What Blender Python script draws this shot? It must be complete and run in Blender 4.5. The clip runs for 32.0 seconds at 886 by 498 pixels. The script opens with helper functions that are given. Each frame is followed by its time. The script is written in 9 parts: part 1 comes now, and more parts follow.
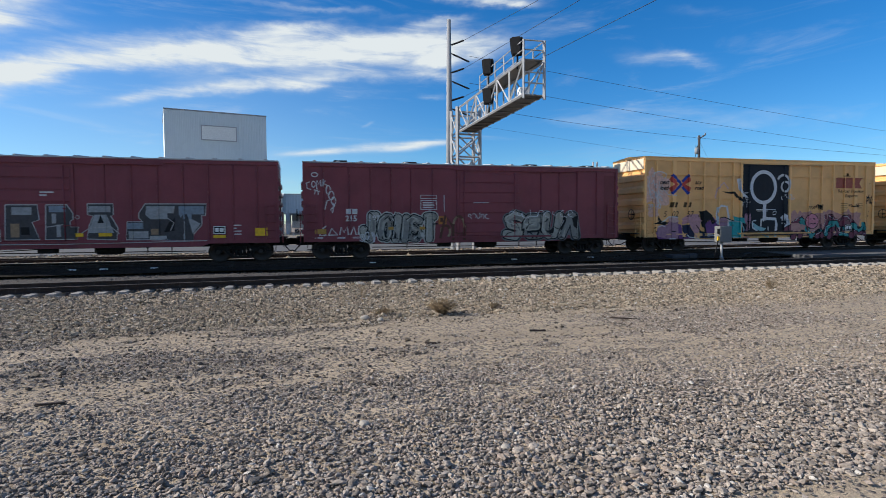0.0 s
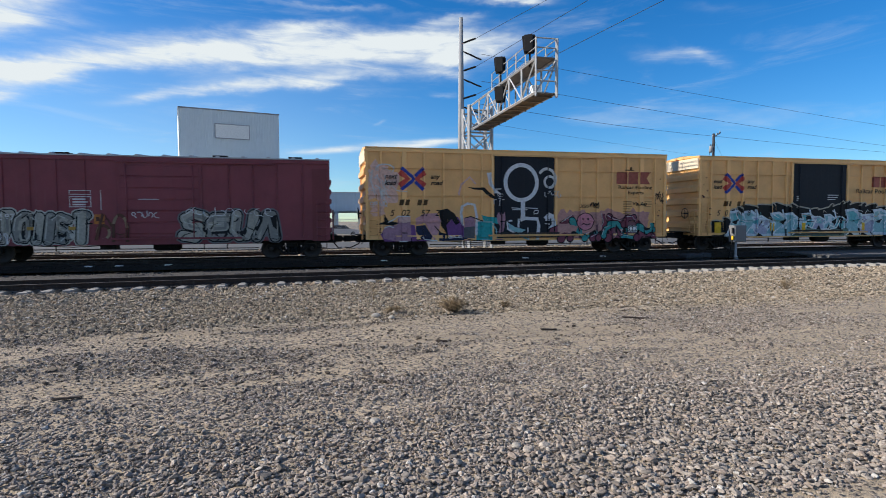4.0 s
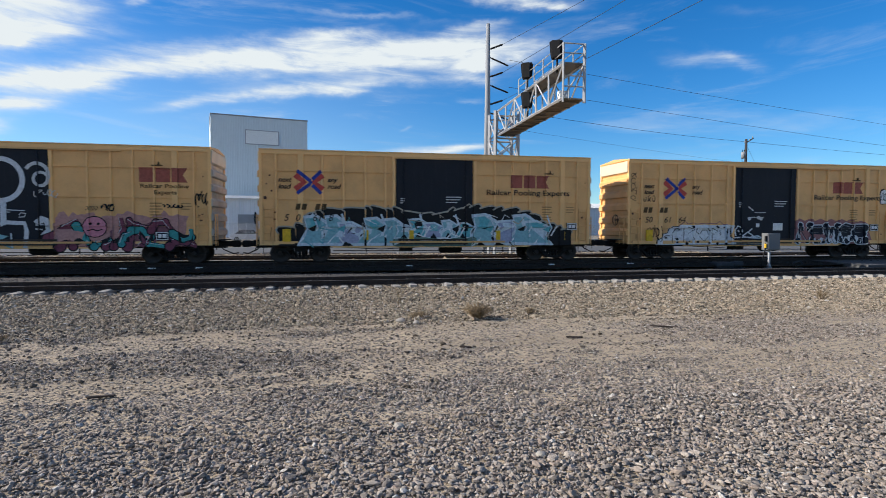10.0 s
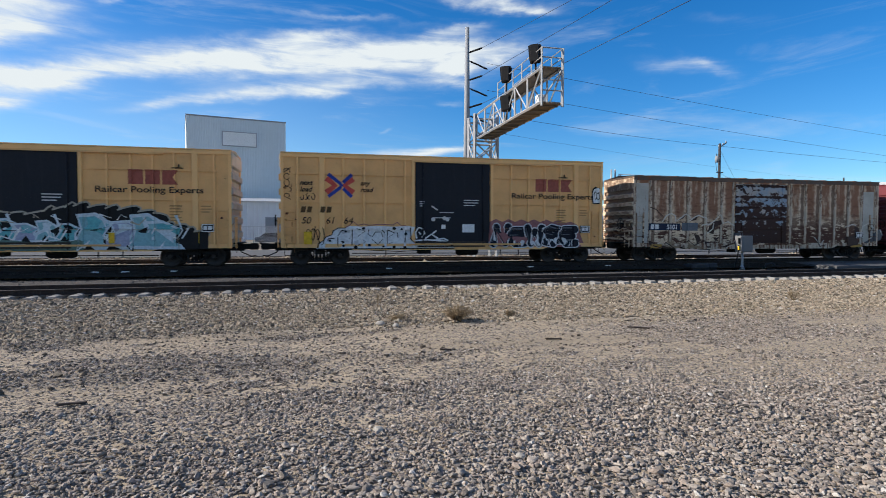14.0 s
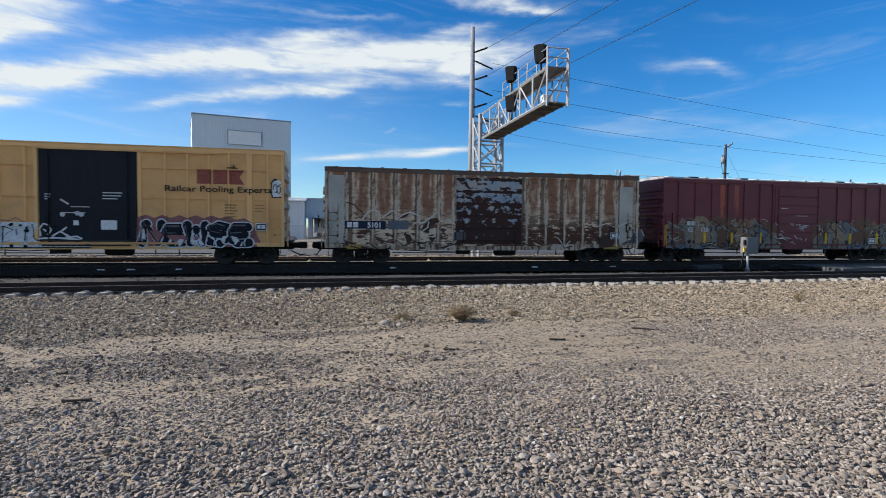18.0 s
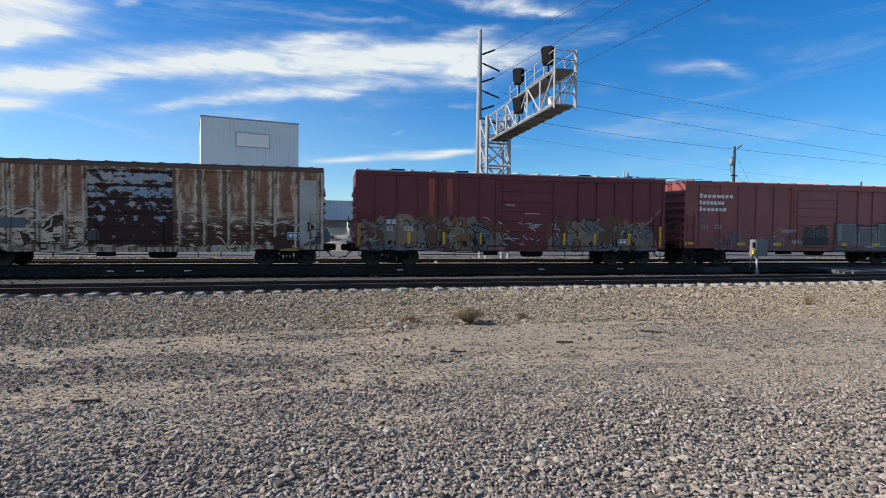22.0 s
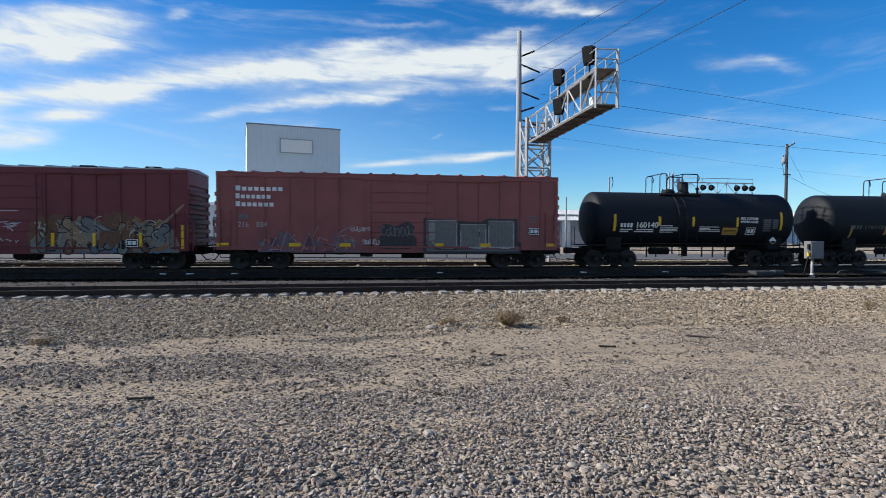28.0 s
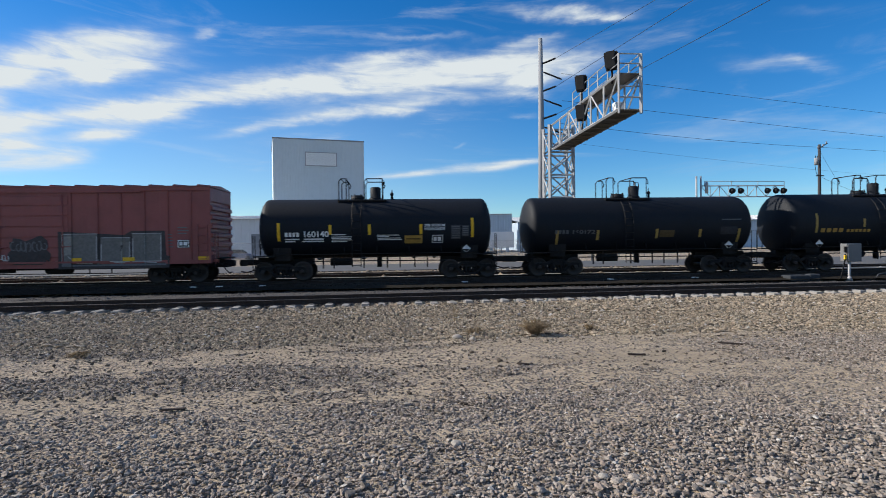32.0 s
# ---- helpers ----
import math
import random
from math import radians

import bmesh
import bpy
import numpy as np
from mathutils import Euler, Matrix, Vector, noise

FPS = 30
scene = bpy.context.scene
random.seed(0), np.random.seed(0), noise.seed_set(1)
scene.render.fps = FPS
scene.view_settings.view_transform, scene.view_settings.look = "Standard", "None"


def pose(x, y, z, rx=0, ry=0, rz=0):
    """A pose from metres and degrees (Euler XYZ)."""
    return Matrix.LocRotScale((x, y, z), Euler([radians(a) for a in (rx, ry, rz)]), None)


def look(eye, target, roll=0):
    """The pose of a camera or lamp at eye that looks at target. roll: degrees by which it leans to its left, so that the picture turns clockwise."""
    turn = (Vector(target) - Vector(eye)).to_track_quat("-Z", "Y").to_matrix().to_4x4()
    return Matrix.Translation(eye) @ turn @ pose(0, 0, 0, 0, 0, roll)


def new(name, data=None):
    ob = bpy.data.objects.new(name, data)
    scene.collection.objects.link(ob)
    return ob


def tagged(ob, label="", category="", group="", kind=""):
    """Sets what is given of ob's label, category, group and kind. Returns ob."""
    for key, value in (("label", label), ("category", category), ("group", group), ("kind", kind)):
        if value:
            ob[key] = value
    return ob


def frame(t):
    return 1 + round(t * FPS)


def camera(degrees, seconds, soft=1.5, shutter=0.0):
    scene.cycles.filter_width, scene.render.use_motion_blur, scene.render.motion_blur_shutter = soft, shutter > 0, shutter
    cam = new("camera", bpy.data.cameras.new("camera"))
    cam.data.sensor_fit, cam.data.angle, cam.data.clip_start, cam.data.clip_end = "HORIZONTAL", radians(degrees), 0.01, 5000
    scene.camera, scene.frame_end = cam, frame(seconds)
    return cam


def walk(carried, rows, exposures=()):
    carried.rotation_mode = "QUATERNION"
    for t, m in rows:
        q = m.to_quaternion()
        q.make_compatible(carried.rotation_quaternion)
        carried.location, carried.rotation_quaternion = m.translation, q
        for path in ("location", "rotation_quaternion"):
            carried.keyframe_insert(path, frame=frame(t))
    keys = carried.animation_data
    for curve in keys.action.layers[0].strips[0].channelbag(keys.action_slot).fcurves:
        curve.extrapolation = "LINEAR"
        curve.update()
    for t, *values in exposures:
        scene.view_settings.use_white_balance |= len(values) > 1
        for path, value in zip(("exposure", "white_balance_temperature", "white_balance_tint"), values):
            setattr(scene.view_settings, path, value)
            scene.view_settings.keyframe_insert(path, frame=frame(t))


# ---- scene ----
# the camera: held by hand at one spot, panning slowly (seconds, yaw, pitch, roll in degrees)
PATH = [
    (0, 14.422, -2.747, -0.381),
    (0.5, 14.489, -2.806, -0.396),
    (1, 14.488, -2.799, -0.416),
    (1.5, 14.333, -2.935, -0.307),
    (2, 14.096, -2.885, -0.324),
    (2.5, 13.781, -2.901, -0.247),
    (3, 13.512, -2.871, -0.321),
    (3.5, 13.410, -2.896, -0.278),
    (5.5, 12.018, -2.919, 0.000),
    (6, 11.454, -2.835, 0.069),
    (6.5, 11.038, -2.829, 0.097),
    (7, 10.674, -2.747, 0.151),
    (7.5, 10.456, -2.665, 0.153),
    (8, 10.350, -2.590, 0.261),
    (8.5, 10.270, -2.462, 0.253),
    (9, 10.280, -2.415, 0.268),
    (9.5, 10.364, -2.337, 0.217),
    (10, 10.595, -2.333, 0.177),
    (10.5, 10.725, -2.344, 0.129),
    (11, 10.843, -2.301, 0.096),
    (11.5, 11.035, -2.295, 0.127),
    (12, 11.308, -2.234, 0.045),
    (12.5, 11.607, -2.186, 0.036),
    (13, 11.966, -2.109, 0.112),
    (13.5, 12.378, -2.050, 0.218),
    (14, 12.722, -2.055, 0.165),
    (14.5, 12.800, -2.013, 0.082),
    (16.5, 12.784, -2.018, 0.186),
    (17, 12.673, -1.979, 0.250),
    (17.5, 12.467, -2.069, 0.417),
    (18, 12.284, -2.083, 0.495),
    (18.5, 12.148, -2.070, 0.457),
    (19, 12.062, -2.012, 0.404),
    (19.5, 11.925, -1.993, 0.448),
    (20, 11.857, -1.986, 0.492),
    (20.5, 11.785, -1.926, 0.454),
    (21, 11.688, -1.925, 0.493),
    (21.5, 11.640, -1.902, 0.588),
    (22, 11.551, -1.872, 0.563),
    (22.5, 11.495, -1.881, 0.416),
    (23, 11.267, -1.975, 0.030),
    (23.5, 10.971, -1.862, -0.106),
    (24, 10.648, -1.713, -0.074),
    (24.5, 10.252, -1.523, -0.070),
    (25, 9.853, -1.382, -0.168),
    (25.5, 9.384, -1.371, -0.202),
    (27.5, 7.812, -1.502, 0.249),
    (28, 7.383, -1.599, 0.284),
    (28.5, 6.784, -1.633, 0.374),
    (29, 5.901, -1.536, 0.435),
    (29.5, 5.416, -1.403, 0.209),
    (30, 4.932, -1.126, 0.058),
    (30.5, 4.660, -0.880, -0.069),
    (31, 4.551, -0.674, -0.332),
    (31.5, 4.530, -0.539, -0.421),
    (32, 4.818, -0.617, -0.760),
]
EYE = (0.0, 0.0, 1.6)


def aim(yaw, pitch, roll):
    a, b = radians(yaw), radians(pitch)
    way = (math.sin(a) * math.cos(b), math.cos(a) * math.cos(b), math.sin(b))
    return look(EYE, [e + 10 * w for e, w in zip(EYE, way)], roll)


cam = camera(78.144, 32.0, soft=0.65, shutter=0.4)
walk(cam, [(t, aim(y, p, r)) for t, y, p, r in PATH],
     [(0, 0.57), (3, 0.62), (8, 0.65), (14, 0.66), (20, 0.63), (26, 0.63), (29, 0.62), (31, 0.53), (32, 0.52)])

# the train's way along its track: seconds and metres
SHIFT = [
    (0, 0.00), (1, -3.71), (2, -7.49), (3, -11.34), (4, -15.25), (5, -19.19),
    (6, -23.17), (7, -27.11), (8, -31.02), (9, -34.97), (10, -38.90), (11, -42.83),
    (12, -46.83), (13, -50.84), (14, -54.85), (15, -58.83), (16, -62.80), (17, -66.74),
    (18, -70.66), (19, -74.64), (20, -78.66), (21, -82.70), (22, -86.85), (23, -91.11),
    (24, -95.25), (25, -99.37), (26, -103.49), (27, -107.59), (28, -111.79), (29, -116.11),
    (30, -120.41), (31, -124.70), (32, -129.01)]
TRACK_Y = 26.93   # middle of the train's track
RAIL_Z = -0.07    # top of its rails

# ---- light ----
SUN_AZ, SUN_EL = -78.0, 30.0   # from the track's normal, towards the west; elevation
world = bpy.data.worlds.new("sky")
scene.world = world
world.use_nodes = True
wn = world.node_tree
sky = wn.nodes.new("ShaderNodeTexSky")
sky.sky_type = "NISHITA"
sky.sun_disc = False
sky.sun_elevation = radians(SUN_EL)
sky.sun_rotation = radians(SUN_AZ)
sky.altitude = 1600
sky.air_density = 1.2
sky.dust_density = 0.0
sky.ozone_density = 5.0
rich = wn.nodes.new("ShaderNodeHueSaturation")
rich.inputs["Saturation"].default_value = 1.29
wn.links.new(sky.outputs[0], rich.inputs["Color"])
hue = wn.nodes.new("ShaderNodeMix")
hue.data_type, hue.blend_type = "RGBA", "MULTIPLY"
hue.inputs[0].default_value = 1.0
hue.inputs[7].default_value = (0.80, 0.99, 1.10, 1.0)
wn.links.new(rich.outputs[0], hue.inputs[6])
wn.links.new(hue.outputs[2], wn.nodes["Background"].inputs[0])
wn.nodes["Background"].inputs[1].default_value = 0.086

sun = new("sun", bpy.data.lights.new("sun", "SUN"))
sun.data.energy = 5.0
sun.data.angle = radians(0.5)
sun.data.color = (1.0, 0.93, 0.83)
a, b = radians(SUN_AZ), radians(SUN_EL)
sun.matrix_world = look((60 * math.sin(a) * math.cos(b), 60 * math.cos(a) * math.cos(b), 60 * math.sin(b)), (0, 0, 0))


# ---- materials ----
def tree(name):
    m = bpy.data.materials.new(name)
    m.use_nodes = True
    t = m.node_tree
    return m, t, t.nodes["Principled BSDF"]


def put(t, socket, value):
    if hasattr(value, "is_linked"):
        t.links.new(value, socket)
    else:
        socket.default_value = value


def calc(t, op, a, b=0.0, clamp=False):
    n = t.nodes.new("ShaderNodeMath")
    n.operation, n.use_clamp = op, clamp
    put(t, n.inputs[0], a), put(t, n.inputs[1], b)
    return n.outputs[0]


def blend(t, f, a, b):
    n = t.nodes.new("ShaderNodeMix")
    n.data_type = "RGBA"
    put(t, n.inputs[0], f)
    for s, v in ((n.inputs[6], a), (n.inputs[7], b)):
        put(t, s, v if hasattr(v, "is_linked") else (*v, 1.0))
    return n.outputs[2]


def coords(t, scale=(1, 1, 1), which="Object"):
    c = t.nodes.new("ShaderNodeTexCoord")
    m = t.nodes.new("ShaderNodeMapping")
    m.inputs[3].default_value = scale
    t.links.new(c.outputs[which], m.inputs[0])
    return m.outputs[0]


def speckle(t, vec, scale, detail=4.0, rough=0.6, warp=0.0):
    n = t.nodes.new("ShaderNodeTexNoise")
    t.links.new(vec, n.inputs["Vector"])
    n.inputs["Scale"].default_value, n.inputs["Detail"].default_value = scale, detail
    n.inputs["Roughness"].default_value, n.inputs["Distortion"].default_value = rough, warp
    return n.outputs["Fac"]


def ramp(t, f, lo, hi):
    n = t.nodes.new("ShaderNodeMapRange")
    n.interpolation_type = "SMOOTHSTEP"
    put(t, n.inputs[0], f)
    n.inputs[1].default_value, n.inputs[2].default_value = lo, hi
    return n.outputs[0]


def bump(t, p, height, strength, distance):
    n = t.nodes.new("ShaderNodeBump")
    n.inputs["Strength"].default_value, n.inputs["Distance"].default_value = strength, distance
    put(t, n.inputs["Height"], height)
    t.links.new(n.outputs[0], p.inputs["Normal"])


def dull(c, k):
    return tuple(v * k for v in c)


def paint(name, color, rough=0.5, metal=0.0, wear=0.25, streak=0.25, rust=0.0, rust_color=(0.13, 0.05, 0.025), grain=0.3, gloss=0.3):
    """Weathered paint on steel: blotches, downward streaks, dust and rust."""
    m, t, p = tree(name)
    v = coords(t)
    blot = speckle(t, v, 0.9, 5)
    fine = speckle(t, v, 14.0, 5)
    run = speckle(t, coords(t, (5.0, 5.0, 0.35)), 1.6, 5, 0.65)
    col = blend(t, calc(t, "MULTIPLY", ramp(t, blot, 0.35, 0.75), wear), color, dull(color, 0.55))
    pale = tuple(min(1, 0.6 * c + 0.12) for c in color)
    col = blend(t, calc(t, "MULTIPLY", ramp(t, run, 0.5, 0.78), streak), col, pale)
    col = blend(t, calc(t, "MULTIPLY", ramp(t, fine, 0.55, 0.8), wear * 0.7), col, dull(color, 0.4))
    if rust:
        mask = calc(t, "ADD", calc(t, "MULTIPLY", run, 0.55), calc(t, "MULTIPLY", speckle(t, v, 2.6, 7, 0.7), 0.45))
        mask = ramp(t, mask, 0.72 - 0.35 * rust, 0.82 - 0.35 * rust)
        col = blend(t, mask, col, blend(t, fine, rust_color, dull(rust_color, 1.9)))
    t.links.new(col, p.inputs["Base Color"])
    put(t, p.inputs["Roughness"], calc(t, "ADD", rough - 0.1, calc(t, "MULTIPLY", fine, 0.3)))
    p.inputs["Metallic"].default_value = metal
    p.inputs["Specular IOR Level"].default_value = gloss
    bump(t, p, calc(t, "ADD", fine, calc(t, "MULTIPLY", blot, 2.0)), grain, 0.004)
    return m


def plain(name, color, rough=0.6, metal=0.0):
    m, t, p = tree(name)
    f = speckle(t, coords(t), 9.0, 4)
    t.links.new(blend(t, ramp(t, f, 0.3, 0.75), color, dull(color, 0.72)), p.inputs["Base Color"])
    p.inputs["Roughness"].default_value, p.inputs["Metallic"].default_value = rough, metal
    p.inputs["Specular IOR Level"].default_value = 0.18
    return m


MAROON = paint("maroon_paint", (0.190, 0.037, 0.050), 0.45, wear=0.5, streak=0.10, gloss=0.36)
OXIDE = paint("oxide_red_paint", (0.245, 0.06, 0.054), 0.45, wear=0.5, streak=0.14, gloss=0.5)
DARK_MAROON = paint("dark_maroon_paint", (0.150, 0.026, 0.032), 0.45, wear=0.5, streak=0.06, rust=0.1, gloss=0.36)
YELLOW = paint("railway_yellow_paint", (0.75, 0.405, 0.145), 0.48, gloss=0.45, wear=0.42, streak=0.12, rust=0.06, rust_color=(0.2, 0.1, 0.04))
# lighter copy of YELLOW: brightness of lit posts, sills and chords put into colour
YELLOW_POST = paint("lit_post_yellow", (0.84, 0.485, 0.195), 0.6, wear=0.2, streak=0.3)
DOOR_BLACK = paint("black_door_paint", (0.0065, 0.0085, 0.014), 0.6, wear=0.3, streak=0.05)
TANK_BLACK = paint("black_tank_paint", (0.0042, 0.0068, 0.0115), 0.6, wear=0.4, streak=0.02, grain=0.1, gloss=0.25)
UNDER = paint("grimy_underframe_steel", (0.014, 0.0125, 0.012), 0.85, wear=0.5, streak=0.15)
WHEEL = paint("worn_wheel_steel", (0.05, 0.042, 0.038), 0.6, 0.3, wear=0.4, streak=0.0)
ROOF_ZINC = paint("weathered_galvanised_roof", (0.42, 0.42, 0.43), 0.5, 0.3, wear=0.5, streak=0.2, rust=0.25)
ROOF_RUST = paint("rusted_roof", (0.13, 0.095, 0.075), 0.8, wear=0.6, rust=0.6)
RAIL_STEEL = paint("brown_rail_steel", (0.034, 0.024, 0.02), 0.7, 0.2, wear=0.4)
RAIL_HEAD = paint("worn_rail_head", (0.11, 0.095, 0.085), 0.55, 0.5, wear=0.5)
CONCRETE = paint("pale_concrete", (0.26, 0.247, 0.23), 0.9, wear=0.3, streak=0.1, grain=0.6)
OLD_TIMBER = paint("dark_old_timber", (0.05, 0.04, 0.033), 0.9, wear=0.6, streak=0.2, grain=0.8)
GALV = paint("galvanised_steel", (0.34, 0.35, 0.365), 0.55, 0.0, wear=0.25, streak=0.1)
GRATING = paint("grimy_steel_grating", (0.17, 0.165, 0.155), 0.8, wear=0.5)
POLE_GREY = paint("weathered_steel_pole", (0.25, 0.262, 0.28), 0.7, 0.0, wear=0.3, streak=0.2)
POLE_WOOD = paint("grey_brown_pole_timber", (0.05, 0.05, 0.055), 0.9, wear=0.5, streak=0.3)
BLACK = plain("matt_black", (0.012, 0.012, 0.013), 0.6)
WHITE = plain("white_paint", (0.78, 0.78, 0.76), 0.55)
WIRE = plain("dark_cable", (0.035, 0.035, 0.037), 0.6)
SIGN_YELLOW = plain("reflective_yellow", (0.78, 0.46, 0.03), 0.4)
BLUE = plain("blue_paint", (0.035, 0.06, 0.32), 0.5)
RED = plain("red_paint", (0.55, 0.08, 0.06), 0.5)
LOGO_RED = plain("faded_red_paint", (0.36, 0.10, 0.07), 0.5)
ASPHALT = paint("asphalt", (0.092, 0.093, 0.095), 0.9, wear=0.3, streak=0.0, grain=0.6)
TOWER = paint("pale_grey_blue_cladding", (0.55, 0.61, 0.64), 0.5, wear=0.1, streak=0.12, grain=0.1)
WALL_WHITE = paint("white_metal_cladding", (0.62, 0.64, 0.66), 0.5, wear=0.12, streak=0.15, grain=0.1)
WALL_BLUE = paint("pale_blue_metal_cladding", (0.42, 0.50, 0.58), 0.5, wear=0.12, streak=0.1, grain=0.1)
PALE_END = paint("pale_grey_end_paint", (0.46, 0.42, 0.37), 0.7, wear=0.6, streak=0.3, rust=0.2)
CREAM_POST = paint("stained_cream_paint", (0.60, 0.49, 0.37), 0.7, wear=0.7, streak=0.2, rust=0.72, rust_color=(0.10, 0.045, 0.025))


def rusting_side():
    """Cream paint gone to smooth rust above and to flakes below."""
    m, t, p = tree("rusting_cream_side")
    v = coords(t)
    place = t.nodes.new("ShaderNodeSeparateXYZ")
    t.links.new(v, place.inputs[0])
    fine = speckle(t, v, 16.0, 5)
    high = ramp(t, calc(t, "ADD", place.outputs[2], calc(t, "MULTIPLY", speckle(t, v, 1.4, 4), 1.2)), 2.5, 3.3)
    # each bay between the posts has rusted from its middle outwards
    far = calc(t, "GREATER_THAN", place.outputs[0], 8.0)
    bay = calc(t, "ADD", calc(t, "DIVIDE", calc(t, "SUBTRACT", place.outputs[0], 1.65), 1.04), calc(t, "MULTIPLY", far, -0.04))
    edge = calc(t, "ABSOLUTE", calc(t, "SUBTRACT", calc(t, "FRACT", calc(t, "ADD", bay, 0.5)), 0.5))
    weld = ramp(t, calc(t, "ADD", edge, calc(t, "MULTIPLY", calc(t, "SUBTRACT", speckle(t, coords(t, (3.0, 1.0, 0.8)), 3.0, 5), 0.5), 0.22)), 0.37, 0.42)
    edge = calc(t, "ADD", edge, calc(t, "MULTIPLY", calc(t, "SUBTRACT", speckle(t, v, 4.0, 5), 0.5), 0.35))
    inside = calc(t, "SUBTRACT", 1.0, ramp(t, edge, 0.20, 0.40))
    runs = ramp(t, speckle(t, coords(t, (2.6, 1.0, 0.5)), 1.5, 7, 0.66), 0.26, 0.50)
    smooth = calc(t, "MULTIPLY", calc(t, "MULTIPLY", runs, high), inside)
    # flakes lie in short level rows, thickest low down and beyond the door
    low = calc(t, "SUBTRACT", 1.0, ramp(t, calc(t, "ADD", place.outputs[2], calc(t, "MULTIPLY", speckle(t, v, 1.1, 4), 1.0)), 2.0, 3.6))
    eaten = calc(t, "ADD", speckle(t, coords(t, (1.4, 1.0, 5.0)), 1.7, 8, 0.7), calc(t, "MULTIPLY", low, calc(t, "ADD", 0.062, calc(t, "MULTIPLY", far, 0.065))))
    flakes = calc(t, "MULTIPLY", ramp(t, eaten, 0.545, 0.585), calc(t, "ADD", 0.35, calc(t, "MULTIPLY", low, 0.65)))
    cream = blend(t, fine, (0.80, 0.645, 0.46), (0.56, 0.43, 0.30))
    cream = blend(t, calc(t, "MULTIPLY", ramp(t, speckle(t, v, 2.2, 6, 0.65), 0.42, 0.68), 0.5), cream, (0.40, 0.24, 0.135))
    brown = blend(t, fine, (0.29, 0.125, 0.064), (0.155, 0.065, 0.037))
    col = blend(t, calc(t, "MULTIPLY", smooth, 0.92), cream, brown)
    col = blend(t, calc(t, "MULTIPLY", weld, 0.8), col, blend(t, fine, (0.115, 0.05, 0.032), (0.055, 0.026, 0.018)))
    col = blend(t, flakes, col, blend(t, fine, (0.052, 0.024, 0.017), (0.125, 0.052, 0.03)))
    t.links.new(col, p.inputs["Base Color"])
    p.inputs["Roughness"].default_value = 0.8
    p.inputs["Specular IOR Level"].default_value = 0.25
    bump(t, p, calc(t, "ADD", flakes, fine), 0.3, 0.006)
    return m


def peeling_door():
    """Dark rusted steel with islands of blue-grey paint, larger towards the top."""
    m, t, p = tree("peeling_blue_door")
    v = coords(t)
    place = t.nodes.new("ShaderNodeSeparateXYZ")
    t.links.new(v, place.inputs[0])
    fine = speckle(t, v, 18.0, 5)
    left = calc(t, "ADD", speckle(t, coords(t, (1.3, 1.0, 2.0)), 2.0, 8, 0.66, 0.25), calc(t, "MULTIPLY", ramp(t, place.outputs[2], 1.0, 4.6), 0.20))
    inner = calc(t, "FRACT", calc(t, "DIVIDE", calc(t, "SUBTRACT", place.outputs[2], 1.11), 0.592))
    left = calc(t, "ADD", left, calc(t, "MULTIPLY", calc(t, "MULTIPLY", ramp(t, inner, 0.06, 0.18), calc(t, "SUBTRACT", 1.0, ramp(t, inner, 0.84, 0.95))), 0.13))
    isle = ramp(t, left, 0.745, 0.757)
    rust = blend(t, fine, (0.026, 0.014, 0.012), (0.065, 0.03, 0.022))
    pale = blend(t, ramp(t, speckle(t, v, 1.2, 4), 0.42, 0.6), blend(t, fine, (0.22, 0.29, 0.36), (0.30, 0.36, 0.41)), blend(t, fine, (0.34, 0.31, 0.28), (0.42, 0.39, 0.36)))
    t.links.new(blend(t, isle, rust, pale), p.inputs["Base Color"])
    p.inputs["Roughness"].default_value = 0.75
    p.inputs["Specular IOR Level"].default_value = 0.25
    bump(t, p, isle, 0.4, 0.004)
    return m


CREAM = rusting_side()
PEELED = peeling_door()
ROOF_PALE = paint("pale_metal_roof", (0.55, 0.56, 0.56), 0.5, 0.2, wear=0.2)
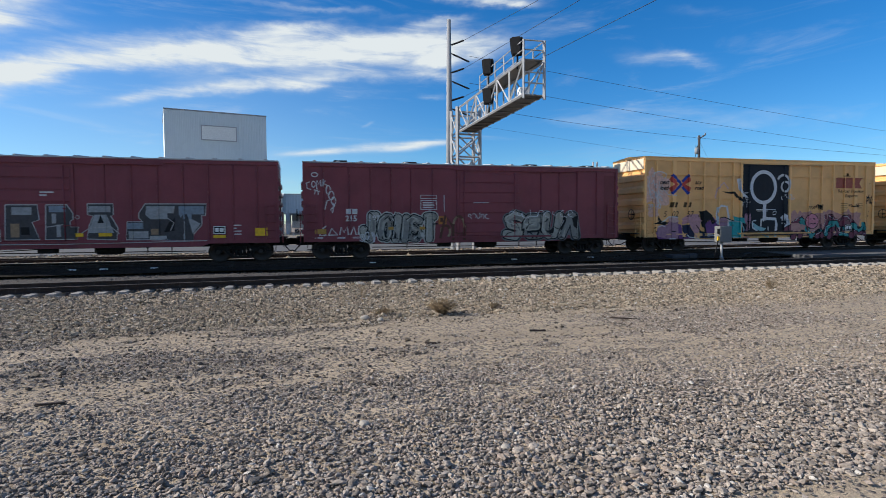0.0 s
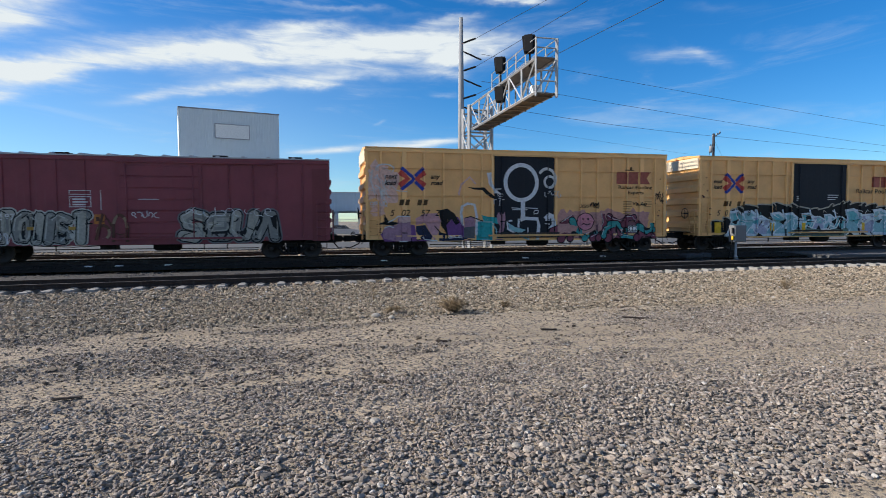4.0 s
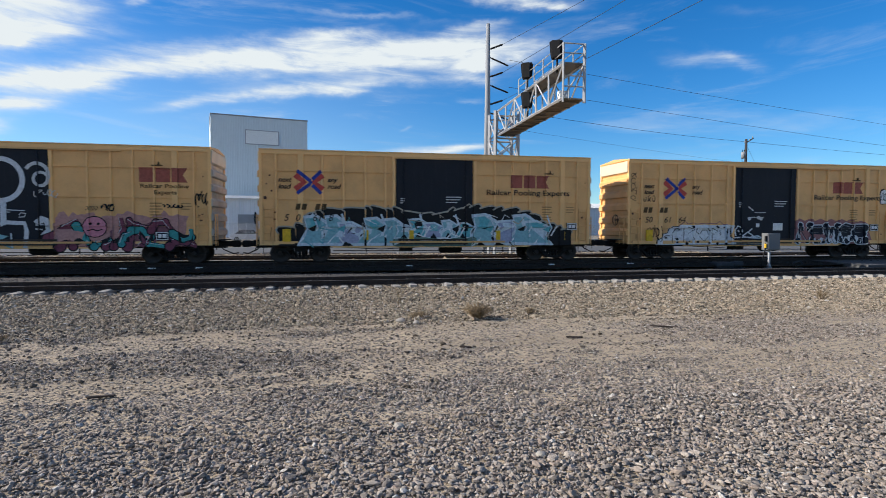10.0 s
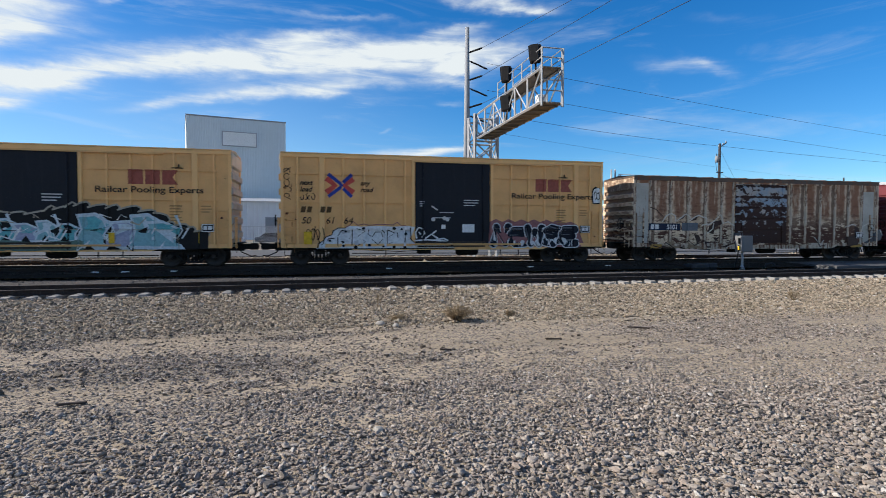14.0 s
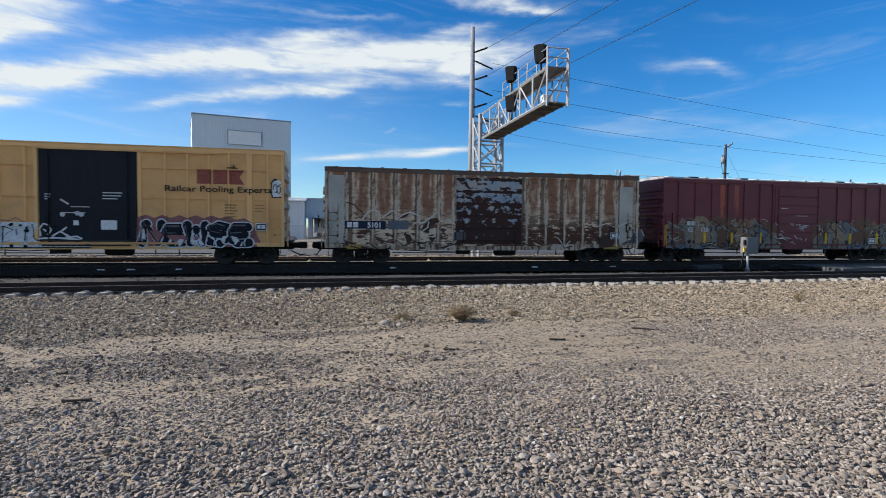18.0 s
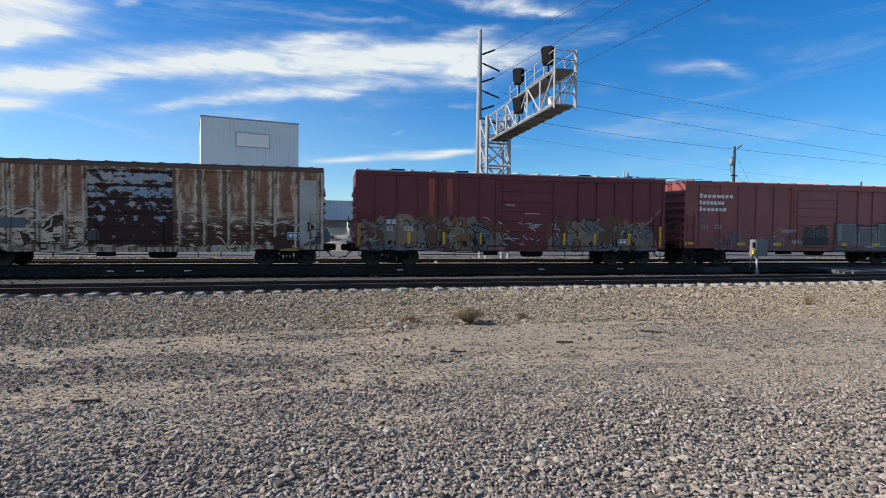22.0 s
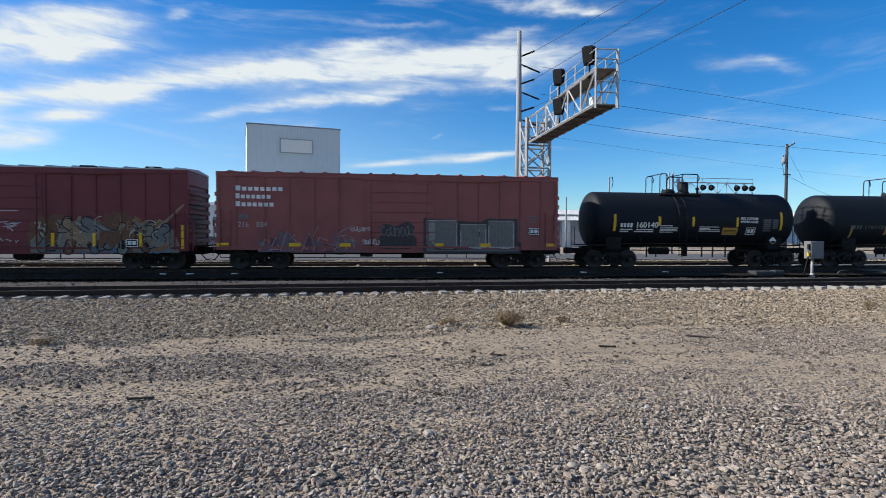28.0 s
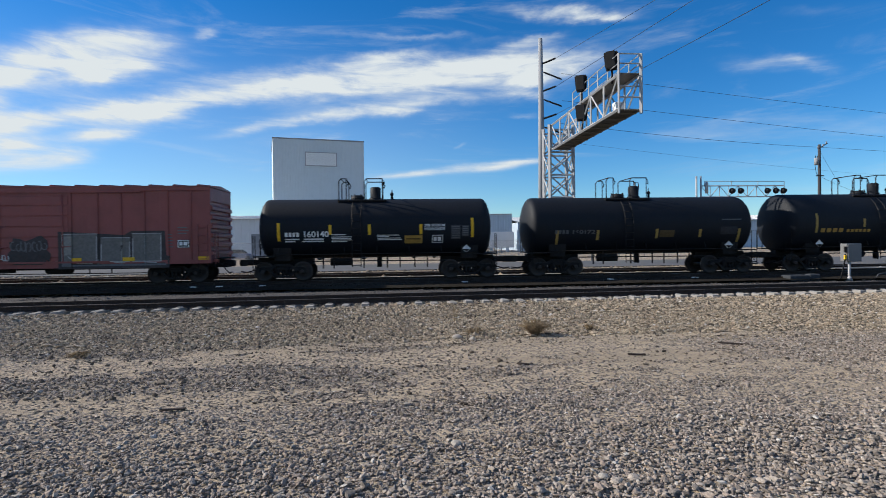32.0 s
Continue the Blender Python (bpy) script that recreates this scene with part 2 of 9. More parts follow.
# ---- thin high clouds: a far sheet of sky, clear between the clouds ----
def cloud_material():
    m, t, p = tree("high_cloud")
    t.nodes.remove(p)
    uv = t.nodes.new("ShaderNodeUVMap")
    uv.uv_map = "sky"
    sep = t.nodes.new("ShaderNodeSeparateXYZ")

    def stretched(sx, sy, tilt):
        n = t.nodes.new("ShaderNodeMapping")
        n.inputs[3].default_value = (sx, sy, 1)
        n.inputs[2].default_value = (0, 0, radians(tilt))
        t.links.new(uv.outputs[0], n.inputs[0])
        return n.outputs[0]
    wob = speckle(t, stretched(0.12, 0.25, -8), 1.0, 4, 0.6)
    wob2 = speckle(t, stretched(0.16, 0.3, 11), 1.3, 4, 0.6)
    t.links.new(uv.outputs[0], sep.inputs[0])
    u = calc(t, "ADD", sep.outputs[0], calc(t, "MULTIPLY", calc(t, "SUBTRACT", wob, 0.5), 3.0))
    v = calc(t, "ADD", sep.outputs[1], calc(t, "MULTIPLY", calc(t, "MULTIPLY", calc(t, "SUBTRACT", wob2, 0.5), 2.0), ramp(t, sep.outputs[1], 5.0, 14.0)))
    total = None
    # azimuth, elevation, half width, half height in degrees, climb, strength
    for az, el, w, h, climb, k in CLOUDS:
        du = calc(t, "SUBTRACT", u, az)
        dv = calc(t, "SUBTRACT", calc(t, "SUBTRACT", v, el), calc(t, "MULTIPLY", du, climb))
        r = calc(t, "ADD", calc(t, "POWER", calc(t, "ABSOLUTE", calc(t, "DIVIDE", du, w)), 2.4), calc(t, "POWER", calc(t, "ABSOLUTE", calc(t, "DIVIDE", dv, h)), 2.0))
        g = calc(t, "MULTIPLY", calc(t, "POWER", 2.718, calc(t, "MULTIPLY", r, -1.0)), k)
        total = g if total is None else calc(t, "ADD", total, g)
    fibre = speckle(t, stretched(0.13, 0.75, 9), 1.0, 7, 0.60, 0.5)
    tuft = speckle(t, stretched(0.4, 0.8, 20), 1.0, 5, 0.55, 0.4)
    thin = ramp(t, speckle(t, stretched(0.05, 0.3, 6), 1.0, 8, 0.62, 0.8), 0.5, 0.85)
    f = calc(t, "MULTIPLY", total, calc(t, "ADD", 0.06, calc(t, "ADD", calc(t, "MULTIPLY", calc(t, "POWER", fibre, 2.0), 1.9), calc(t, "MULTIPLY", tuft, 0.35))))
    f = ramp(t, f, 0.05, 1.25)
    # clouds added outside the view: unseen, they only act on the light
    away = ramp(t, calc(t, "ABSOLUTE", calc(t, "SUBTRACT", sep.outputs[0], 5.0)), 48.0, 80.0)
    more = ramp(t, speckle(t, stretched(0.035, 0.11, 14), 1.0, 8, 0.6, 0.9), 0.42, 0.72)
    f = calc(t, "ADD", f, calc(t, "MULTIPLY", thin, 0.36), True)
    haze = calc(t, "SUBTRACT", 1.0, ramp(t, sep.outputs[1], 0.0, 15.0))
    veil = calc(t, "MULTIPLY", calc(t, "SUBTRACT", 1.0, ramp(t, sep.outputs[0], -14.0, 20.0)), calc(t, "SUBTRACT", 1.0, ramp(t, sep.outputs[1], 6.0, 24.0)))
    f = calc(t, "ADD", f, calc(t, "ADD", calc(t, "MULTIPLY", haze, 0.03), calc(t, "MULTIPLY", veil, 0.17)), True)
    f = calc(t, "ADD", f, calc(t, "MULTIPLY", calc(t, "MULTIPLY", more, away), 0.85), True)
    glow, clear, mix = t.nodes.new("ShaderNodeEmission"), t.nodes.new("ShaderNodeBsdfTransparent"), t.nodes.new("ShaderNodeMixShader")
    glow.inputs[0].default_value, glow.inputs[1].default_value = (0.90, 0.97, 1.0, 1), 0.57
    t.links.new(f, mix.inputs[0])
    t.links.new(clear.outputs[0], mix.inputs[1])
    t.links.new(glow.outputs[0], mix.inputs[2])
    t.links.new(mix.outputs[0], t.nodes["Material Output"].inputs[0])
    return m


CLOUDS = [
    (-15.1, 14.73, 8.6, 1.04, 0.176, 1.15), (-0.1, 16.70, 10.6, 1.63, 0.088, 1.25), (13.5, 17.65, 7.9, 1.63, 0.020, 1.45), (-1.5, 18.39, 4.8, 0.85, 0.159, 0.90),
    (-15.8, 16.09, 6.4, 0.59, 0.200, 0.40), (-25.7, 16.89, 5.4, 2.22, 0.188, 1.20), (-26.2, 15.38, 3.1, 0.65, 0.222, 0.60), (-24.4, 12.24, 4.9, 1.17, 0.149, 1.45),
    (-26.9, 9.95, 2.6, 0.59, 0.134, 1.20), (-13.1, 11.70, 5.7, 0.52, 0.205, 0.70), (-2.6, 13.51, 6.3, 0.65, 0.128, 1.00), (7.0, 14.92, 8.3, 0.78, 0.056, 0.50),
    (7.5, 13.25, 4.4, 0.52, 0.073, 0.30), (1.4, 7.22, 4.1, 0.33, 0.094, 0.75), (8.7, 7.82, 5.6, 0.52, 0.069, 1.30), (13.4, 8.23, 2.2, 0.26, 0.019, 0.80),
    (-18.3, 19.81, 1.2, 0.39, 0.127, 1.10), (1.8, 20.63, 9.9, 0.33, -0.015, 0.40), (17.8, 22.09, 6.2, 0.65, -0.111, 1.10), (21.1, 21.34, 3.0, 0.39, -0.114, 0.90),
    (14.6, 19.87, 3.2, 0.52, 0.094, 0.60), (13.4, 16.23, 1.7, 0.65, 0.142, 1.10), (13.7, 14.72, 1.9, 0.52, -0.037, 0.70), (13.4, 12.91, 1.7, 0.33, 0.023, 0.45),
    (35.6, 15.37, 4.6, 0.85, -0.176, 0.50), (38.6, 14.95, 1.8, 0.52, -0.491, 0.35), (40.4, 18.51, 4.4, 0.72, -0.217, 0.30), (7.1, 10.10, 0.8, 0.26, 0.426, 0.50),
    (-7.7, 15.67, 13.3, 4.57, -0.066, 0.16), (-38.9, 12.14, 6.1, 2.94, 0.167, 1.00), (-39.3, 9.01, 5.0, 1.44, 0.289, 1.00), (-37.6, 6.21, 3.9, 0.91, 0.239, 0.80),
    (-31.0, 7.62, 3.5, 0.98, 0.188, 1.15), (-32.3, 14.92, 4.6, 1.70, 0.340, 1.00), (-33.4, 10.28, 4.2, 0.91, 0.254, 1.20), (-34.3, 8.26, 3.4, 0.65, 0.211, 1.10),
]


def cloud_sheet():
    bm = bmesh.new()
    layer = bm.loops.layers.uv.new("sky")
    az = [-175 + 5 * i for i in range(73)]
    el = [0.5 + 3.5 * i for i in range(24)]
    at = {}
    rows = []
    for e in el:
        row = []
        for a in az:
            c = Vector((math.sin(radians(a)) * math.cos(radians(e)), math.cos(radians(a)) * math.cos(radians(e)), math.sin(radians(e)))) * 3800
            v = bm.verts.new(c)
            at[v] = (a, e)
            row.append(v)
        rows.append(row)
    for r, q in zip(rows, rows[1:]):
        for i in range(len(az) - 1):
            f = bm.faces.new((r[i], r[i + 1], q[i + 1], q[i]))
            f.smooth = True
            for loop in f.loops:
                loop[layer].uv = at[loop.vert]
    me = bpy.data.meshes.new("cloud_backdrop")
    bm.to_mesh(me), bm.free()
    me.materials.append(cloud_material())
    return tagged(new("backdrop", me), "thin white cirrus clouds in a blue sky", "sky", kind="structure")


cloud_sheet()
# ---- mesh helpers ----
def box(bm, x0, x1, y0, y1, z0, z1, mat=0):
    v = [bm.verts.new((x, y, z)) for z in (z0, z1) for y in (y0, y1) for x in (x0, x1)]
    for q in ((0, 2, 3, 1), (4, 5, 7, 6), (0, 1, 5, 4), (2, 6, 7, 3), (0, 4, 6, 2), (1, 3, 7, 5)):
        bm.faces.new([v[i] for i in q]).material_index = mat


def rod(bm, p, q, r, n=8, mat=0, r2=None, smooth=True):
    p, q = Vector(p), Vector(q)
    turn = (q - p).to_track_quat("Z", "Y").to_matrix()
    r2 = r if r2 is None else r2
    rings = []
    for c, k in ((p, r), (q, r2)):
        rings.append([bm.verts.new(c + turn @ Vector((k * math.cos(2 * math.pi * i / n), k * math.sin(2 * math.pi * i / n), 0))) for i in range(n)])
    for i in range(n):
        f = bm.faces.new((rings[0][i], rings[0][(i + 1) % n], rings[1][(i + 1) % n], rings[1][i]))
        f.material_index, f.smooth = mat, smooth
    for ring in (rings[0][::-1], rings[1]):
        bm.faces.new(ring).material_index = mat


def beam(bm, p, q, w, mat=0):
    rod(bm, p, q, w * 0.7071, 4, mat, smooth=False)


def pipe(bm, pts, r, n=6, mat=0):
    """One bent tube through the points."""
    p = [Vector(q) for q in pts]
    rings = []
    for i, c in enumerate(p):
        a, b = p[max(0, i - 1)], p[min(len(p) - 1, i + 1)]
        d = (b - a).normalized()
        ref = Vector((0, 1, 0)) if abs(d.y) < 0.8 else Vector((0, 0, 1))
        u = d.cross(ref).normalized()
        w = d.cross(u)
        rings.append([bm.verts.new(c + r * (u * math.cos(2 * math.pi * k / n) + w * math.sin(2 * math.pi * k / n))) for k in range(n)])
    for a, b in zip(rings, rings[1:]):
        for k in range(n):
            f = bm.faces.new((a[k], a[(k + 1) % n], b[(k + 1) % n], b[k]))
            f.smooth, f.material_index = True, mat
    bm.faces.new(rings[0][::-1]).material_index = mat
    bm.faces.new(rings[-1]).material_index = mat


def cladding(bm, x0, x1, y, z0, z1, pitch, depth):
    """A ribbed metal front: one folded sheet along x, proud of y."""
    prof, x = [], x0
    while x < x1 - pitch * 0.5:
        prof += [(x, y), (x + pitch * 0.75, y), (x + pitch * 0.8, y - depth), (x + pitch * 0.95, y - depth)]
        x += pitch
    prof.append((x1, y))
    lo = [bm.verts.new((a, b, z0)) for a, b in prof]
    hi = [bm.verts.new((a, b, z1)) for a, b in prof]
    for i in range(len(prof) - 1):
        bm.faces.new((lo[i], lo[i + 1], hi[i + 1], hi[i]))


def lathe(bm, pts, axis="y", n=20, mat=0, centre=(0, 0, 0), caps=True):
    """Turns (along, radius) points about an axis."""
    rings = []
    for along, r in pts:
        ring = []
        for i in range(n):
            c, s = r * math.cos(2 * math.pi * i / n), r * math.sin(2 * math.pi * i / n)
            v = {"x": (along, c, s), "y": (s, along, c), "z": (c, s, along)}[axis]
            ring.append(bm.verts.new(Vector(v) + Vector(centre)))
        rings.append(ring)
    for a, b in zip(rings, rings[1:]):
        for i in range(n):
            f = bm.faces.new((a[i], a[(i + 1) % n], b[(i + 1) % n], b[i]))
            f.smooth, f.material_index = True, mat
    for ring in (rings[0][::-1], rings[-1]) if caps else ():
        bm.faces.new(ring).material_index = mat


def slab(bm, outline, y0, y1, mat=0):
    """Extrudes a closed outline of (x, z) between two depths."""
    a = [bm.verts.new((x, y0, z)) for x, z in outline]
    b = [bm.verts.new((x, y1, z)) for x, z in outline]
    n = len(a)
    bm.faces.new(a).material_index = mat
    bm.faces.new(b[::-1]).material_index = mat
    for i in range(n):
        bm.faces.new((a[(i + 1) % n], a[i], b[i], b[(i + 1) % n])).material_index = mat


def part(name, bm, material, parent=None, label="", soften=0.0):
    if soften:
        bmesh.ops.bevel(bm, geom=bm.edges[:], offset=soften, segments=1, affect="EDGES", clamp_overlap=True)
    bmesh.ops.recalc_face_normals(bm, faces=bm.faces[:])
    me = bpy.data.meshes.new(name)
    bm.to_mesh(me)
    bm.free()
    for m in material if isinstance(material, (list, tuple)) else [material]:
        me.materials.append(m)
    ob = new(name, me)
    if parent:
        ob.parent = parent
    if label:
        ob["label"] = label
    return ob


def again(ob, parent, x=0.0, y=0.0, z=0.0):
    """The same mesh once more under parent."""
    o = new(ob.name.split(".")[0], ob.data)
    o.parent = parent
    o.location = (x, y, z)
    if "label" in ob:
        o["label"] = ob["label"]
    return o


def words(name, text, size, material, parent, x, y, z, label="", lean=0.0, squeeze=1.0, align="LEFT", thick=0.0, stretch=None):
    """Lettering that faces the camera's side (towards -y), its lower left corner at x, z."""
    c = bpy.data.curves.new(name, "FONT")
    c.body, c.size, c.shear, c.align_x, c.offset = text, size, lean, align, thick
    tmp = bpy.data.objects.new(name, c)
    scene.collection.objects.link(tmp)
    bpy.context.view_layer.update()
    me = bpy.data.meshes.new_from_object(tmp.evaluated_get(bpy.context.evaluated_depsgraph_get()))
    bpy.data.objects.remove(tmp)
    if stretch:
        wide = max(v.co.x for v in me.vertices) - min(v.co.x for v in me.vertices)
        squeeze = stretch / wide
    for v in me.vertices:
        v.co = (v.co.x * squeeze, -v.co.z, v.co.y)
    me.materials.clear()
    me.materials.append(material)
    ob = new(name, me)
    ob.parent = parent
    ob.location = (x, y, z)
    if label:
        ob["label"] = label
    return ob


def empty(name, label, category, group="", m=None):
    ob = new(name)
    tagged(ob, label, category, group)
    if m:
        ob.matrix_basis = m
    return ob
# ---- ground ----
def smooth(a, b, v):
    k = min(1.0, max(0.0, (v - a) / (b - a)))
    return k * k * (3 - 2 * k)


def ground_height(x, y):
    rough = 0.035 * noise.noise(Vector((x * 0.35, y * 0.5, 0.3))) + 0.02 * noise.noise(Vector((x * 1.3, y * 1.6, 4.0)))
    if y < 8.6:
        return rough + 0.012 * noise.noise(Vector((x * 0.5, y * 2.6, 8.0)))
    near = y - 0.04 * max(-25, min(40, x))     # across the near track, which runs askew
    if 19.35 < near < 20.65:
        return -0.53
    dip = 0.13 * smooth(17.6, 18.62, near) * (1 - smooth(20.9, 21.6, near))    # the ballast falls away at the tie ends
    if y < 18.8:
        k = (y - 8.6) / 10.2
        return rough * (1 - k) - 0.45 * k + 0.004 * max(-14, min(2, x - 4)) * k * k - dip
    if y < 21.6:
        return -0.45 + 0.004 * max(-14, min(2, x - 4)) - dip
    if y < 24.6:
        return -0.44 + 0.03 * noise.noise(Vector((x * 0.8, y * 1.1, 7.0)))
    if y < 29.6:
        return -0.25
    return -0.3


def gravel_material(name):
    """Sandy dirt in long driven streaks, with grit pressed into it."""
    m, t, p = tree(name)
    v = coords(t)
    vor = t.nodes.new("ShaderNodeTexVoronoi")
    t.links.new(v, vor.inputs["Vector"])
    vor.inputs["Scale"].default_value = 34.0
    wide = speckle(t, v, 0.33, 4, 0.55)
    band = speckle(t, coords(t, (0.10, 1.1, 1.0)), 1.0, 5, 0.62, 0.3)
    lump = speckle(t, coords(t, (1.0, 1.7, 1.0)), 7.0, 6, 0.66)
    fine = speckle(t, v, 75.0, 4, 0.65)
    tone = t.nodes.new("ShaderNodeSeparateColor")
    t.links.new(vor.outputs["Color"], tone.inputs[0])
    stone = blend(t, tone.outputs[0], (0.075, 0.064, 0.055), (0.27, 0.235, 0.198))
    stone = blend(t, calc(t, "MULTIPLY", tone.outputs[1], 0.3), stone, (0.23, 0.18, 0.148))
    dirt = blend(t, fine, (0.272, 0.216, 0.150), (0.51, 0.412, 0.295))
    place = t.nodes.new("ShaderNodeSeparateXYZ")
    t.links.new(v, place.inputs[0])
    # the soil gets darker towards low x
    left_dark = calc(t, "SUBTRACT", 1.0, ramp(t, calc(t, "ADD", place.outputs[0], calc(t, "MULTIPLY", wide, 7.0)), 0.5, 6.0))
    soil = calc(t, "MULTIPLY", ramp(t, calc(t, "ADD", calc(t, "MULTIPLY", band, 0.7), calc(t, "MULTIPLY", lump, 0.3)), 0.44, 0.62), 0.40)
    dirt = blend(t, soil, dirt, blend(t, fine, (0.10, 0.08, 0.058), (0.175, 0.142, 0.103)))
    dirt = blend(t, calc(t, "MULTIPLY", left_dark, 0.16), dirt, (0.085, 0.071, 0.058))
    bare = ramp(t, calc(t, "ADD", calc(t, "MULTIPLY", wide, 0.4), calc(t, "MULTIPLY", band, 0.6)), 0.40, 0.60)
    some = calc(t, "GREATER_THAN", tone.outputs[2], calc(t, "ADD", 0.38, calc(t, "MULTIPLY", bare, 0.45)))
    t.links.new(blend(t, some, dirt, stone), p.inputs["Base Color"])
    p.inputs["Roughness"].default_value = 0.95
    p.inputs["Specular IOR Level"].default_value = 0.2
    hump = calc(t, "MULTIPLY", calc(t, "SUBTRACT", 0.5, vor.outputs["Distance"]), some)
    bump(t, p, calc(t, "ADD", calc(t, "ADD", hump, calc(t, "MULTIPLY", fine, 0.25)), calc(t, "MULTIPLY", lump, 1.2)), 1.0, 0.03)
    return m


def stone_material(name, dark, light, warm, bright=True):
    """Crushed stones, each of its own tone."""
    m, t, p = tree(name)
    g = t.nodes.new("ShaderNodeNewGeometry")
    r = g.outputs["Random Per Island"]
    fine = speckle(t, coords(t), 90.0, 5, 0.7)
    col = blend(t, r, dark, light)
    odd = calc(t, "FRACT", calc(t, "MULTIPLY", r, 37.0))
    col = blend(t, calc(t, "MULTIPLY", calc(t, "GREATER_THAN", odd, 0.76), 0.6), col, warm)
    if bright:
        col = blend(t, calc(t, "GREATER_THAN", odd, 0.975), col, (0.46, 0.43, 0.39))
    col = blend(t, calc(t, "MULTIPLY", ramp(t, fine, 0.35, 0.75), 0.5), col, dull(dark, 0.8))
    t.links.new(col, p.inputs["Base Color"])
    p.inputs["Roughness"].default_value = 0.9
    p.inputs["Specular IOR Level"].default_value = 0.25
    bump(t, p, fine, 0.5, 0.006)
    return m


GRAVEL = gravel_material("gravel_and_dirt")
STONES = stone_material("crushed_stone", (0.098, 0.084, 0.073), (0.40, 0.346, 0.294), (0.345, 0.268, 0.214))
BALLAST = stone_material("track_ballast", (0.078, 0.064, 0.048), (0.44, 0.366, 0.272), (0.36, 0.27, 0.185))
GREY_BALLAST = stone_material("grey_ballast", (0.030, 0.029, 0.030), (0.125, 0.118, 0.115), (0.09, 0.075, 0.066), False)
CLODS = stone_material("dark_soil_clods", (0.055, 0.045, 0.036), (0.17, 0.14, 0.11), (0.13, 0.098, 0.072), False)


def sheet(name, xs, ys, height, material):
    bm = bmesh.new()
    grid = [[bm.verts.new((x, y, height(x, y))) for x in xs] for y in ys]
    for a, b in zip(grid, grid[1:]):
        for i in range(len(xs) - 1):
            bm.faces.new((a[i], a[i + 1], b[i + 1], b[i])).smooth = True
    return part(name, bm, material)


def steps(*spans):
    out = []
    for a, b, n in spans:
        out += [a + (b - a) * i / n for i in range(n)]
    return out + [spans[-1][1]]


gx = steps((-2500, -300, 6), (-300, -40, 8), (-40, -10, 20), (-10, 20, 120), (20, 60, 26), (60, 300, 8), (300, 2500, 6))
gy = steps((-600, -20, 6), (-20, 0, 10), (0, 13, 60), (13, 18.4, 20), (18.4, 30, 46), (30, 36, 8), (36, 130, 14), (130, 500, 8), (500, 4000, 6))
tagged(sheet("ground", gx, gy, ground_height, GRAVEL), "sandy ground strewn with grey crushed gravel", "ground", kind="structure")


def ball(cuts):
    """A unit icosphere as arrays of points and triangles."""
    bm = bmesh.new()
    bmesh.ops.create_icosphere(bm, subdivisions=cuts, radius=1.0)
    co = np.array([v.co[:] for v in bm.verts])
    tri = np.array([[v.index for v in f.verts] for f in bm.faces])
    bm.free()
    return co, tri


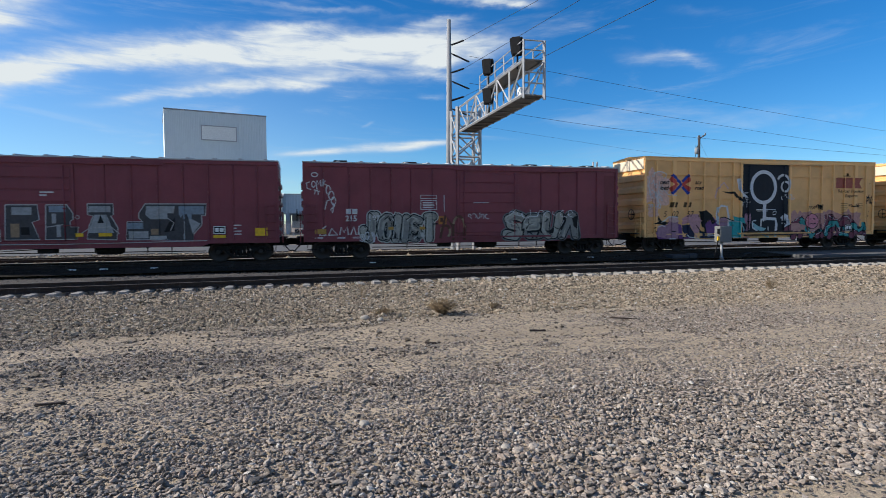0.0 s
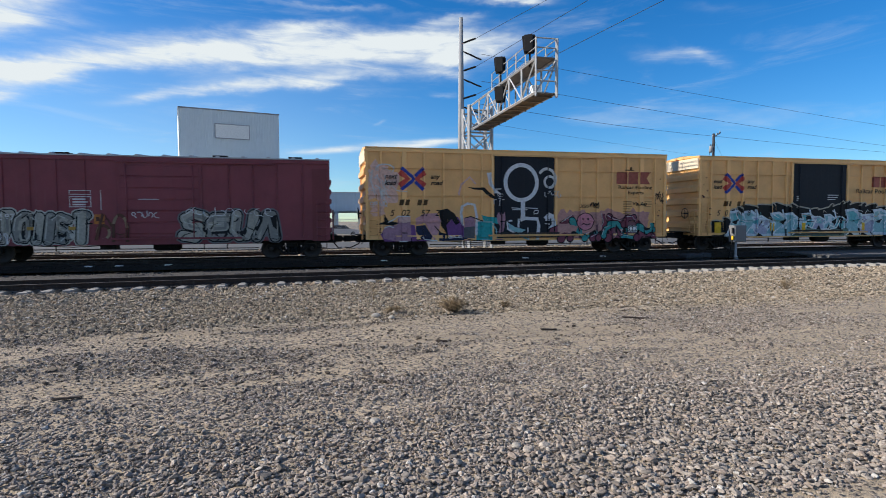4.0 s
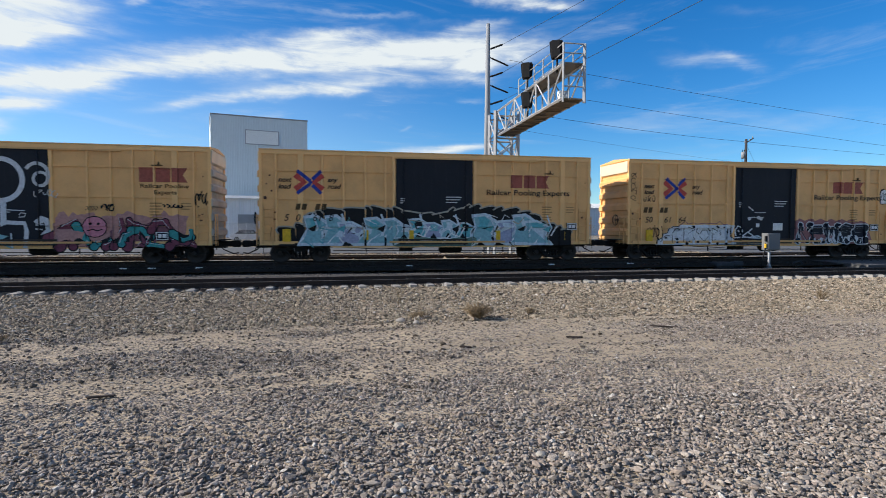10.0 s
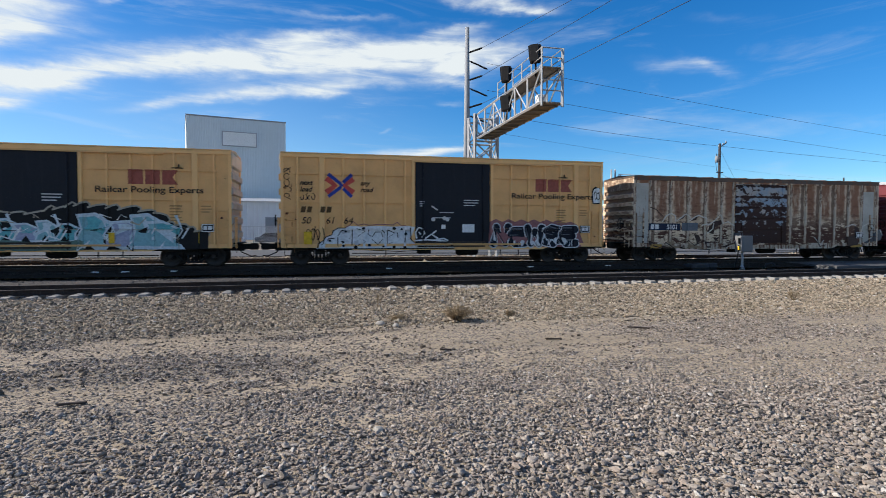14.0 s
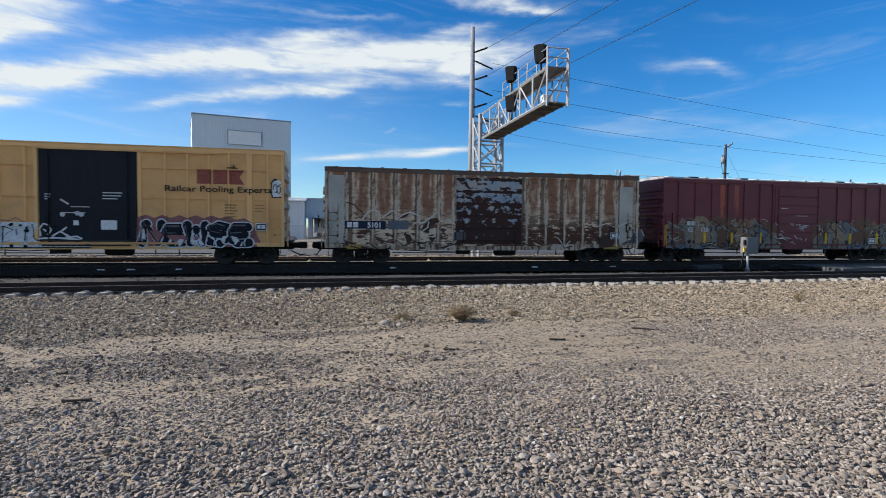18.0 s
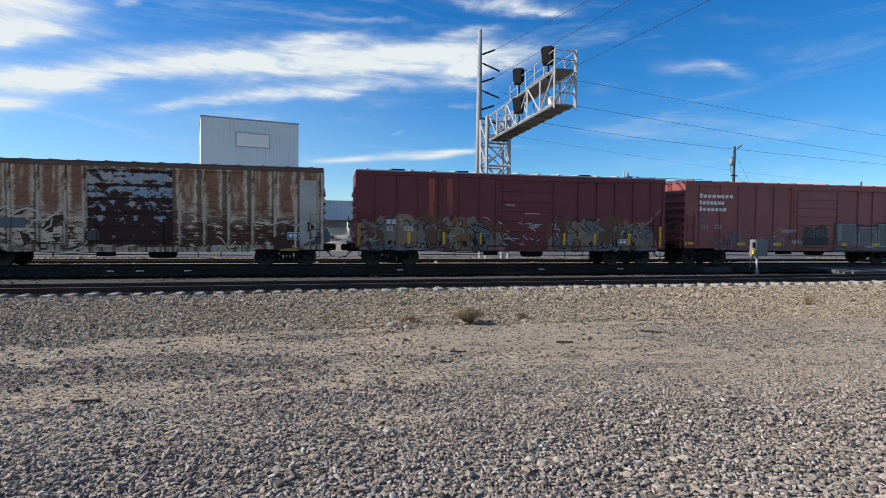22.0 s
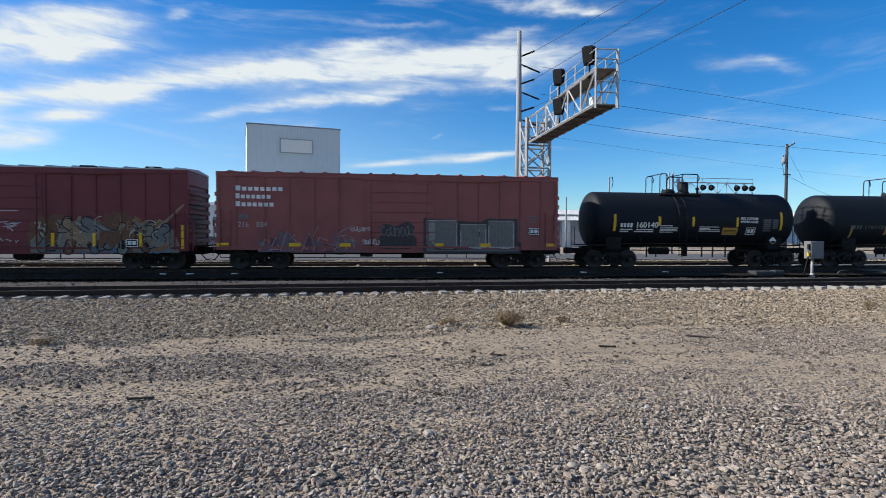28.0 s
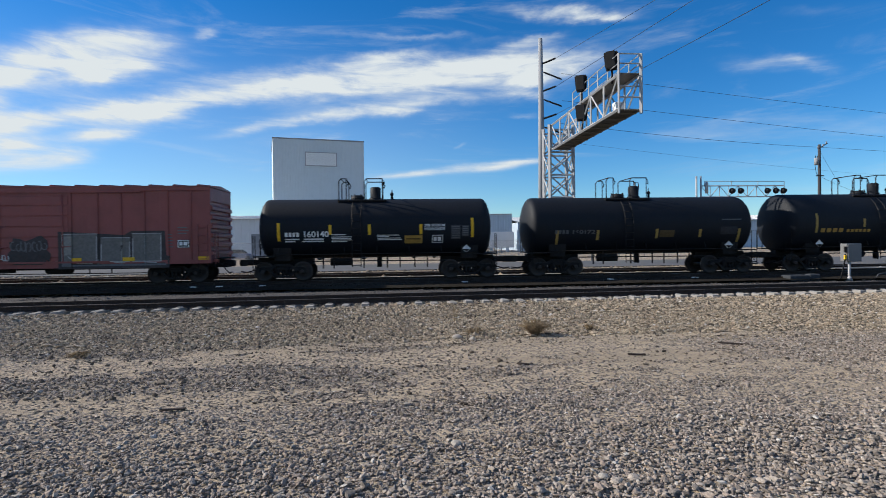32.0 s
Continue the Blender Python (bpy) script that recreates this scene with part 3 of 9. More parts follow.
def scatter(name, zones, material, label, seed, shape_of="lump"):
    """Many broken stones in one mesh. zones: x0, x1 at y0; x0, x1 at y1; stones a square metre; size; share of bare patches.
    shape_of: rock (split faces, close by), lump (fewer faces) or chip (fewest)."""
    rng = np.random.default_rng(seed)
    if shape_of == "chip":
        ico = np.array([(1, 0, 0), (-1, 0, 0), (0, 1, 0), (0, -1, 0), (0, 0, 1), (0, 0, -1)], float) * 1.1
        tri = np.array([(0, 2, 4), (2, 1, 4), (1, 3, 4), (3, 0, 4), (2, 0, 5), (1, 2, 5), (3, 1, 5), (0, 3, 5)])
    else:
        ico, tri = ball(2 if shape_of == "rock" else 1)
    m = len(ico)
    places, sizes = [], []
    for y0, a0, b0, y1, a1, b1, dense, size, bare in zones:   # bare: share of worn patches without stones
        n = int(dense * (y1 - y0) * ((b0 - a0) + (b1 - a1)) / 2)
        u, w = rng.random(n), rng.random(n)
        y = y0 + (y1 - y0) * u
        x = (a0 + (a1 - a0) * u) * (1 - w) + (b0 + (b1 - b0) * u) * w
        keep = np.ones(n, bool)
        if bare:
            for i in range(n):
                q = noise.fractal(Vector((x[i] * 0.22, y[i] * 0.85, 2.0)), 1.0, 2.0, 3) + 0.35 * noise.noise(Vector((x[i] * 1.5, y[i] * 2.5, 9.0)))
                keep[i] = rng.random() > bare * min(1, max(0, 0.62 + 7.0 * q))
        if 18 < y1 < 20:     # none on the near track's ties
            keep &= y - 0.04 * x < 18.62
        elif y0 == 18.0:     # and none beyond its ballast
            keep &= y - 0.04 * x > 18.62
        places.append(np.stack([x, y], 1)[keep])
        sizes.append(size * np.exp(rng.normal(0, 0.28, keep.sum())))
    places, sizes = np.concatenate(places), np.concatenate(sizes)
    n = len(places)
    if shape_of == "chip":
        shape = ico[None] * (1 + rng.normal(0, 0.2, (n, m, 1)))
    else:                # split along random planes
        kinds = []
        for _ in range(40):
            way = rng.normal(0, 1, (8, 3))
            way /= np.linalg.norm(way, axis=1)[:, None]
            reach = rng.uniform(0.42, 0.92, 8) / np.maximum(ico @ way.T, 0.05)
            kinds.append(ico * np.minimum(reach.min(1), 1.15)[:, None] * 1.25)
        shape = np.array(kinds)[rng.integers(0, 40, n)]
    shape = shape * np.stack([rng.uniform(0.95, 1.45, n), rng.uniform(0.65, 1.05, n), rng.uniform(0.40, 0.80, n)], 1)[:, None]
    a, b = rng.random(n) * 6.283, rng.normal(0, 0.32, n)
    ca, sa, cb, sb = np.cos(a), np.sin(a), np.cos(b), np.sin(b)
    x, y, z = shape[..., 0], shape[..., 1], shape[..., 2]
    y, z = y * cb[:, None] - z * sb[:, None], y * sb[:, None] + z * cb[:, None]
    x, y = x * ca[:, None] - y * sa[:, None], x * sa[:, None] + y * ca[:, None]
    shape = np.stack([x, y, z], 2) * (sizes[:, None, None] * 0.5)
    base = np.array([ground_height(px, py) for px, py in places])
    lift = base + sizes * rng.uniform(0.0, 1.0, n) * np.where((places[:, 1] < 4.6) | (places[:, 1] > 9.2) & (places[:, 1] < 17.5), 0.6, 0.3)
    co = shape + np.concatenate([places, lift[:, None]], 1)[:, None]
    faces = (tri[None] + m * np.arange(n)[:, None, None]).reshape(-1, 3)
    me = bpy.data.meshes.new(name)
    me.vertices.add(m * n)
    me.vertices.foreach_set("co", co.reshape(-1))
    me.loops.add(faces.size)
    me.loops.foreach_set("vertex_index", faces.reshape(-1).astype(np.int32))
    me.polygons.add(len(faces))
    me.polygons.foreach_set("loop_start", np.arange(0, faces.size, 3, dtype=np.int32))
    me.update(calc_edges=True)
    me.shade_flat()
    me.materials.append(material)
    return tagged(new(name, me), label, "gravel", kind="stuff")


scatter("gravel", [
    (2.6, -2.6, 4.5, 3.5, -3.3, 5.6, 1450, 0.0245, 0.0),
], STONES, "grey-brown broken stones lying close together", 3, "rock")
scatter("sparse_gravel", [
    (3.5, -3.3, 5.6, 4.3, -3.9, 6.4, 1700, 0.0235, 0.10),
    (4.3, -3.9, 6.4, 5.4, -4.6, 7.4, 1300, 0.0225, 0.58),
    (5.4, -4.6, 7.4, 6.8, -5.5, 9.2, 800, 0.021, 0.92),
], STONES, "grey crushed stones thinly strewn over dirt", 13)
scatter("fine_gravel", [
    (2.5, -2.6, 4.3, 3.6, -3.4, 5.6, 700, 0.017, 0.0),
    (4.2, -3.6, 6.1, 5.6, -4.6, 7.4, 900, 0.013, 0.55),
    (5.6, -4.6, 7.4, 9.2, -7.2, 12.2, 420, 0.016, 0.88),
    (6.8, -5.5, 9.2, 8.6, -7.0, 11.4, 900, 0.023, 0.97),
    (-3.0, -9.0, 11.0, 2.5, -9.0, 11.0, 50, 0.05, 0.3),
    (2.5, -9.0, -2.6, 8.4, -14.0, -7.0, 60, 0.045, 0.6),
    (2.5, 4.3, 11.0, 8.4, 11.4, 18.0, 60, 0.045, 0.6),
], STONES, "fine grey gravel strewn over dirt", 4, "chip")
scatter("soil_clods", [
    (4.4, -3.9, 6.4, 6.4, -5.2, 8.6, 120, 0.022, 0.8),
    (6.4, -5.2, 8.6, 9.0, -7.2, 11.8, 110, 0.028, 0.8),
    (5.0, -4.4, 1.0, 9.0, -7.2, 2.0, 110, 0.030, 0.75),
], CLODS, "dark crumbled clods of soil", 14)
scatter("ballast", [
    (8.3, -6.8, 11.4, 9.1, -7.4, 12.2, 420, 0.026, 0.75),
    (9.1, -7.4, 12.2, 13.2, -10.5, 17.0, 640, 0.0385, 0.06),
    (9.1, -16.0, -7.4, 13.2, -20.0, -10.5, 70, 0.06, 0.2),
    (9.1, 12.2, 22.0, 13.2, 17.0, 27.0, 70, 0.06, 0.2),
], BALLAST, "pale crushed ballast stones beside the near track", 5, "chip")
scatter("far_ballast", [
    (13.2, -10.5, 17.0, 19.6, -14.5, 25.0, 235, 0.056, 0.0),
    (13.2, -20.0, -10.5, 18.9, -24.0, -14.5, 60, 0.065, 0.0),
    (13.2, 17.0, 27.0, 19.6, 25.0, 34.0, 60, 0.065, 0.0),
], BALLAST, "crushed ballast stones round the near track", 6, "chip")
scatter("yard_gravel", [
    (29.8, -22.0, 34.0, 38.3, -26.0, 42.0, 18, 0.12, 0.0),
], BALLAST, "loose grey stones beside the far track", 26, "chip")
scatter("grey_gravel", [
    (21.3, -16.0, 26.0, 24.2, -17.0, 29.0, 110, 0.068, 0.0),
    # between the ties: dark ballast, its grey also standing in for the rail's shade
    (18.0, -14.0, 24.0, 21.3, -16.0, 26.0, 75, 0.075, 0.0),
], GREY_BALLAST, "dark grey ballast stones between the tracks", 16, "chip")


# ---- tracks ----
def rail_mesh(bm, x0, x1, y, z, bend=0.0):
    """A rail along x, its head at z; bend: sideways drift per metre."""
    prof = [(-0.07, -0.175), (0.07, -0.175), (0.07, -0.160), (0.012, -0.145), (0.012, -0.045), (0.036, -0.038), (0.036, -0.006),
            (0.026, 0.0), (-0.026, 0.0), (-0.036, -0.006), (-0.036, -0.038), (-0.012, -0.045), (-0.012, -0.145), (-0.07, -0.160)]
    ends = [[bm.verts.new((x, y + bend * x + u, z + w)) for u, w in prof] for x in (x0, x1)]
    n = len(prof)
    for i in range(n):
        bm.faces.new((ends[0][i], ends[0][(i + 1) % n], ends[1][(i + 1) % n], ends[1][i])).material_index = 1 if i in (6, 7, 8) else 0
    bm.faces.new(ends[0][::-1]), bm.faces.new(ends[1])


def track(label, y, z, x0, x1, bend, tie_material, tie_label, spacing, loose, tie_drop=0.18, tie_len=2.6):
    t = tagged(new("railway_track"), label, "railway track", kind="structure")
    for s in (-0.755, 0.755):
        bm = bmesh.new()
        rail_mesh(bm, x0, x1, y + s, z, bend)
        part("rail", bm, [RAIL_STEEL, RAIL_HEAD], t, "rusty steel rail with a worn head")
    proto = None
    bm_far = bmesh.new()
    n = int((x1 - x0) / spacing)
    for i in range(n):
        x = x0 + spacing * (i + 0.5)
        yy, top = y + bend * x, z - tie_drop + 0.006
        if loose and loose[0] < x < loose[1]:
            if proto is None:
                bm = bmesh.new()
                box(bm, -0.125, 0.125, -tie_len / 2, tie_len / 2, -0.2, 0.0)
                for s in (-0.755, 0.755):
                    box(bm, -0.07, 0.07, s - 0.15, s + 0.15, 0.001, 0.022)
                proto = part("tie", bm, tie_material, t, tie_label, soften=0.012)
                o = proto
            else:
                o = again(proto, t)
            o.matrix_basis = pose(x + random.uniform(-0.03, 0.03), yy + random.uniform(-0.05, 0.05), top - random.uniform(0, 0.045), 0, 0, random.uniform(-1.2, 1.2))
        else:
            box(bm_far, x - 0.12, x + 0.12, yy - tie_len / 2, yy + tie_len / 2, top - 0.2, top)
    if bm_far.verts:
        tagged(part("ties", bm_far, tie_material, t, tie_label), kind="stuff")
    else:
        bm_far.free()
    return t


track("near railway track with pale concrete ties on ballast", 20.0, -0.27, -60, 45.0, 0.04, CONCRETE, "pale concrete tie", 0.61, (-18, 30), 0.155)
track("railway track under the freight train", TRACK_Y, RAIL_Z, -160, 260, 0.0, OLD_TIMBER, "dark timber tie", 0.55, (-22, 40))
track("railway track beyond the freight train", 32.2, -0.1, -160, 260, 0.0, CONCRETE, "pale concrete tie", 0.61, (-25, 50))

# near-black shoulder under the train's track
DARK_BALLAST = stone_material("near_black_ballast", (0.014, 0.012, 0.010), (0.055, 0.046, 0.038), (0.04, 0.03, 0.022), False)


def strip(name, x0, x1, y0, y1, z, material, label, thick=0.08):
    bm = bmesh.new()
    nx, ny = 220, 5
    rng = random.Random(8)
    top = [[bm.verts.new((x0 + (x1 - x0) * i / nx, y0 + (y1 - y0) * j / ny + (rng.uniform(-0.15, 0.15) if j in (0, ny) else 0),
                          z - (thick if j in (0, ny) else 0) + rng.uniform(-0.012, 0.012))) for i in range(nx + 1)] for j in range(ny + 1)]
    for a, b in zip(top, top[1:]):
        for i in range(nx):
            bm.faces.new((a[i], a[i + 1], b[i + 1], b[i]))
    return tagged(part(name, bm, material), label, "ballast", kind="structure")


def dark_gravel(name, light, dark):
    m, t, p = tree(name)
    v = coords(t)
    vor = t.nodes.new("ShaderNodeTexVoronoi")
    t.links.new(v, vor.inputs["Vector"])
    vor.inputs["Scale"].default_value = 19.0
    t.links.new(blend(t, vor.outputs["Distance"], light, dark), p.inputs["Base Color"])
    p.inputs["Roughness"].default_value = 0.95
    p.inputs["Specular IOR Level"].default_value = 0.1
    bump(t, p, calc(t, "SUBTRACT", 0.5, vor.outputs["Distance"]), 0.8, 0.03)
    return m


NEAR_BLACK = dark_gravel("near_black_gravel", (0.03, 0.025, 0.02), (0.008, 0.007, 0.006))
ASHEN = dark_gravel("grey_fine_gravel", (0.115, 0.108, 0.105), (0.034, 0.032, 0.032))
YARD_GREY = dark_gravel("pale_grey_fine_gravel", (0.30, 0.28, 0.26), (0.11, 0.10, 0.094))
strip("track_bed", -120, 160, 20.9, 24.0, -0.405, ASHEN, "dark grey ballast between the tracks", 0.09)
strip("track_bed", -120, 160, 23.7, 29.4, -0.225, NEAR_BLACK, "near-black ballast under the train's track")
strip("track_bed", -120, 160, 29.2, 34.6, -0.26, YARD_GREY, "grey ballast under the far track", 0.1)
scatter("black_ballast", [
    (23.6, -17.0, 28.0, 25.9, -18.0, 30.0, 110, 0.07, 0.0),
], DARK_BALLAST, "near-black stones beside the train's rails", 7, "chip")
for x in (-9.02, -7.9, -6.02, 10.03, 3.1, 14.2):
    bm = bmesh.new()
    box(bm, -0.14, 0.14, -0.09, 0.09, 0, 0.05)
    o = part("tie_marker", bm, WHITE, None, soften=0.01)
    o.matrix_basis = pose(x, 25.0, -0.235, 3, 2, random.uniform(-15, 15))
    tagged(o, "small white plate lying on the dark ballast", "plate", "white plates beside the track")

# roads: one beyond the tracks, one that crosses them
def flat_road(name, corners, z, label):
    bm = bmesh.new()
    n = 30
    a, b, c, d = [Vector((*q, z)) for q in corners]
    rows = [[bm.verts.new(a.lerp(b, i / n)) for i in range(n + 1)], [bm.verts.new(d.lerp(c, i / n)) for i in range(n + 1)]]
    for i in range(n):
        bm.faces.new((rows[0][i], rows[0][i + 1], rows[1][i + 1], rows[1][i]))
    edge = bmesh.ops.extrude_face_region(bm, geom=bm.faces[:])
    for v in edge["geom"]:
        if isinstance(v, bmesh.types.BMVert):
            v.co.z -= 0.3
    return tagged(part(name, bm, ASPHALT), label, "road", kind="structure")


flat_road("road", ((-200, 38.5), (300, 38.5), (300, 50), (-200, 50)), -0.24, "pale worn asphalt road beyond the tracks")
flat_road("crossing_road", ((25.4, 22.4), (34.5, 22.4), (36.0, 38.4), (27.0, 38.4)), -0.20, "worn asphalt road over the level crossing")
# ---- signal gantry: a cantilever over the tracks ----
def lattice(bm, a, b, side, up, n, w, cross=True):
    """A flat truss between the lines a-b and a+up - b+up."""
    a, b, up = Vector(a), Vector(b), Vector(up)
    beam(bm, a, b, w), beam(bm, a + up, b + up, w)
    for i in range(n + 1):
        p = a + (b - a) * i / n
        beam(bm, p, p + up, w * 0.7)
        if i < n:
            q = a + (b - a) * (i + 1) / n
            beam(bm, *((p, q + up) if i % 2 else (p + up, q)), w * 0.6)
            if cross:
                beam(bm, *((p + up, q) if i % 2 else (p, q + up)), w * 0.6)


def signal_gantry():
    g = empty("signal_gantry", "galvanised cantilever signal gantry with three black signal heads over the tracks", "signal gantry")
    X0, X1, Y0, Y1 = 10.35, 11.42, 24.6, 35.6     # sides of the arm; tip and mast
    ZB, ZT = 7.72, 9.33                           # lower and upper deck
    # mast: four legs with lattice faces
    M0, M1 = 10.2, 11.8
    for x in (M0, M1):
        for y in (Y1, Y1 + 1.5):
            bm = bmesh.new()
            beam(bm, (x, y, -0.5), (x, y, ZT + 0.05), 0.17)
            part("mast_leg", bm, GALV, g)
    for y in (Y1, Y1 + 1.5):
        bm = bmesh.new()
        for i in range(6):
            z = 0.1 + i * 1.5
            beam(bm, (M0, y, z), (M1, y, z + 1.4), 0.07), beam(bm, (M1, y, z), (M0, y, z + 1.4), 0.07)
            beam(bm, (M0, y, z + 1.45), (M1, y, z + 1.45), 0.09)
        part("mast_lattice", bm, GALV, g)
    for x in (M0, M1):
        bm = bmesh.new()
        for i in range(6):
            z = 0.1 + i * 1.5
            beam(bm, (x, Y1, z), (x, Y1 + 1.5, z + 1.4), 0.07), beam(bm, (x, Y1 + 1.5, z), (x, Y1, z + 1.4), 0.07)
        part("mast_lattice", bm, GALV, g)
    # arm: two side trusses, decks of grating
    for x in (X0, X1):
        bm = bmesh.new()
        lattice(bm, (x, Y1, ZB), (x, Y0, ZB), None, (0, 0, ZT - ZB), 6, 0.11, cross=False)
        part("arm_truss", bm, GALV, g)
    bm = bmesh.new()
    box(bm, -0.012, 0.012, Y0, Y1, ZB - 0.055, ZB - 0.01)
    bar = part("deck_bar", bm, GRATING, g, "steel bar of the open walkway")
    bar.location.x = X0 + 0.06
    for i in range(1, 9):
        again(bar, g, X0 + 0.06 + 0.118 * i)
    joist = None
    for i in range(10):
        y = Y0 + (Y1 - Y0) * (i + 0.5) / 10
        if joist is None:
            bm = bmesh.new()
            beam(bm, (X0, 0, 0), (X1, 0, 0), 0.05)
            joist = part("deck_joist", bm, GRATING, g)
            joist.location = (0, y, ZB - 0.085)
        else:
            again(joist, g, 0, y, ZB - 0.085)
    bm = bmesh.new()
    box(bm, X0 + 0.07, X1 - 0.07, Y0 + 0.06, Y1 - 0.06, ZB - 0.008, ZB + 0.02)
    part("lower_deck", bm, GRATING, g, "grimy steel walkway deck")
    bm = bmesh.new()
    box(bm, X0 + 0.1, X1 - 0.02, Y0 + 0.1, Y1 - 4.4, ZT + 0.06, ZT + 0.10)
    part("upper_deck", bm, GRATING, g, "perforated steel walkway deck")
    # handrails
    def rails(name, y0, y1, x, z, n):
        bm = bmesh.new()
        for i in range(n + 1):
            y = y0 + (y1 - y0) * i / n
            beam(bm, (x, y, z), (x, y, z + 0.92), 0.05)
        for h in (0.46, 0.90):
            beam(bm, (x, y0, z + h), (x, y1, z + h), 0.045)
        part(name, bm, GALV, g)
    rails("handrail", Y0, Y1 - 4.4, X0, ZT + 0.05, 5)
    rails("handrail", Y0, Y1 - 4.4, X1, ZT + 0.05, 5)
    bm = bmesh.new()
    for z in (ZB + 0.55, ZB + 1.05, ZT + 0.5, ZT + 0.95):
        beam(bm, (X0, Y0, z), (X1, Y0, z), 0.05)
    for x in (X0, X1):
        beam(bm, (x, Y0, ZB - 0.2), (x, Y0, ZT + 0.97), 0.12 if x == X1 else 0.08)
    beam(bm, (X0, Y0, ZB), (X1, Y0, ZT), 0.06)
    part("end_frame", bm, GALV, g)
    # signal heads with round backplates cut square at the foot
    for y, z, x in ((25.6, 9.80, 10.42), (29.5, 9.85, 10.27), (29.5, 8.24, 10.29)):
        bm = bmesh.new()
        out = [(-0.24, 0), (0.24, 0), (0.3, 0.25), (0.33, 0.8), (0.26, 0.92), (-0.26, 0.92), (-0.36, 0.88), (-0.3, 0.25)]
        slab(bm, out, -0.03, 0.03)
        for k in (0.2, 0.46, 0.72):
            lathe(bm, [(0.03, 0.11), (0.3, 0.105)], "y", 14, 0, (0, 0, k))
        box(bm, -0.2, 0.2, -0.3, -0.03, 0.06, 0.86)
        rod(bm, (0, 0.15, -0.6), (0, 0.15, 0.05), 0.05)
        s = part("signal_head", bm, BLACK, g, "matt black signal head with hoods and backplate", soften=0.008)
        s.matrix_basis = pose(x, y, z, 0, 0, -32)
    bm = bmesh.new()
    box(bm, X0 + 0.25, X0 + 0.7, 25.6, 26.0, ZB + 0.02, ZB + 0.6)
    part("junction_box", bm, WHITE, g, soften=0.03)
    return g


signal_gantry()


def transmission_pole():
    p = empty("transmission_pole", "tall tapered grey steel power pole with three insulator pairs", "power pole")
    x, y = 12.2, 45.0
    bm = bmesh.new()
    rod(bm, (x, y, -0.3), (x, y, 18.6), 0.36, 16, 0, 0.17)
    part("shaft", bm, POLE_GREY, p)
    for z in (16.45, 14.15, 11.85):
        for k, dz in ((0, 0.0), (1, -0.55)):
            bm = bmesh.new()
            q = (x + 1.05, y - 0.9, z + 0.25) if not k else (x + 2.0, y + 0.7, z - 1.0)
            rod(bm, (x, y, z + dz), q, 0.05)
            for i in range(14):
                c = Vector((x, y, z + dz)).lerp(Vector(q), 0.22 + 0.055 * i)
                d = (Vector(q) - Vector((x, y, z + dz))).normalized() * 0.018
                rod(bm, c - d, c + d, 0.085, 8)
            part("insulator", bm, BLACK, p)
    return p


transmission_pole()


def wire(label, a, b, sag, r=0.016):
    bm = bmesh.new()
    a, b, n = Vector(a), Vector(b), 24
    pts = [a.lerp(b, i / n) - Vector((0, 0, sag * 4 * (i / n) * (1 - i / n))) for i in range(n + 1)]
    pipe(bm, pts, r, 5)
    return tagged(part("power_cable", bm, WIRE), label, "cable", "overhead cables")


def utility_pole():
    p = empty("utility_pole", "brown wooden utility pole with a transformer", "utility pole")
    x, y = 46.9, 57.0
    bm = bmesh.new()
    rod(bm, (x, y, -0.3), (x, y, 12.0), 0.2, 10, 0, 0.14)
    part("shaft", bm, POLE_WOOD, p)
    bm = bmesh.new()
    beam(bm, (x - 0.1, y - 0.1, 11.55), (x + 0.75, y - 0.25, 12.1), 0.09)
    part("crossarm", bm, POLE_WOOD, p)
    for dx, z in ((0.3, 11.75), (0.68, 12.05), (-0.3, 11.5)):
        bm = bmesh.new()
        lathe(bm, [(0.0, 0.05), (0.08, 0.09), (0.14, 0.06), (0.22, 0.08), (0.28, 0.03)], "z", 10, 0, (x + dx, y - 0.2, z))
        part("insulator", bm, POLE_GREY, p)
    bm = bmesh.new()
    lathe(bm, [(-0.4, 0.0), (-0.4, 0.24), (0.34, 0.24), (0.40, 0.1)], "z", 12, 0, (x - 0.52, y - 0.25, 10.1))
    t = part("transformer", bm, POLE_GREY, p, "grey transformer can")
    for dx in (-0.12, 0.1):
        bm = bmesh.new()
        rod(bm, (x - 0.52 + dx, y - 0.25, 10.5), (x - 0.52 + dx, y - 0.25, 10.72), 0.035, 8)
        part("bushing", bm, BLACK, t)
    bm = bmesh.new()
    pipe(bm, [(x - 0.62, y - 0.25, 10.7), (x - 0.75, y - 0.3, 9.6), (x - 0.6, y - 0.3, 8.7), (x - 0.1, y - 0.2, 8.5)], 0.025)
    part("drop_wire", bm, BLACK, p)
    bm = bmesh.new()
    box(bm, x - 0.55, x + 0.35, y - 0.24, y - 0.16, 8.45, 8.57)
    part("bracket", bm, POLE_WOOD, p)
    return p


utility_pole()


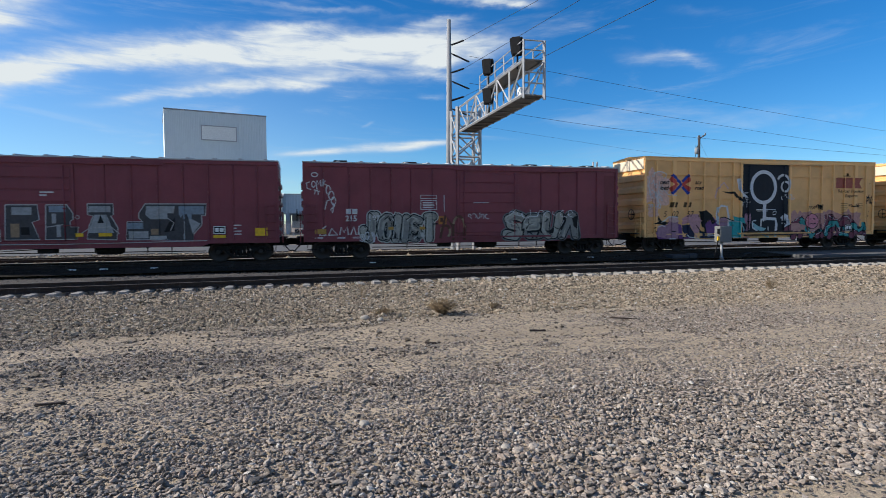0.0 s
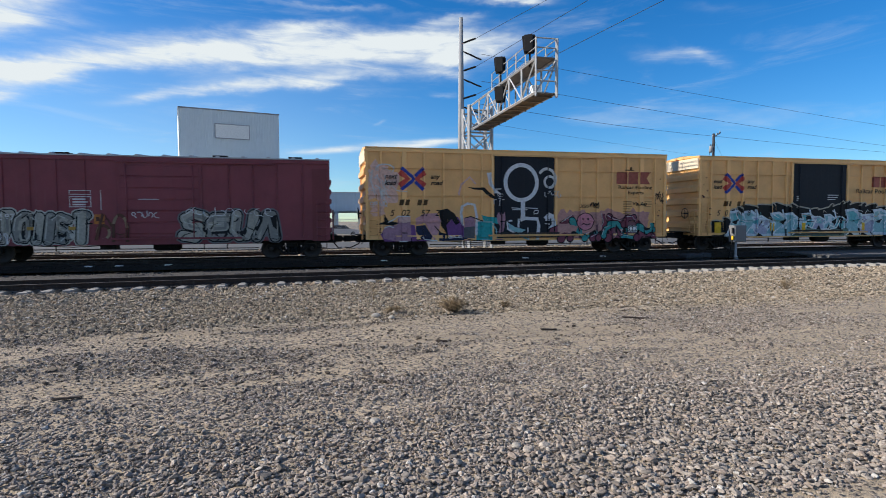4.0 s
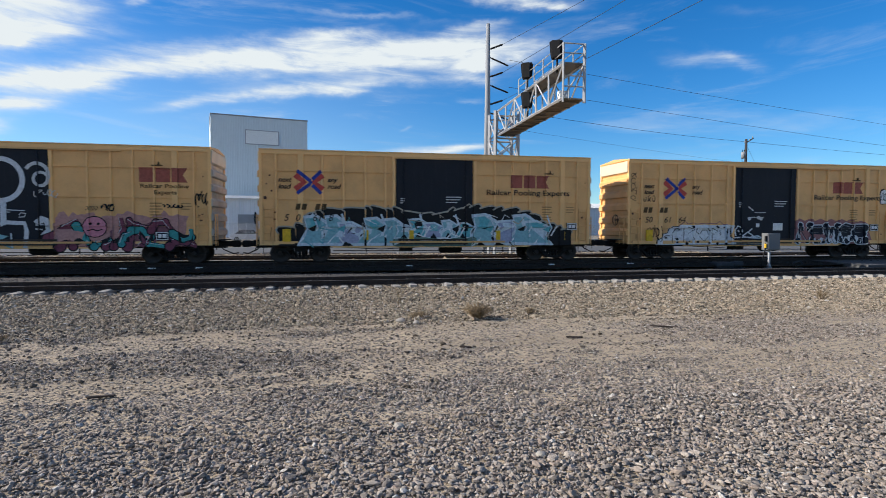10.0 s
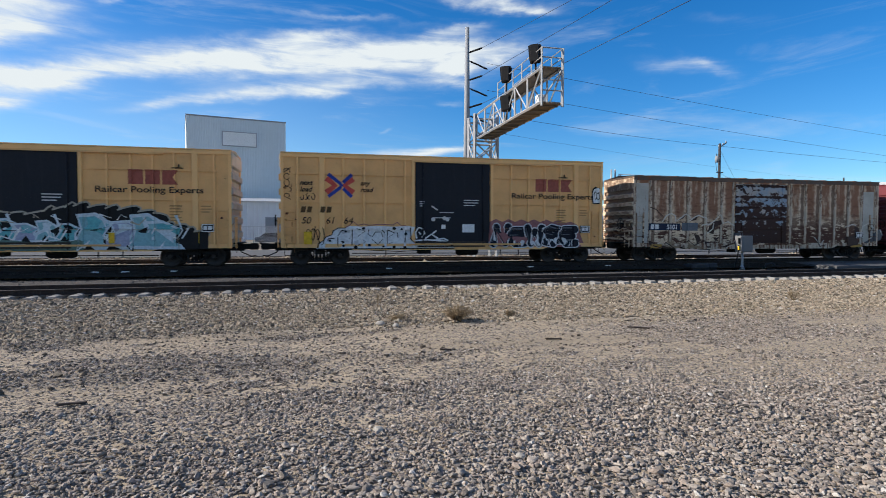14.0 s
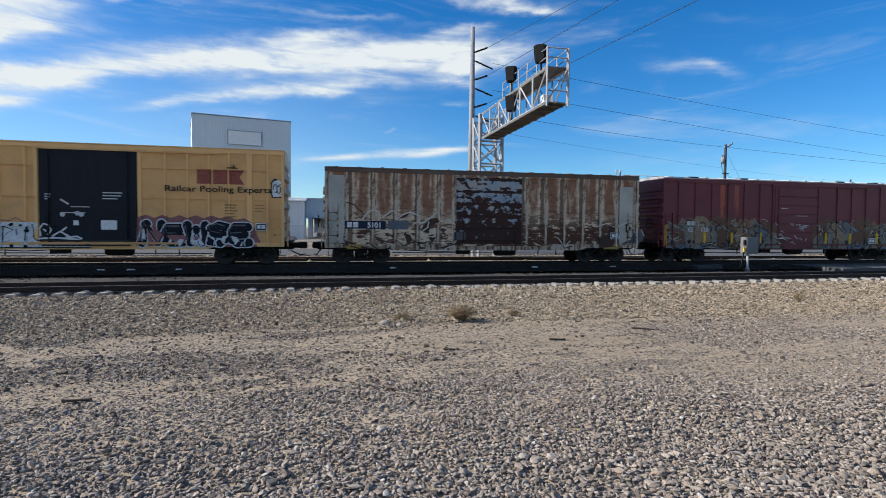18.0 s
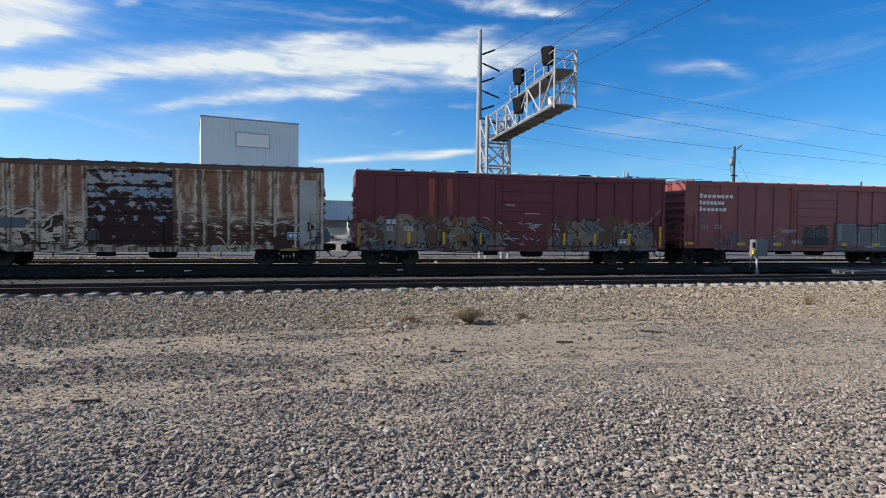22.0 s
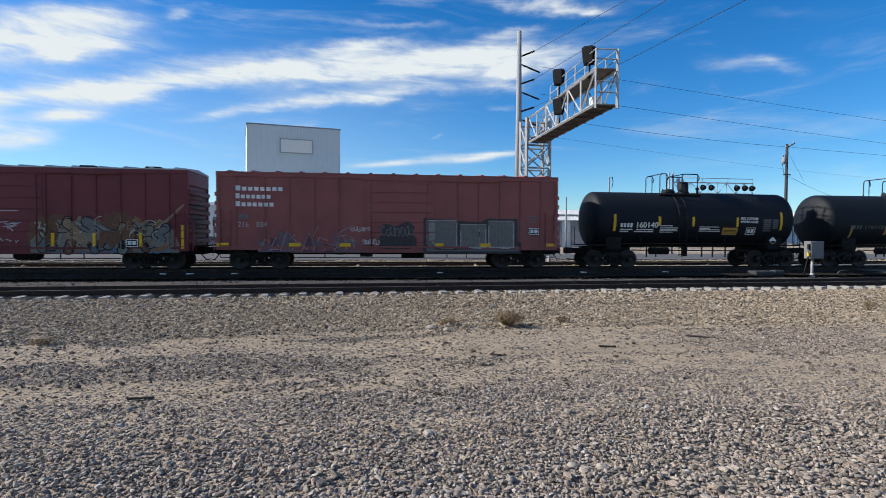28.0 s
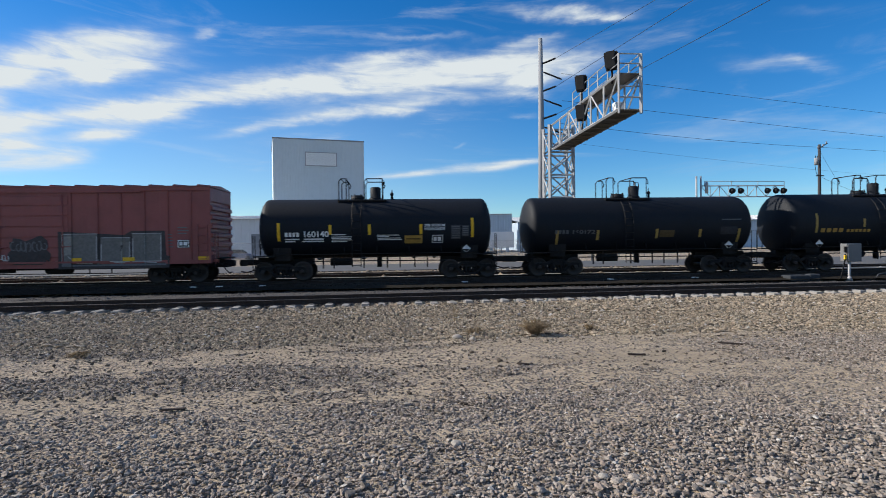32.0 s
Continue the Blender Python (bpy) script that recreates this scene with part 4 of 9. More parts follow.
def tall_building():
    b = empty("tall_building", "tall plain pale grey metal-clad building with a blank sign", "building")
    # front wall runs from (-24.1, 110) to (-6.8, 115)
    a = math.atan2(4.1, 17.5)
    w, d, h = 18.0, 16.0, 23.0
    b.matrix_basis = Matrix.Translation((-24.1, 110, -0.3)) @ Matrix.Rotation(a, 4, "Z")
    bm = bmesh.new()
    box(bm, 0, w, 0.05, d, 0, h)
    part("wall", bm, TOWER, b)
    bm = bmesh.new()
    cladding(bm, 0, w, 0.0, 0, h, 0.3, 0.03)
    part("front_cladding", bm, TOWER, b)
    bm = bmesh.new()
    for q in ((-0.08, w + 0.08, -0.08, 0.2), (-0.08, w + 0.08, d - 0.2, d + 0.08), (-0.08, 0.2, 0.2, d - 0.2), (w - 0.2, w + 0.08, 0.2, d - 0.2)):
        box(bm, *q, h - 0.02, h + 0.22)
    part("parapet", bm, POLE_GREY, b)
    bm = bmesh.new()
    box(bm, 6.3, 12.3, -0.2, -0.05, 17.9, 20.4)
    part("sign_panel", bm, WHITE, b, "blank pale sign panel")
    bm = bmesh.new()
    for x0, x1, z0, z1 in ((6.15, 12.45, 17.75, 17.89), (6.15, 12.45, 20.41, 20.55), (6.15, 6.29, 17.89, 20.41), (12.31, 12.45, 17.89, 20.41)):
        box(bm, x0, x1, -0.26, -0.05, z0, z1)
    part("sign_frame", bm, GALV, b)
    return b


tall_building()


def shed(label, x0, x1, y, d, h, wall, ridge=1.2, doors=0):
    s = empty("warehouse", label, "warehouse")
    bm = bmesh.new()
    box(bm, x0, x1, y, y + d, -0.4, h)
    n = int((x1 - x0) / 0.6)
    part("wall", bm, wall, s)
    bm = bmesh.new()
    cladding(bm, x0, x1, y - 0.02, -0.3, h - 0.02, 0.6, 0.04)
    part("front_cladding", bm, wall, s)
    bm = bmesh.new()
    slab(bm, [(x0 - 0.3, h), (x1 + 0.3, h), (x1 + 0.3, h + 0.12), (x0 - 0.3, h + 0.12)], y - 0.4, y - 0.05)
    v = [(x0 - 0.3, y - 0.4, h + 0.13), (x1 + 0.3, y - 0.4, h + 0.13), (x1 + 0.3, y + d / 2, h + ridge), (x0 - 0.3, y + d / 2, h + ridge), (x1 + 0.3, y + d + 0.4, h + 0.13), (x0 - 0.3, y + d + 0.4, h + 0.13)]
    v = [bm.verts.new(c) for c in v]
    bm.faces.new(v[:4]), bm.faces.new((v[3], v[2], v[4], v[5]))
    for i in range(n):
        x = x0 + (x1 - x0) * (i + 0.5) / n
        beam(bm, (x, y - 0.4, h + 0.15), (x, y + d / 2, h + ridge + 0.02), 0.06)
    part("roof", bm, ROOF_PALE, s)
    for i in range(doors):
        bm = bmesh.new()
        x = x0 + (x1 - x0) * (i + 0.5) / doors
        box(bm, x - 1.6, x + 1.6, y - 0.1, y - 0.05, -0.3, 3.6)
        part("door", bm, POLE_GREY, s)
    return s


shed("long low white metal warehouse in front of the tall building", -36.0, -3.4, 98, 11, 6.2, WALL_WHITE, 0.9, 4)


def loading_canopy():
    """An open-sided hall: a deep fascia on posts, a yard and a back wall seen beneath it."""
    x0, x1, y0, y1 = -3.3, 22.0, 104.0, 122.0
    c = empty("loading_canopy", "open-sided blue-grey loading canopy with a deep metal fascia", "canopy")
    for y in (y0, y1):
        bm = bmesh.new()
        box(bm, x0, x1, y, y + 0.2, 3.5, 7.0)
        cladding(bm, x0 + 0.01, x1 - 0.01, y - 0.01, 3.52, 6.98, 0.5, 0.035)
        part("fascia", bm, WALL_BLUE, c)
    for x in (x0, x1 - 0.2):
        bm = bmesh.new()
        box(bm, x, x + 0.2, y0 + 0.22, y1 - 0.02, 3.5, 7.0)
        part("fascia", bm, WALL_BLUE, c)
    bm = bmesh.new()
    slab(bm, [(x0 - 0.2, 7.0), (x1 + 0.2, 7.0), (x1 + 0.2, 7.12), (x0 - 0.2, 7.12)], y0 - 0.25, y1 + 0.4)
    part("roof", bm, ROOF_PALE, c)
    proto = None
    for x in (-2.6, 4.1, 9.8, 15.6, 21.3):
        for y in (y0 + 0.1, y1 + 0.1):
            if proto is None:
                bm = bmesh.new()
                box(bm, -0.3, 0.3, -0.08, 0.08, -0.4, 3.5), box(bm, -0.07, 0.07, -0.3, 0.3, -0.4, 3.49)
                proto = part("post", bm, WALL_BLUE, c)
                proto.location = (x, y, 0)
            else:
                again(proto, c, x, y)
    return c


loading_canopy()


def trailer(label, x, y, long, wall):
    """A parked box trailer on its landing legs."""
    g = empty("box_trailer", label, "trailer", "trailers behind the tracks", pose(x, y, -0.3))
    bm = bmesh.new()
    box(bm, 0, long, 0, 2.4, 1.0, 3.7)
    part("body", bm, wall, g, soften=0.05)
    bm = bmesh.new()
    for i in range(int(long / 0.6)):
        box(bm, 0.3 + 0.6 * i, 0.33 + 0.6 * i, -0.03, -0.002, 1.05, 3.65)
    tagged(part("side_seam", bm, wall, g), kind="stuff")
    for q in (1.0, 2.2):
        bm = bmesh.new()
        lathe(bm, [(-0.02, 0.15), (-0.02, 0.48), (0.5, 0.48), (0.5, 0.15)], "y", 18, 0, (q, 0.05, 0.48))
        part("wheel", bm, BLACK, g)
    for q in (0.3, 1.9):
        bm = bmesh.new()
        box(bm, long - 2.2, long - 2.05, q, q + 0.15, 0.0, 1.0)
        part("landing_leg", bm, POLE_GREY, g)
    return g


trailer("white box trailer parked under the canopy", -2.0, 112.0, 5.0, WALL_WHITE)
trailer("white box trailer parked behind the fence", 12.0, 92.0, 8.0, WALL_WHITE)


def light_pole(label, x, y, h, hook):
    p = empty("light_pole", label, "pole")
    bm = bmesh.new()
    rod(bm, (x, y, -0.4), (x, y, h), 0.09, 10, 0, 0.07)
    part("shaft", bm, POLE_GREY, p)
    if hook:
        bm = bmesh.new()
        pipe(bm, [(x, y, h - 0.3), (x + 0.1, y, h + 0.05), (x + 0.35, y, h), (x + 0.42, y, h - 0.5), (x + 0.3, y, h - 1.0)], 0.035)
        part("cable_loop", bm, BLACK, p)
    return p


light_pole("slim grey steel pole with a cable loop at its head", 23.4, 52.0, 7.3, True)
light_pole("slim dark steel post beside the road", 19.0, 52.0, 5.3, False)
shed("low pale blue metal warehouse beside the tall building", -90.0, -38.0, 108, 26, 6.4, WALL_BLUE, 1.4, 3)
shed("low white warehouse far beyond the road", 27.0, 112.0, 120, 30, 6.0, WALL_BLUE, 1.8, 6)
shed("small white office beside the road", 24.0, 33.0, 78, 9, 3.6, WALL_WHITE, 0.8, 2)

# overhead cables
CABLE = "dark overhead power cable"
for z, end in ((16.7, (33.0, -20.0, 18.0)), (14.4, (24.7, -20.0, 15.3)), (12.1, (23.4, -20.0, 12.7))):
    wire(CABLE, (13.25, 44.1, z), end, 0.15)
wire(CABLE, (14.2, 45.7, 15.94), (128.8, 78.3, 16.3), 0.5)
wire(CABLE, (14.2, 45.7, 13.64), (129.0, 78.3, 12.9), 0.5)
wire("dark overhead cable to the wooden pole", (14.0, 45.7, 11.7), (46.9, 57.0, 11.7), 0.25)
wire("dark overhead cable from the wooden pole", (46.9, 57.0, 11.7), (140, 69, 11.4), 0.6)
wire("slack service cable from the wooden pole", (46.9, 57.0, 8.5), (74, 70, 5.5), 0.8, 0.015)
wire("thin guy cable from the wooden pole", (46.9, 57.0, 11.4), (50.5, 58.5, 7.9), 0.1, 0.012)
wire("thin far overhead cable to the far pole", (14.0, 45.9, 10.2), (137.5, 120.0, 15.4), 0.8, 0.009)
# ---- things beside the tracks ----
CABINET = paint("grey_cabinet_paint", (0.15, 0.155, 0.16), 0.6, wear=0.2)
def junction_box():
    g = empty("signal_box", "grey steel junction box on a post with a yellow tag", "junction box")
    bm = bmesh.new()
    box(bm, 20.76, 21.5, 23.6, 24.0, 0.49, 1.33)
    part("cabinet", bm, CABINET, g, soften=0.02)
    bm = bmesh.new()
    box(bm, 20.80, 21.46, 23.575, 23.597, 0.53, 1.29)
    part("door", bm, CABINET, g, soften=0.006)
    bm = bmesh.new()
    rod(bm, (21.05, 23.8, -0.5), (21.05, 23.8, 0.5), 0.06, 12)
    rod(bm, (21.05, 23.8, -0.45), (21.05, 23.8, -0.2), 0.16, 12, 0, 0.07)
    part("post", bm, GALV, g)
    bm = bmesh.new()
    box(bm, 20.68, 20.76, 23.62, 23.7, 0.92, 1.2)
    part("lock_housing", bm, BLACK, g)
    bm = bmesh.new()
    box(bm, 20.67, 20.755, 23.61, 23.69, 0.6, 0.8)
    part("tag", bm, SIGN_YELLOW, g, "yellow tag")
    bm = bmesh.new()
    pipe(bm, [(20.75, 23.7, 0.85), (20.7, 23.7, 0.4), (20.62, 23.72, 0.0), (20.55, 23.75, -0.4)], 0.03)
    part("cable", bm, BLACK, g)
    return g


junction_box()


MACHINE = paint("dark_machine_paint", (0.035, 0.04, 0.047), 0.7, wear=0.4)


def switch_machine():
    g = empty("switch_machine", "low grey switch machine beside the rails", "switch machine")
    bm = bmesh.new()
    box(bm, 18.2, 19.2, 23.9, 24.6, -0.42, -0.12)
    part("case", bm, MACHINE, g, soften=0.04)
    bm = bmesh.new()
    box(bm, 19.25, 19.8, 24.0, 24.4, -0.42, -0.08)
    part("motor_cover", bm, MACHINE, g, soften=0.05)
    bm = bmesh.new()
    rod(bm, (18.2, 24.4, -0.22), (18.2, 27.6, -0.22), 0.03)
    part("throw_rod", bm, RAIL_STEEL, g)
    bm = bmesh.new()
    pipe(bm, [(22.7, 24.2, -0.45), (22.9, 24.2, -0.16), (23.3, 24.25, -0.12), (23.7, 24.3, -0.45)], 0.04)
    part("hose_loop", bm, MACHINE, g)
    return g


switch_machine()


def crossing_signal():
    g = empty("crossing_signal", "level crossing signal bridge with round lamps", "crossing signal")
    y = 52.0
    for x in (29.75, 30.2):
        bm = bmesh.new()
        rod(bm, (x, y, -0.4), (x, y, 7.9), 0.09, 8)
        part("mast", bm, GALV, g)
    bm = bmesh.new()
    lattice(bm, (30.2, y, 5.85), (39.0, y, 5.85), None, (0, 0, 1.1), 9, 0.08, cross=False)
    part("arm", bm, GALV, g)
    bm = bmesh.new()
    rod(bm, (30.6, y, 7.42), (39.0, y, 7.38), 0.035, 6)
    for x in (30.6, 33.4, 36.2, 39.0):
        rod(bm, (x, y, 6.9), (x, y, 7.42), 0.03, 6)
    part("handrail", bm, GALV, g)
    bm = bmesh.new()
    lathe(bm, [(6.2, 0.02), (6.2, 0.16), (7.2, 0.16), (7.35, 0.05)], "z", 12, 0, (30.75, y - 0.1, 0))
    part("bell_housing", bm, GALV, g, "grey cylindrical housing")
    for x in (33.3, 34.2, 37.0, 37.9, 38.7):
        bm = bmesh.new()
        lathe(bm, [(-0.06, 0.02), (-0.06, 0.3), (0.0, 0.3), (0.0, 0.02)], "y", 18, 0, (x, y - 0.25, 6.42))
        lathe(bm, [(-0.35, 0.18), (-0.06, 0.18)], "y", 14, 0, (x, y - 0.25, 6.42))
        lamp = part("lamp", bm, BLACK, g, "round black lamp with hood")
        bm = bmesh.new()
        lathe(bm, [(-0.075, 0.01), (-0.085, 0.15), (-0.07, 0.15)], "y", 14, 0, (x, y - 0.25, 6.42))
        part("lens", bm, LOGO_RED, lamp, "dark red glass lens")
    return g


crossing_signal()


def fence(x0, x1, y, step):
    g = empty("fence", "galvanised chain-link fence with thin posts", "fence")
    n = int((x1 - x0) / step)
    proto = None
    for i in range(n + 1):
        x = x0 + step * i
        if proto is None:
            bm = bmesh.new()
            rod(bm, (0, 0, -0.4), (0, 0, 1.9), 0.035, 6)
            proto = part("post", bm, GALV, g)
            proto.location = (x, y, 0)
        else:
            again(proto, g, x, y)
    for z in (0.1, 1.85):
        bm = bmesh.new()
        rod(bm, (x0, y, z), (x1, y, z), 0.022, 6)
        part("rail", bm, GALV, g)
    bm = bmesh.new()
    x = x0
    while x < x1:
        beam(bm, (x, y, 0.1), (x + 1.7, y, 1.82), 0.012)
        beam(bm, (x + 1.7, y, 0.1), (x, y, 1.82), 0.012)
        x += 0.17
    tagged(part("mesh", bm, GALV, g, "thin wire mesh"), kind="stuff")
    return g


fence(-46, 34, 62, 3.0)


def parked_car(label, x, y, color):
    g = empty("parked_car", label, "car", "parked cars behind the tracks", pose(x, y, -0.3))
    bm = bmesh.new()
    slab(bm, [(-2.1, 0.3), (2.1, 0.3), (2.15, 0.7), (1.95, 0.85), (1.0, 0.95), (-1.5, 0.98), (-2.1, 0.9), (-2.2, 0.6)], -0.85, 0.85)
    part("body", bm, plain("car_paint", color, 0.3), g, soften=0.05)
    bm = bmesh.new()
    slab(bm, [(-1.6, 0.96), (1.05, 0.94), (0.4, 1.42), (-1.0, 1.44)], -0.72, 0.72)
    part("cabin", bm, BLACK, g, "dark tinted windows", soften=0.04)
    for dx in (-1.35, 1.35):
        for s in (-1, 1):
            bm = bmesh.new()
            lathe(bm, [(s * 0.66, 0.18), (s * 0.66, 0.32), (s * 0.86, 0.32), (s * 0.88, 0.2)], "y", 16, 0, (dx, 0, 0.32))
            part("wheel", bm, BLACK, g)
    return g


for lab, x, y, c in (("white parked car behind the fence", -11, 70, (0.6, 0.6, 0.6)), ("dark parked car behind the fence", -5.5, 70, (0.05, 0.06, 0.08)),
                     ("silver parked car behind the fence", 3.5, 72, (0.4, 0.41, 0.42)), ("white parked car beside the office", 20.5, 70, (0.65, 0.65, 0.65)),
                     ("blue parked car behind the fence", -20, 71, (0.06, 0.1, 0.2))):
    parked_car(lab, x, y, c)


def far_pole():
    g = empty("utility_pole", "small far wooden utility pole", "utility pole")
    bm = bmesh.new()
    rod(bm, (137.5, 120, -0.4), (137.5, 120, 15.8), 0.3, 8, 0, 0.2)
    part("shaft", bm, POLE_WOOD, g)
    return g


far_pole()

# ---- litter and weeds on the ground ----
DRY = paint("dry_weed_stems", (0.205, 0.148, 0.088), 0.9, wear=0.5, streak=0.0)
DRIFTWOOD = paint("weathered_plank", (0.075, 0.055, 0.042), 0.9, wear=0.6, streak=0.2, grain=0.8)


def dry_bush(label, x, y, wide, high, n, seed):
    rng = random.Random(seed)
    z = ground_height(x, y)
    g = empty("dry_bush", label, "bush", "dry weeds by the ballast", pose(x, y, z))
    bm = bmesh.new()
    tw = bmesh.new()
    for i in range(n):
        a, lean = rng.uniform(0, 6.283), rng.uniform(0.05, 1.0) ** 0.7
        h = high * rng.uniform(0.5, 1.05) * (1 - 0.35 * lean)
        tip = Vector((math.cos(a) * wide / 2 * lean, math.sin(a) * wide / 2 * lean, h))
        mid = tip * 0.5 + Vector((rng.uniform(-0.03, 0.03), rng.uniform(-0.03, 0.03), h * 0.12))
        pipe(bm, [(0.02 * math.cos(a), 0.02 * math.sin(a), -0.02), mid, tip], 0.0025, 4)
        for k in range(7):
            p = mid.lerp(tip, rng.random())
            q = p + Vector((rng.uniform(-1, 1), rng.uniform(-1, 1), rng.uniform(-0.1, 1.0))).normalized() * rng.uniform(0.02, 0.07)
            rod(tw, p, q, 0.0022, 3, 0, 0.0008)
    tagged(part("stem_cluster", bm, DRY, g), kind="stuff")
    tagged(part("twig_cluster", tw, DRY, g), kind="stuff")
    return g


dry_bush("round dry brown tumbleweed bush on the gravel", 2.37, 9.3, 0.62, 0.33, 190, 1)
dry_bush("low dry weed tuft on the gravel", 3.5, 9.75, 0.3, 0.14, 45, 2)
dry_bush("dry grey-brown weed on the ballast", 11.2, 11.0, 0.45, 0.33, 50, 3)
dry_bush("low dry weed beside pale stones", 1.35, 9.6, 0.45, 0.14, 60, 4)
dry_bush("thin upright dry weed stalks on the ballast", 1.25, 12.0, 0.25, 0.62, 12, 5)
dry_bush("low dry weed tuft on the gravel", -4.6, 8.3, 0.4, 0.12, 40, 6)


def plank(label, x, y, turn, long, wide, thick):
    bm = bmesh.new()
    box(bm, -long / 2, long / 2, -wide / 2, wide / 2, 0, thick)
    bmesh.ops.subdivide_edges(bm, edges=bm.edges[:], cuts=3)
    rng = random.Random(int(x * 10))
    for v in bm.verts:
        v.co += Vector((rng.uniform(-0.012, 0.012), rng.uniform(-0.006, 0.006), rng.uniform(-0.004, 0.004)))
    o = part("plank", bm, DRIFTWOOD)
    o.matrix_basis = pose(x, y, ground_height(x, y) + 0.012, 2, 3, turn)
    return tagged(o, label, "plank", "dark wood scraps on the ground")


plank("dark weathered plank lying on the dirt", 5.08, 7.88, -12, 0.44, 0.03, 0.02)
plank("dark splinter of wood lying on the dirt", 3.3, 7.32, 4, 0.24, 0.04, 0.02)
plank("dark splinter of wood lying on the gravel", -2.2, 5.5, 12, 0.22, 0.03, 0.018)
plank("dark splinter of wood lying on the gravel", 1.6, 6.9, -6, 0.14, 0.035, 0.018)


def boulder(label, x, y, size, seed, material):
    rng = random.Random(seed)
    bm = bmesh.new()
    bmesh.ops.create_icosphere(bm, subdivisions=2, radius=size / 2)
    for v in bm.verts:
        v.co *= 1 + 0.3 * noise.noise(v.co * 9 / size * 0.2 + Vector((seed, 0, 0)))
        v.co.z *= 0.6
    o = part("stone", bm, material)
    o.matrix_basis = pose(x, y, ground_height(x, y) + size * 0.18, 0, 0, rng.uniform(0, 360))
    return tagged(o, label, "stone", "larger stones on the gravel")


PALE_STONE = paint("pale_limestone", (0.31, 0.285, 0.25), 0.9, wear=0.5, streak=0.0, grain=0.8)
boulder("pale angular stone beside the weeds", 1.0, 9.2, 0.17, 1, PALE_STONE)
boulder("white flat stone on the gravel", 1.22, 8.95, 0.12, 2, PALE_STONE)
boulder("pale stone on the gravel", 0.75, 9.25, 0.09, 3, PALE_STONE)
boulder("pale angular stone in the gravel", 1.36, 3.55, 0.075, 4, PALE_STONE)
boulder("pale angular stone in the gravel", 0.45, 4.3, 0.09, 5, PALE_STONE)
boulder("tan angular stone in the gravel", 1.55, 3.5, 0.08, 6, STONES)
# ---- rolling stock: every car stands at its left end, in the middle of the track, on the rails ----
HALF = 1.55          # half of a car's width
WHEEL_R = 0.44
spun = []            # wheelsets, to be turned


def wheelset_mesh():
    bm = bmesh.new()
    for s in (-1, 1):
        y = s * 0.755
        pts = [(-0.065, 0.10), (-0.065, 0.30), (-0.05, 0.33), (-0.065, 0.37), (-0.065, WHEEL_R - 0.01), (-0.05, WHEEL_R), (0.045, WHEEL_R),
               (0.05, WHEEL_R + 0.026), (0.075, WHEEL_R + 0.026), (0.075, 0.36), (0.03, 0.32), (0.03, 0.14), (0.09, 0.11)]
        lathe(bm, [(y - s * a * -1 if s < 0 else y - a, r) for a, r in pts], "y", 28)
        lathe(bm, [(s * 0.84, 0.10), (s * 1.09, 0.10), (s * 1.12, 0.075)], "y", 12)
        for i in range(3):   # bearing cap screws
            q = 2 * math.pi * i / 3
            rod(bm, (0.055 * math.cos(q), s * 1.11, 0.055 * math.sin(q)), (0.055 * math.cos(q), s * 1.14, 0.055 * math.sin(q)), 0.018, 6)
    rod(bm, (0, -0.86, 0), (0, 0.86, 0), 0.085, 12)
    bmesh.ops.recalc_face_normals(bm, faces=bm.faces[:])
    me = bpy.data.meshes.new("wheelset")
    bm.to_mesh(me), bm.free()
    me.materials.append(WHEEL)
    return me


WHEELSET = wheelset_mesh()


def truck_mesh():
    bm = bmesh.new()
    for s in (-1, 1):
        y0, y1 = s * 0.93, s * 1.07
        # side frame: a cast arch from axle box to axle box, with windows
        top = [(-1.06, 0.60), (-0.95, 0.66), (-0.55, 0.66), (-0.33, 0.80), (0.33, 0.80), (0.55, 0.66), (0.95, 0.66), (1.06, 0.60),
               (1.06, 0.44), (0.98, 0.40), (0.78, 0.44), (0.72, 0.52), (0.52, 0.52), (0.36, 0.62), (0.30, 0.62), (0.30, 0.70),
               (-0.30, 0.70), (-0.30, 0.62), (-0.36, 0.62), (-0.52, 0.52), (-0.72, 0.52), (-0.78, 0.44), (-0.98, 0.40), (-1.06, 0.44)]
        slab(bm, top, y0, y1)
        low = [(-0.70, 0.52), (-0.58, 0.52), (-0.28, 0.26), (0.28, 0.26), (0.58, 0.52), (0.70, 0.52), (0.34, 0.17), (-0.34, 0.17)]
        slab(bm, low, y0, y1)
        for x in (-0.33, 0.29):
            box(bm, x, x + 0.05, y0, y1, 0.25, 0.66)
        for x in (-0.17, 0.0, 0.17):     # springs
            rod(bm, (x, s * 1.0, 0.26), (x, s * 1.0, 0.52), 0.062, 8)
        box(bm, -0.25, 0.25, y0 - 0.02 * s, y1 + 0.03 * s, 0.52, 0.68)
        for x in (-0.89, 0.89):          # bearing adapters
            box(bm, x - 0.13, x + 0.13, s * 0.9, s * 1.09, 0.46, 0.62)
    box(bm, -0.22, 0.22, -0.95, 0.95, 0.50, 0.74)
    rod(bm, (0, 0, 0.70), (0, 0, 0.86), 0.2, 12)
    for x in (-0.42, 0.42):              # brake beams
        box(bm, x - 0.04, x + 0.04, -0.8, 0.8, 0.36, 0.46)
    bmesh.ops.recalc_face_normals(bm, faces=bm.faces[:])
    me = bpy.data.meshes.new("truck")
    bm.to_mesh(me), bm.free()
    me.materials.append(UNDER)
    return me


TRUCK = truck_mesh()


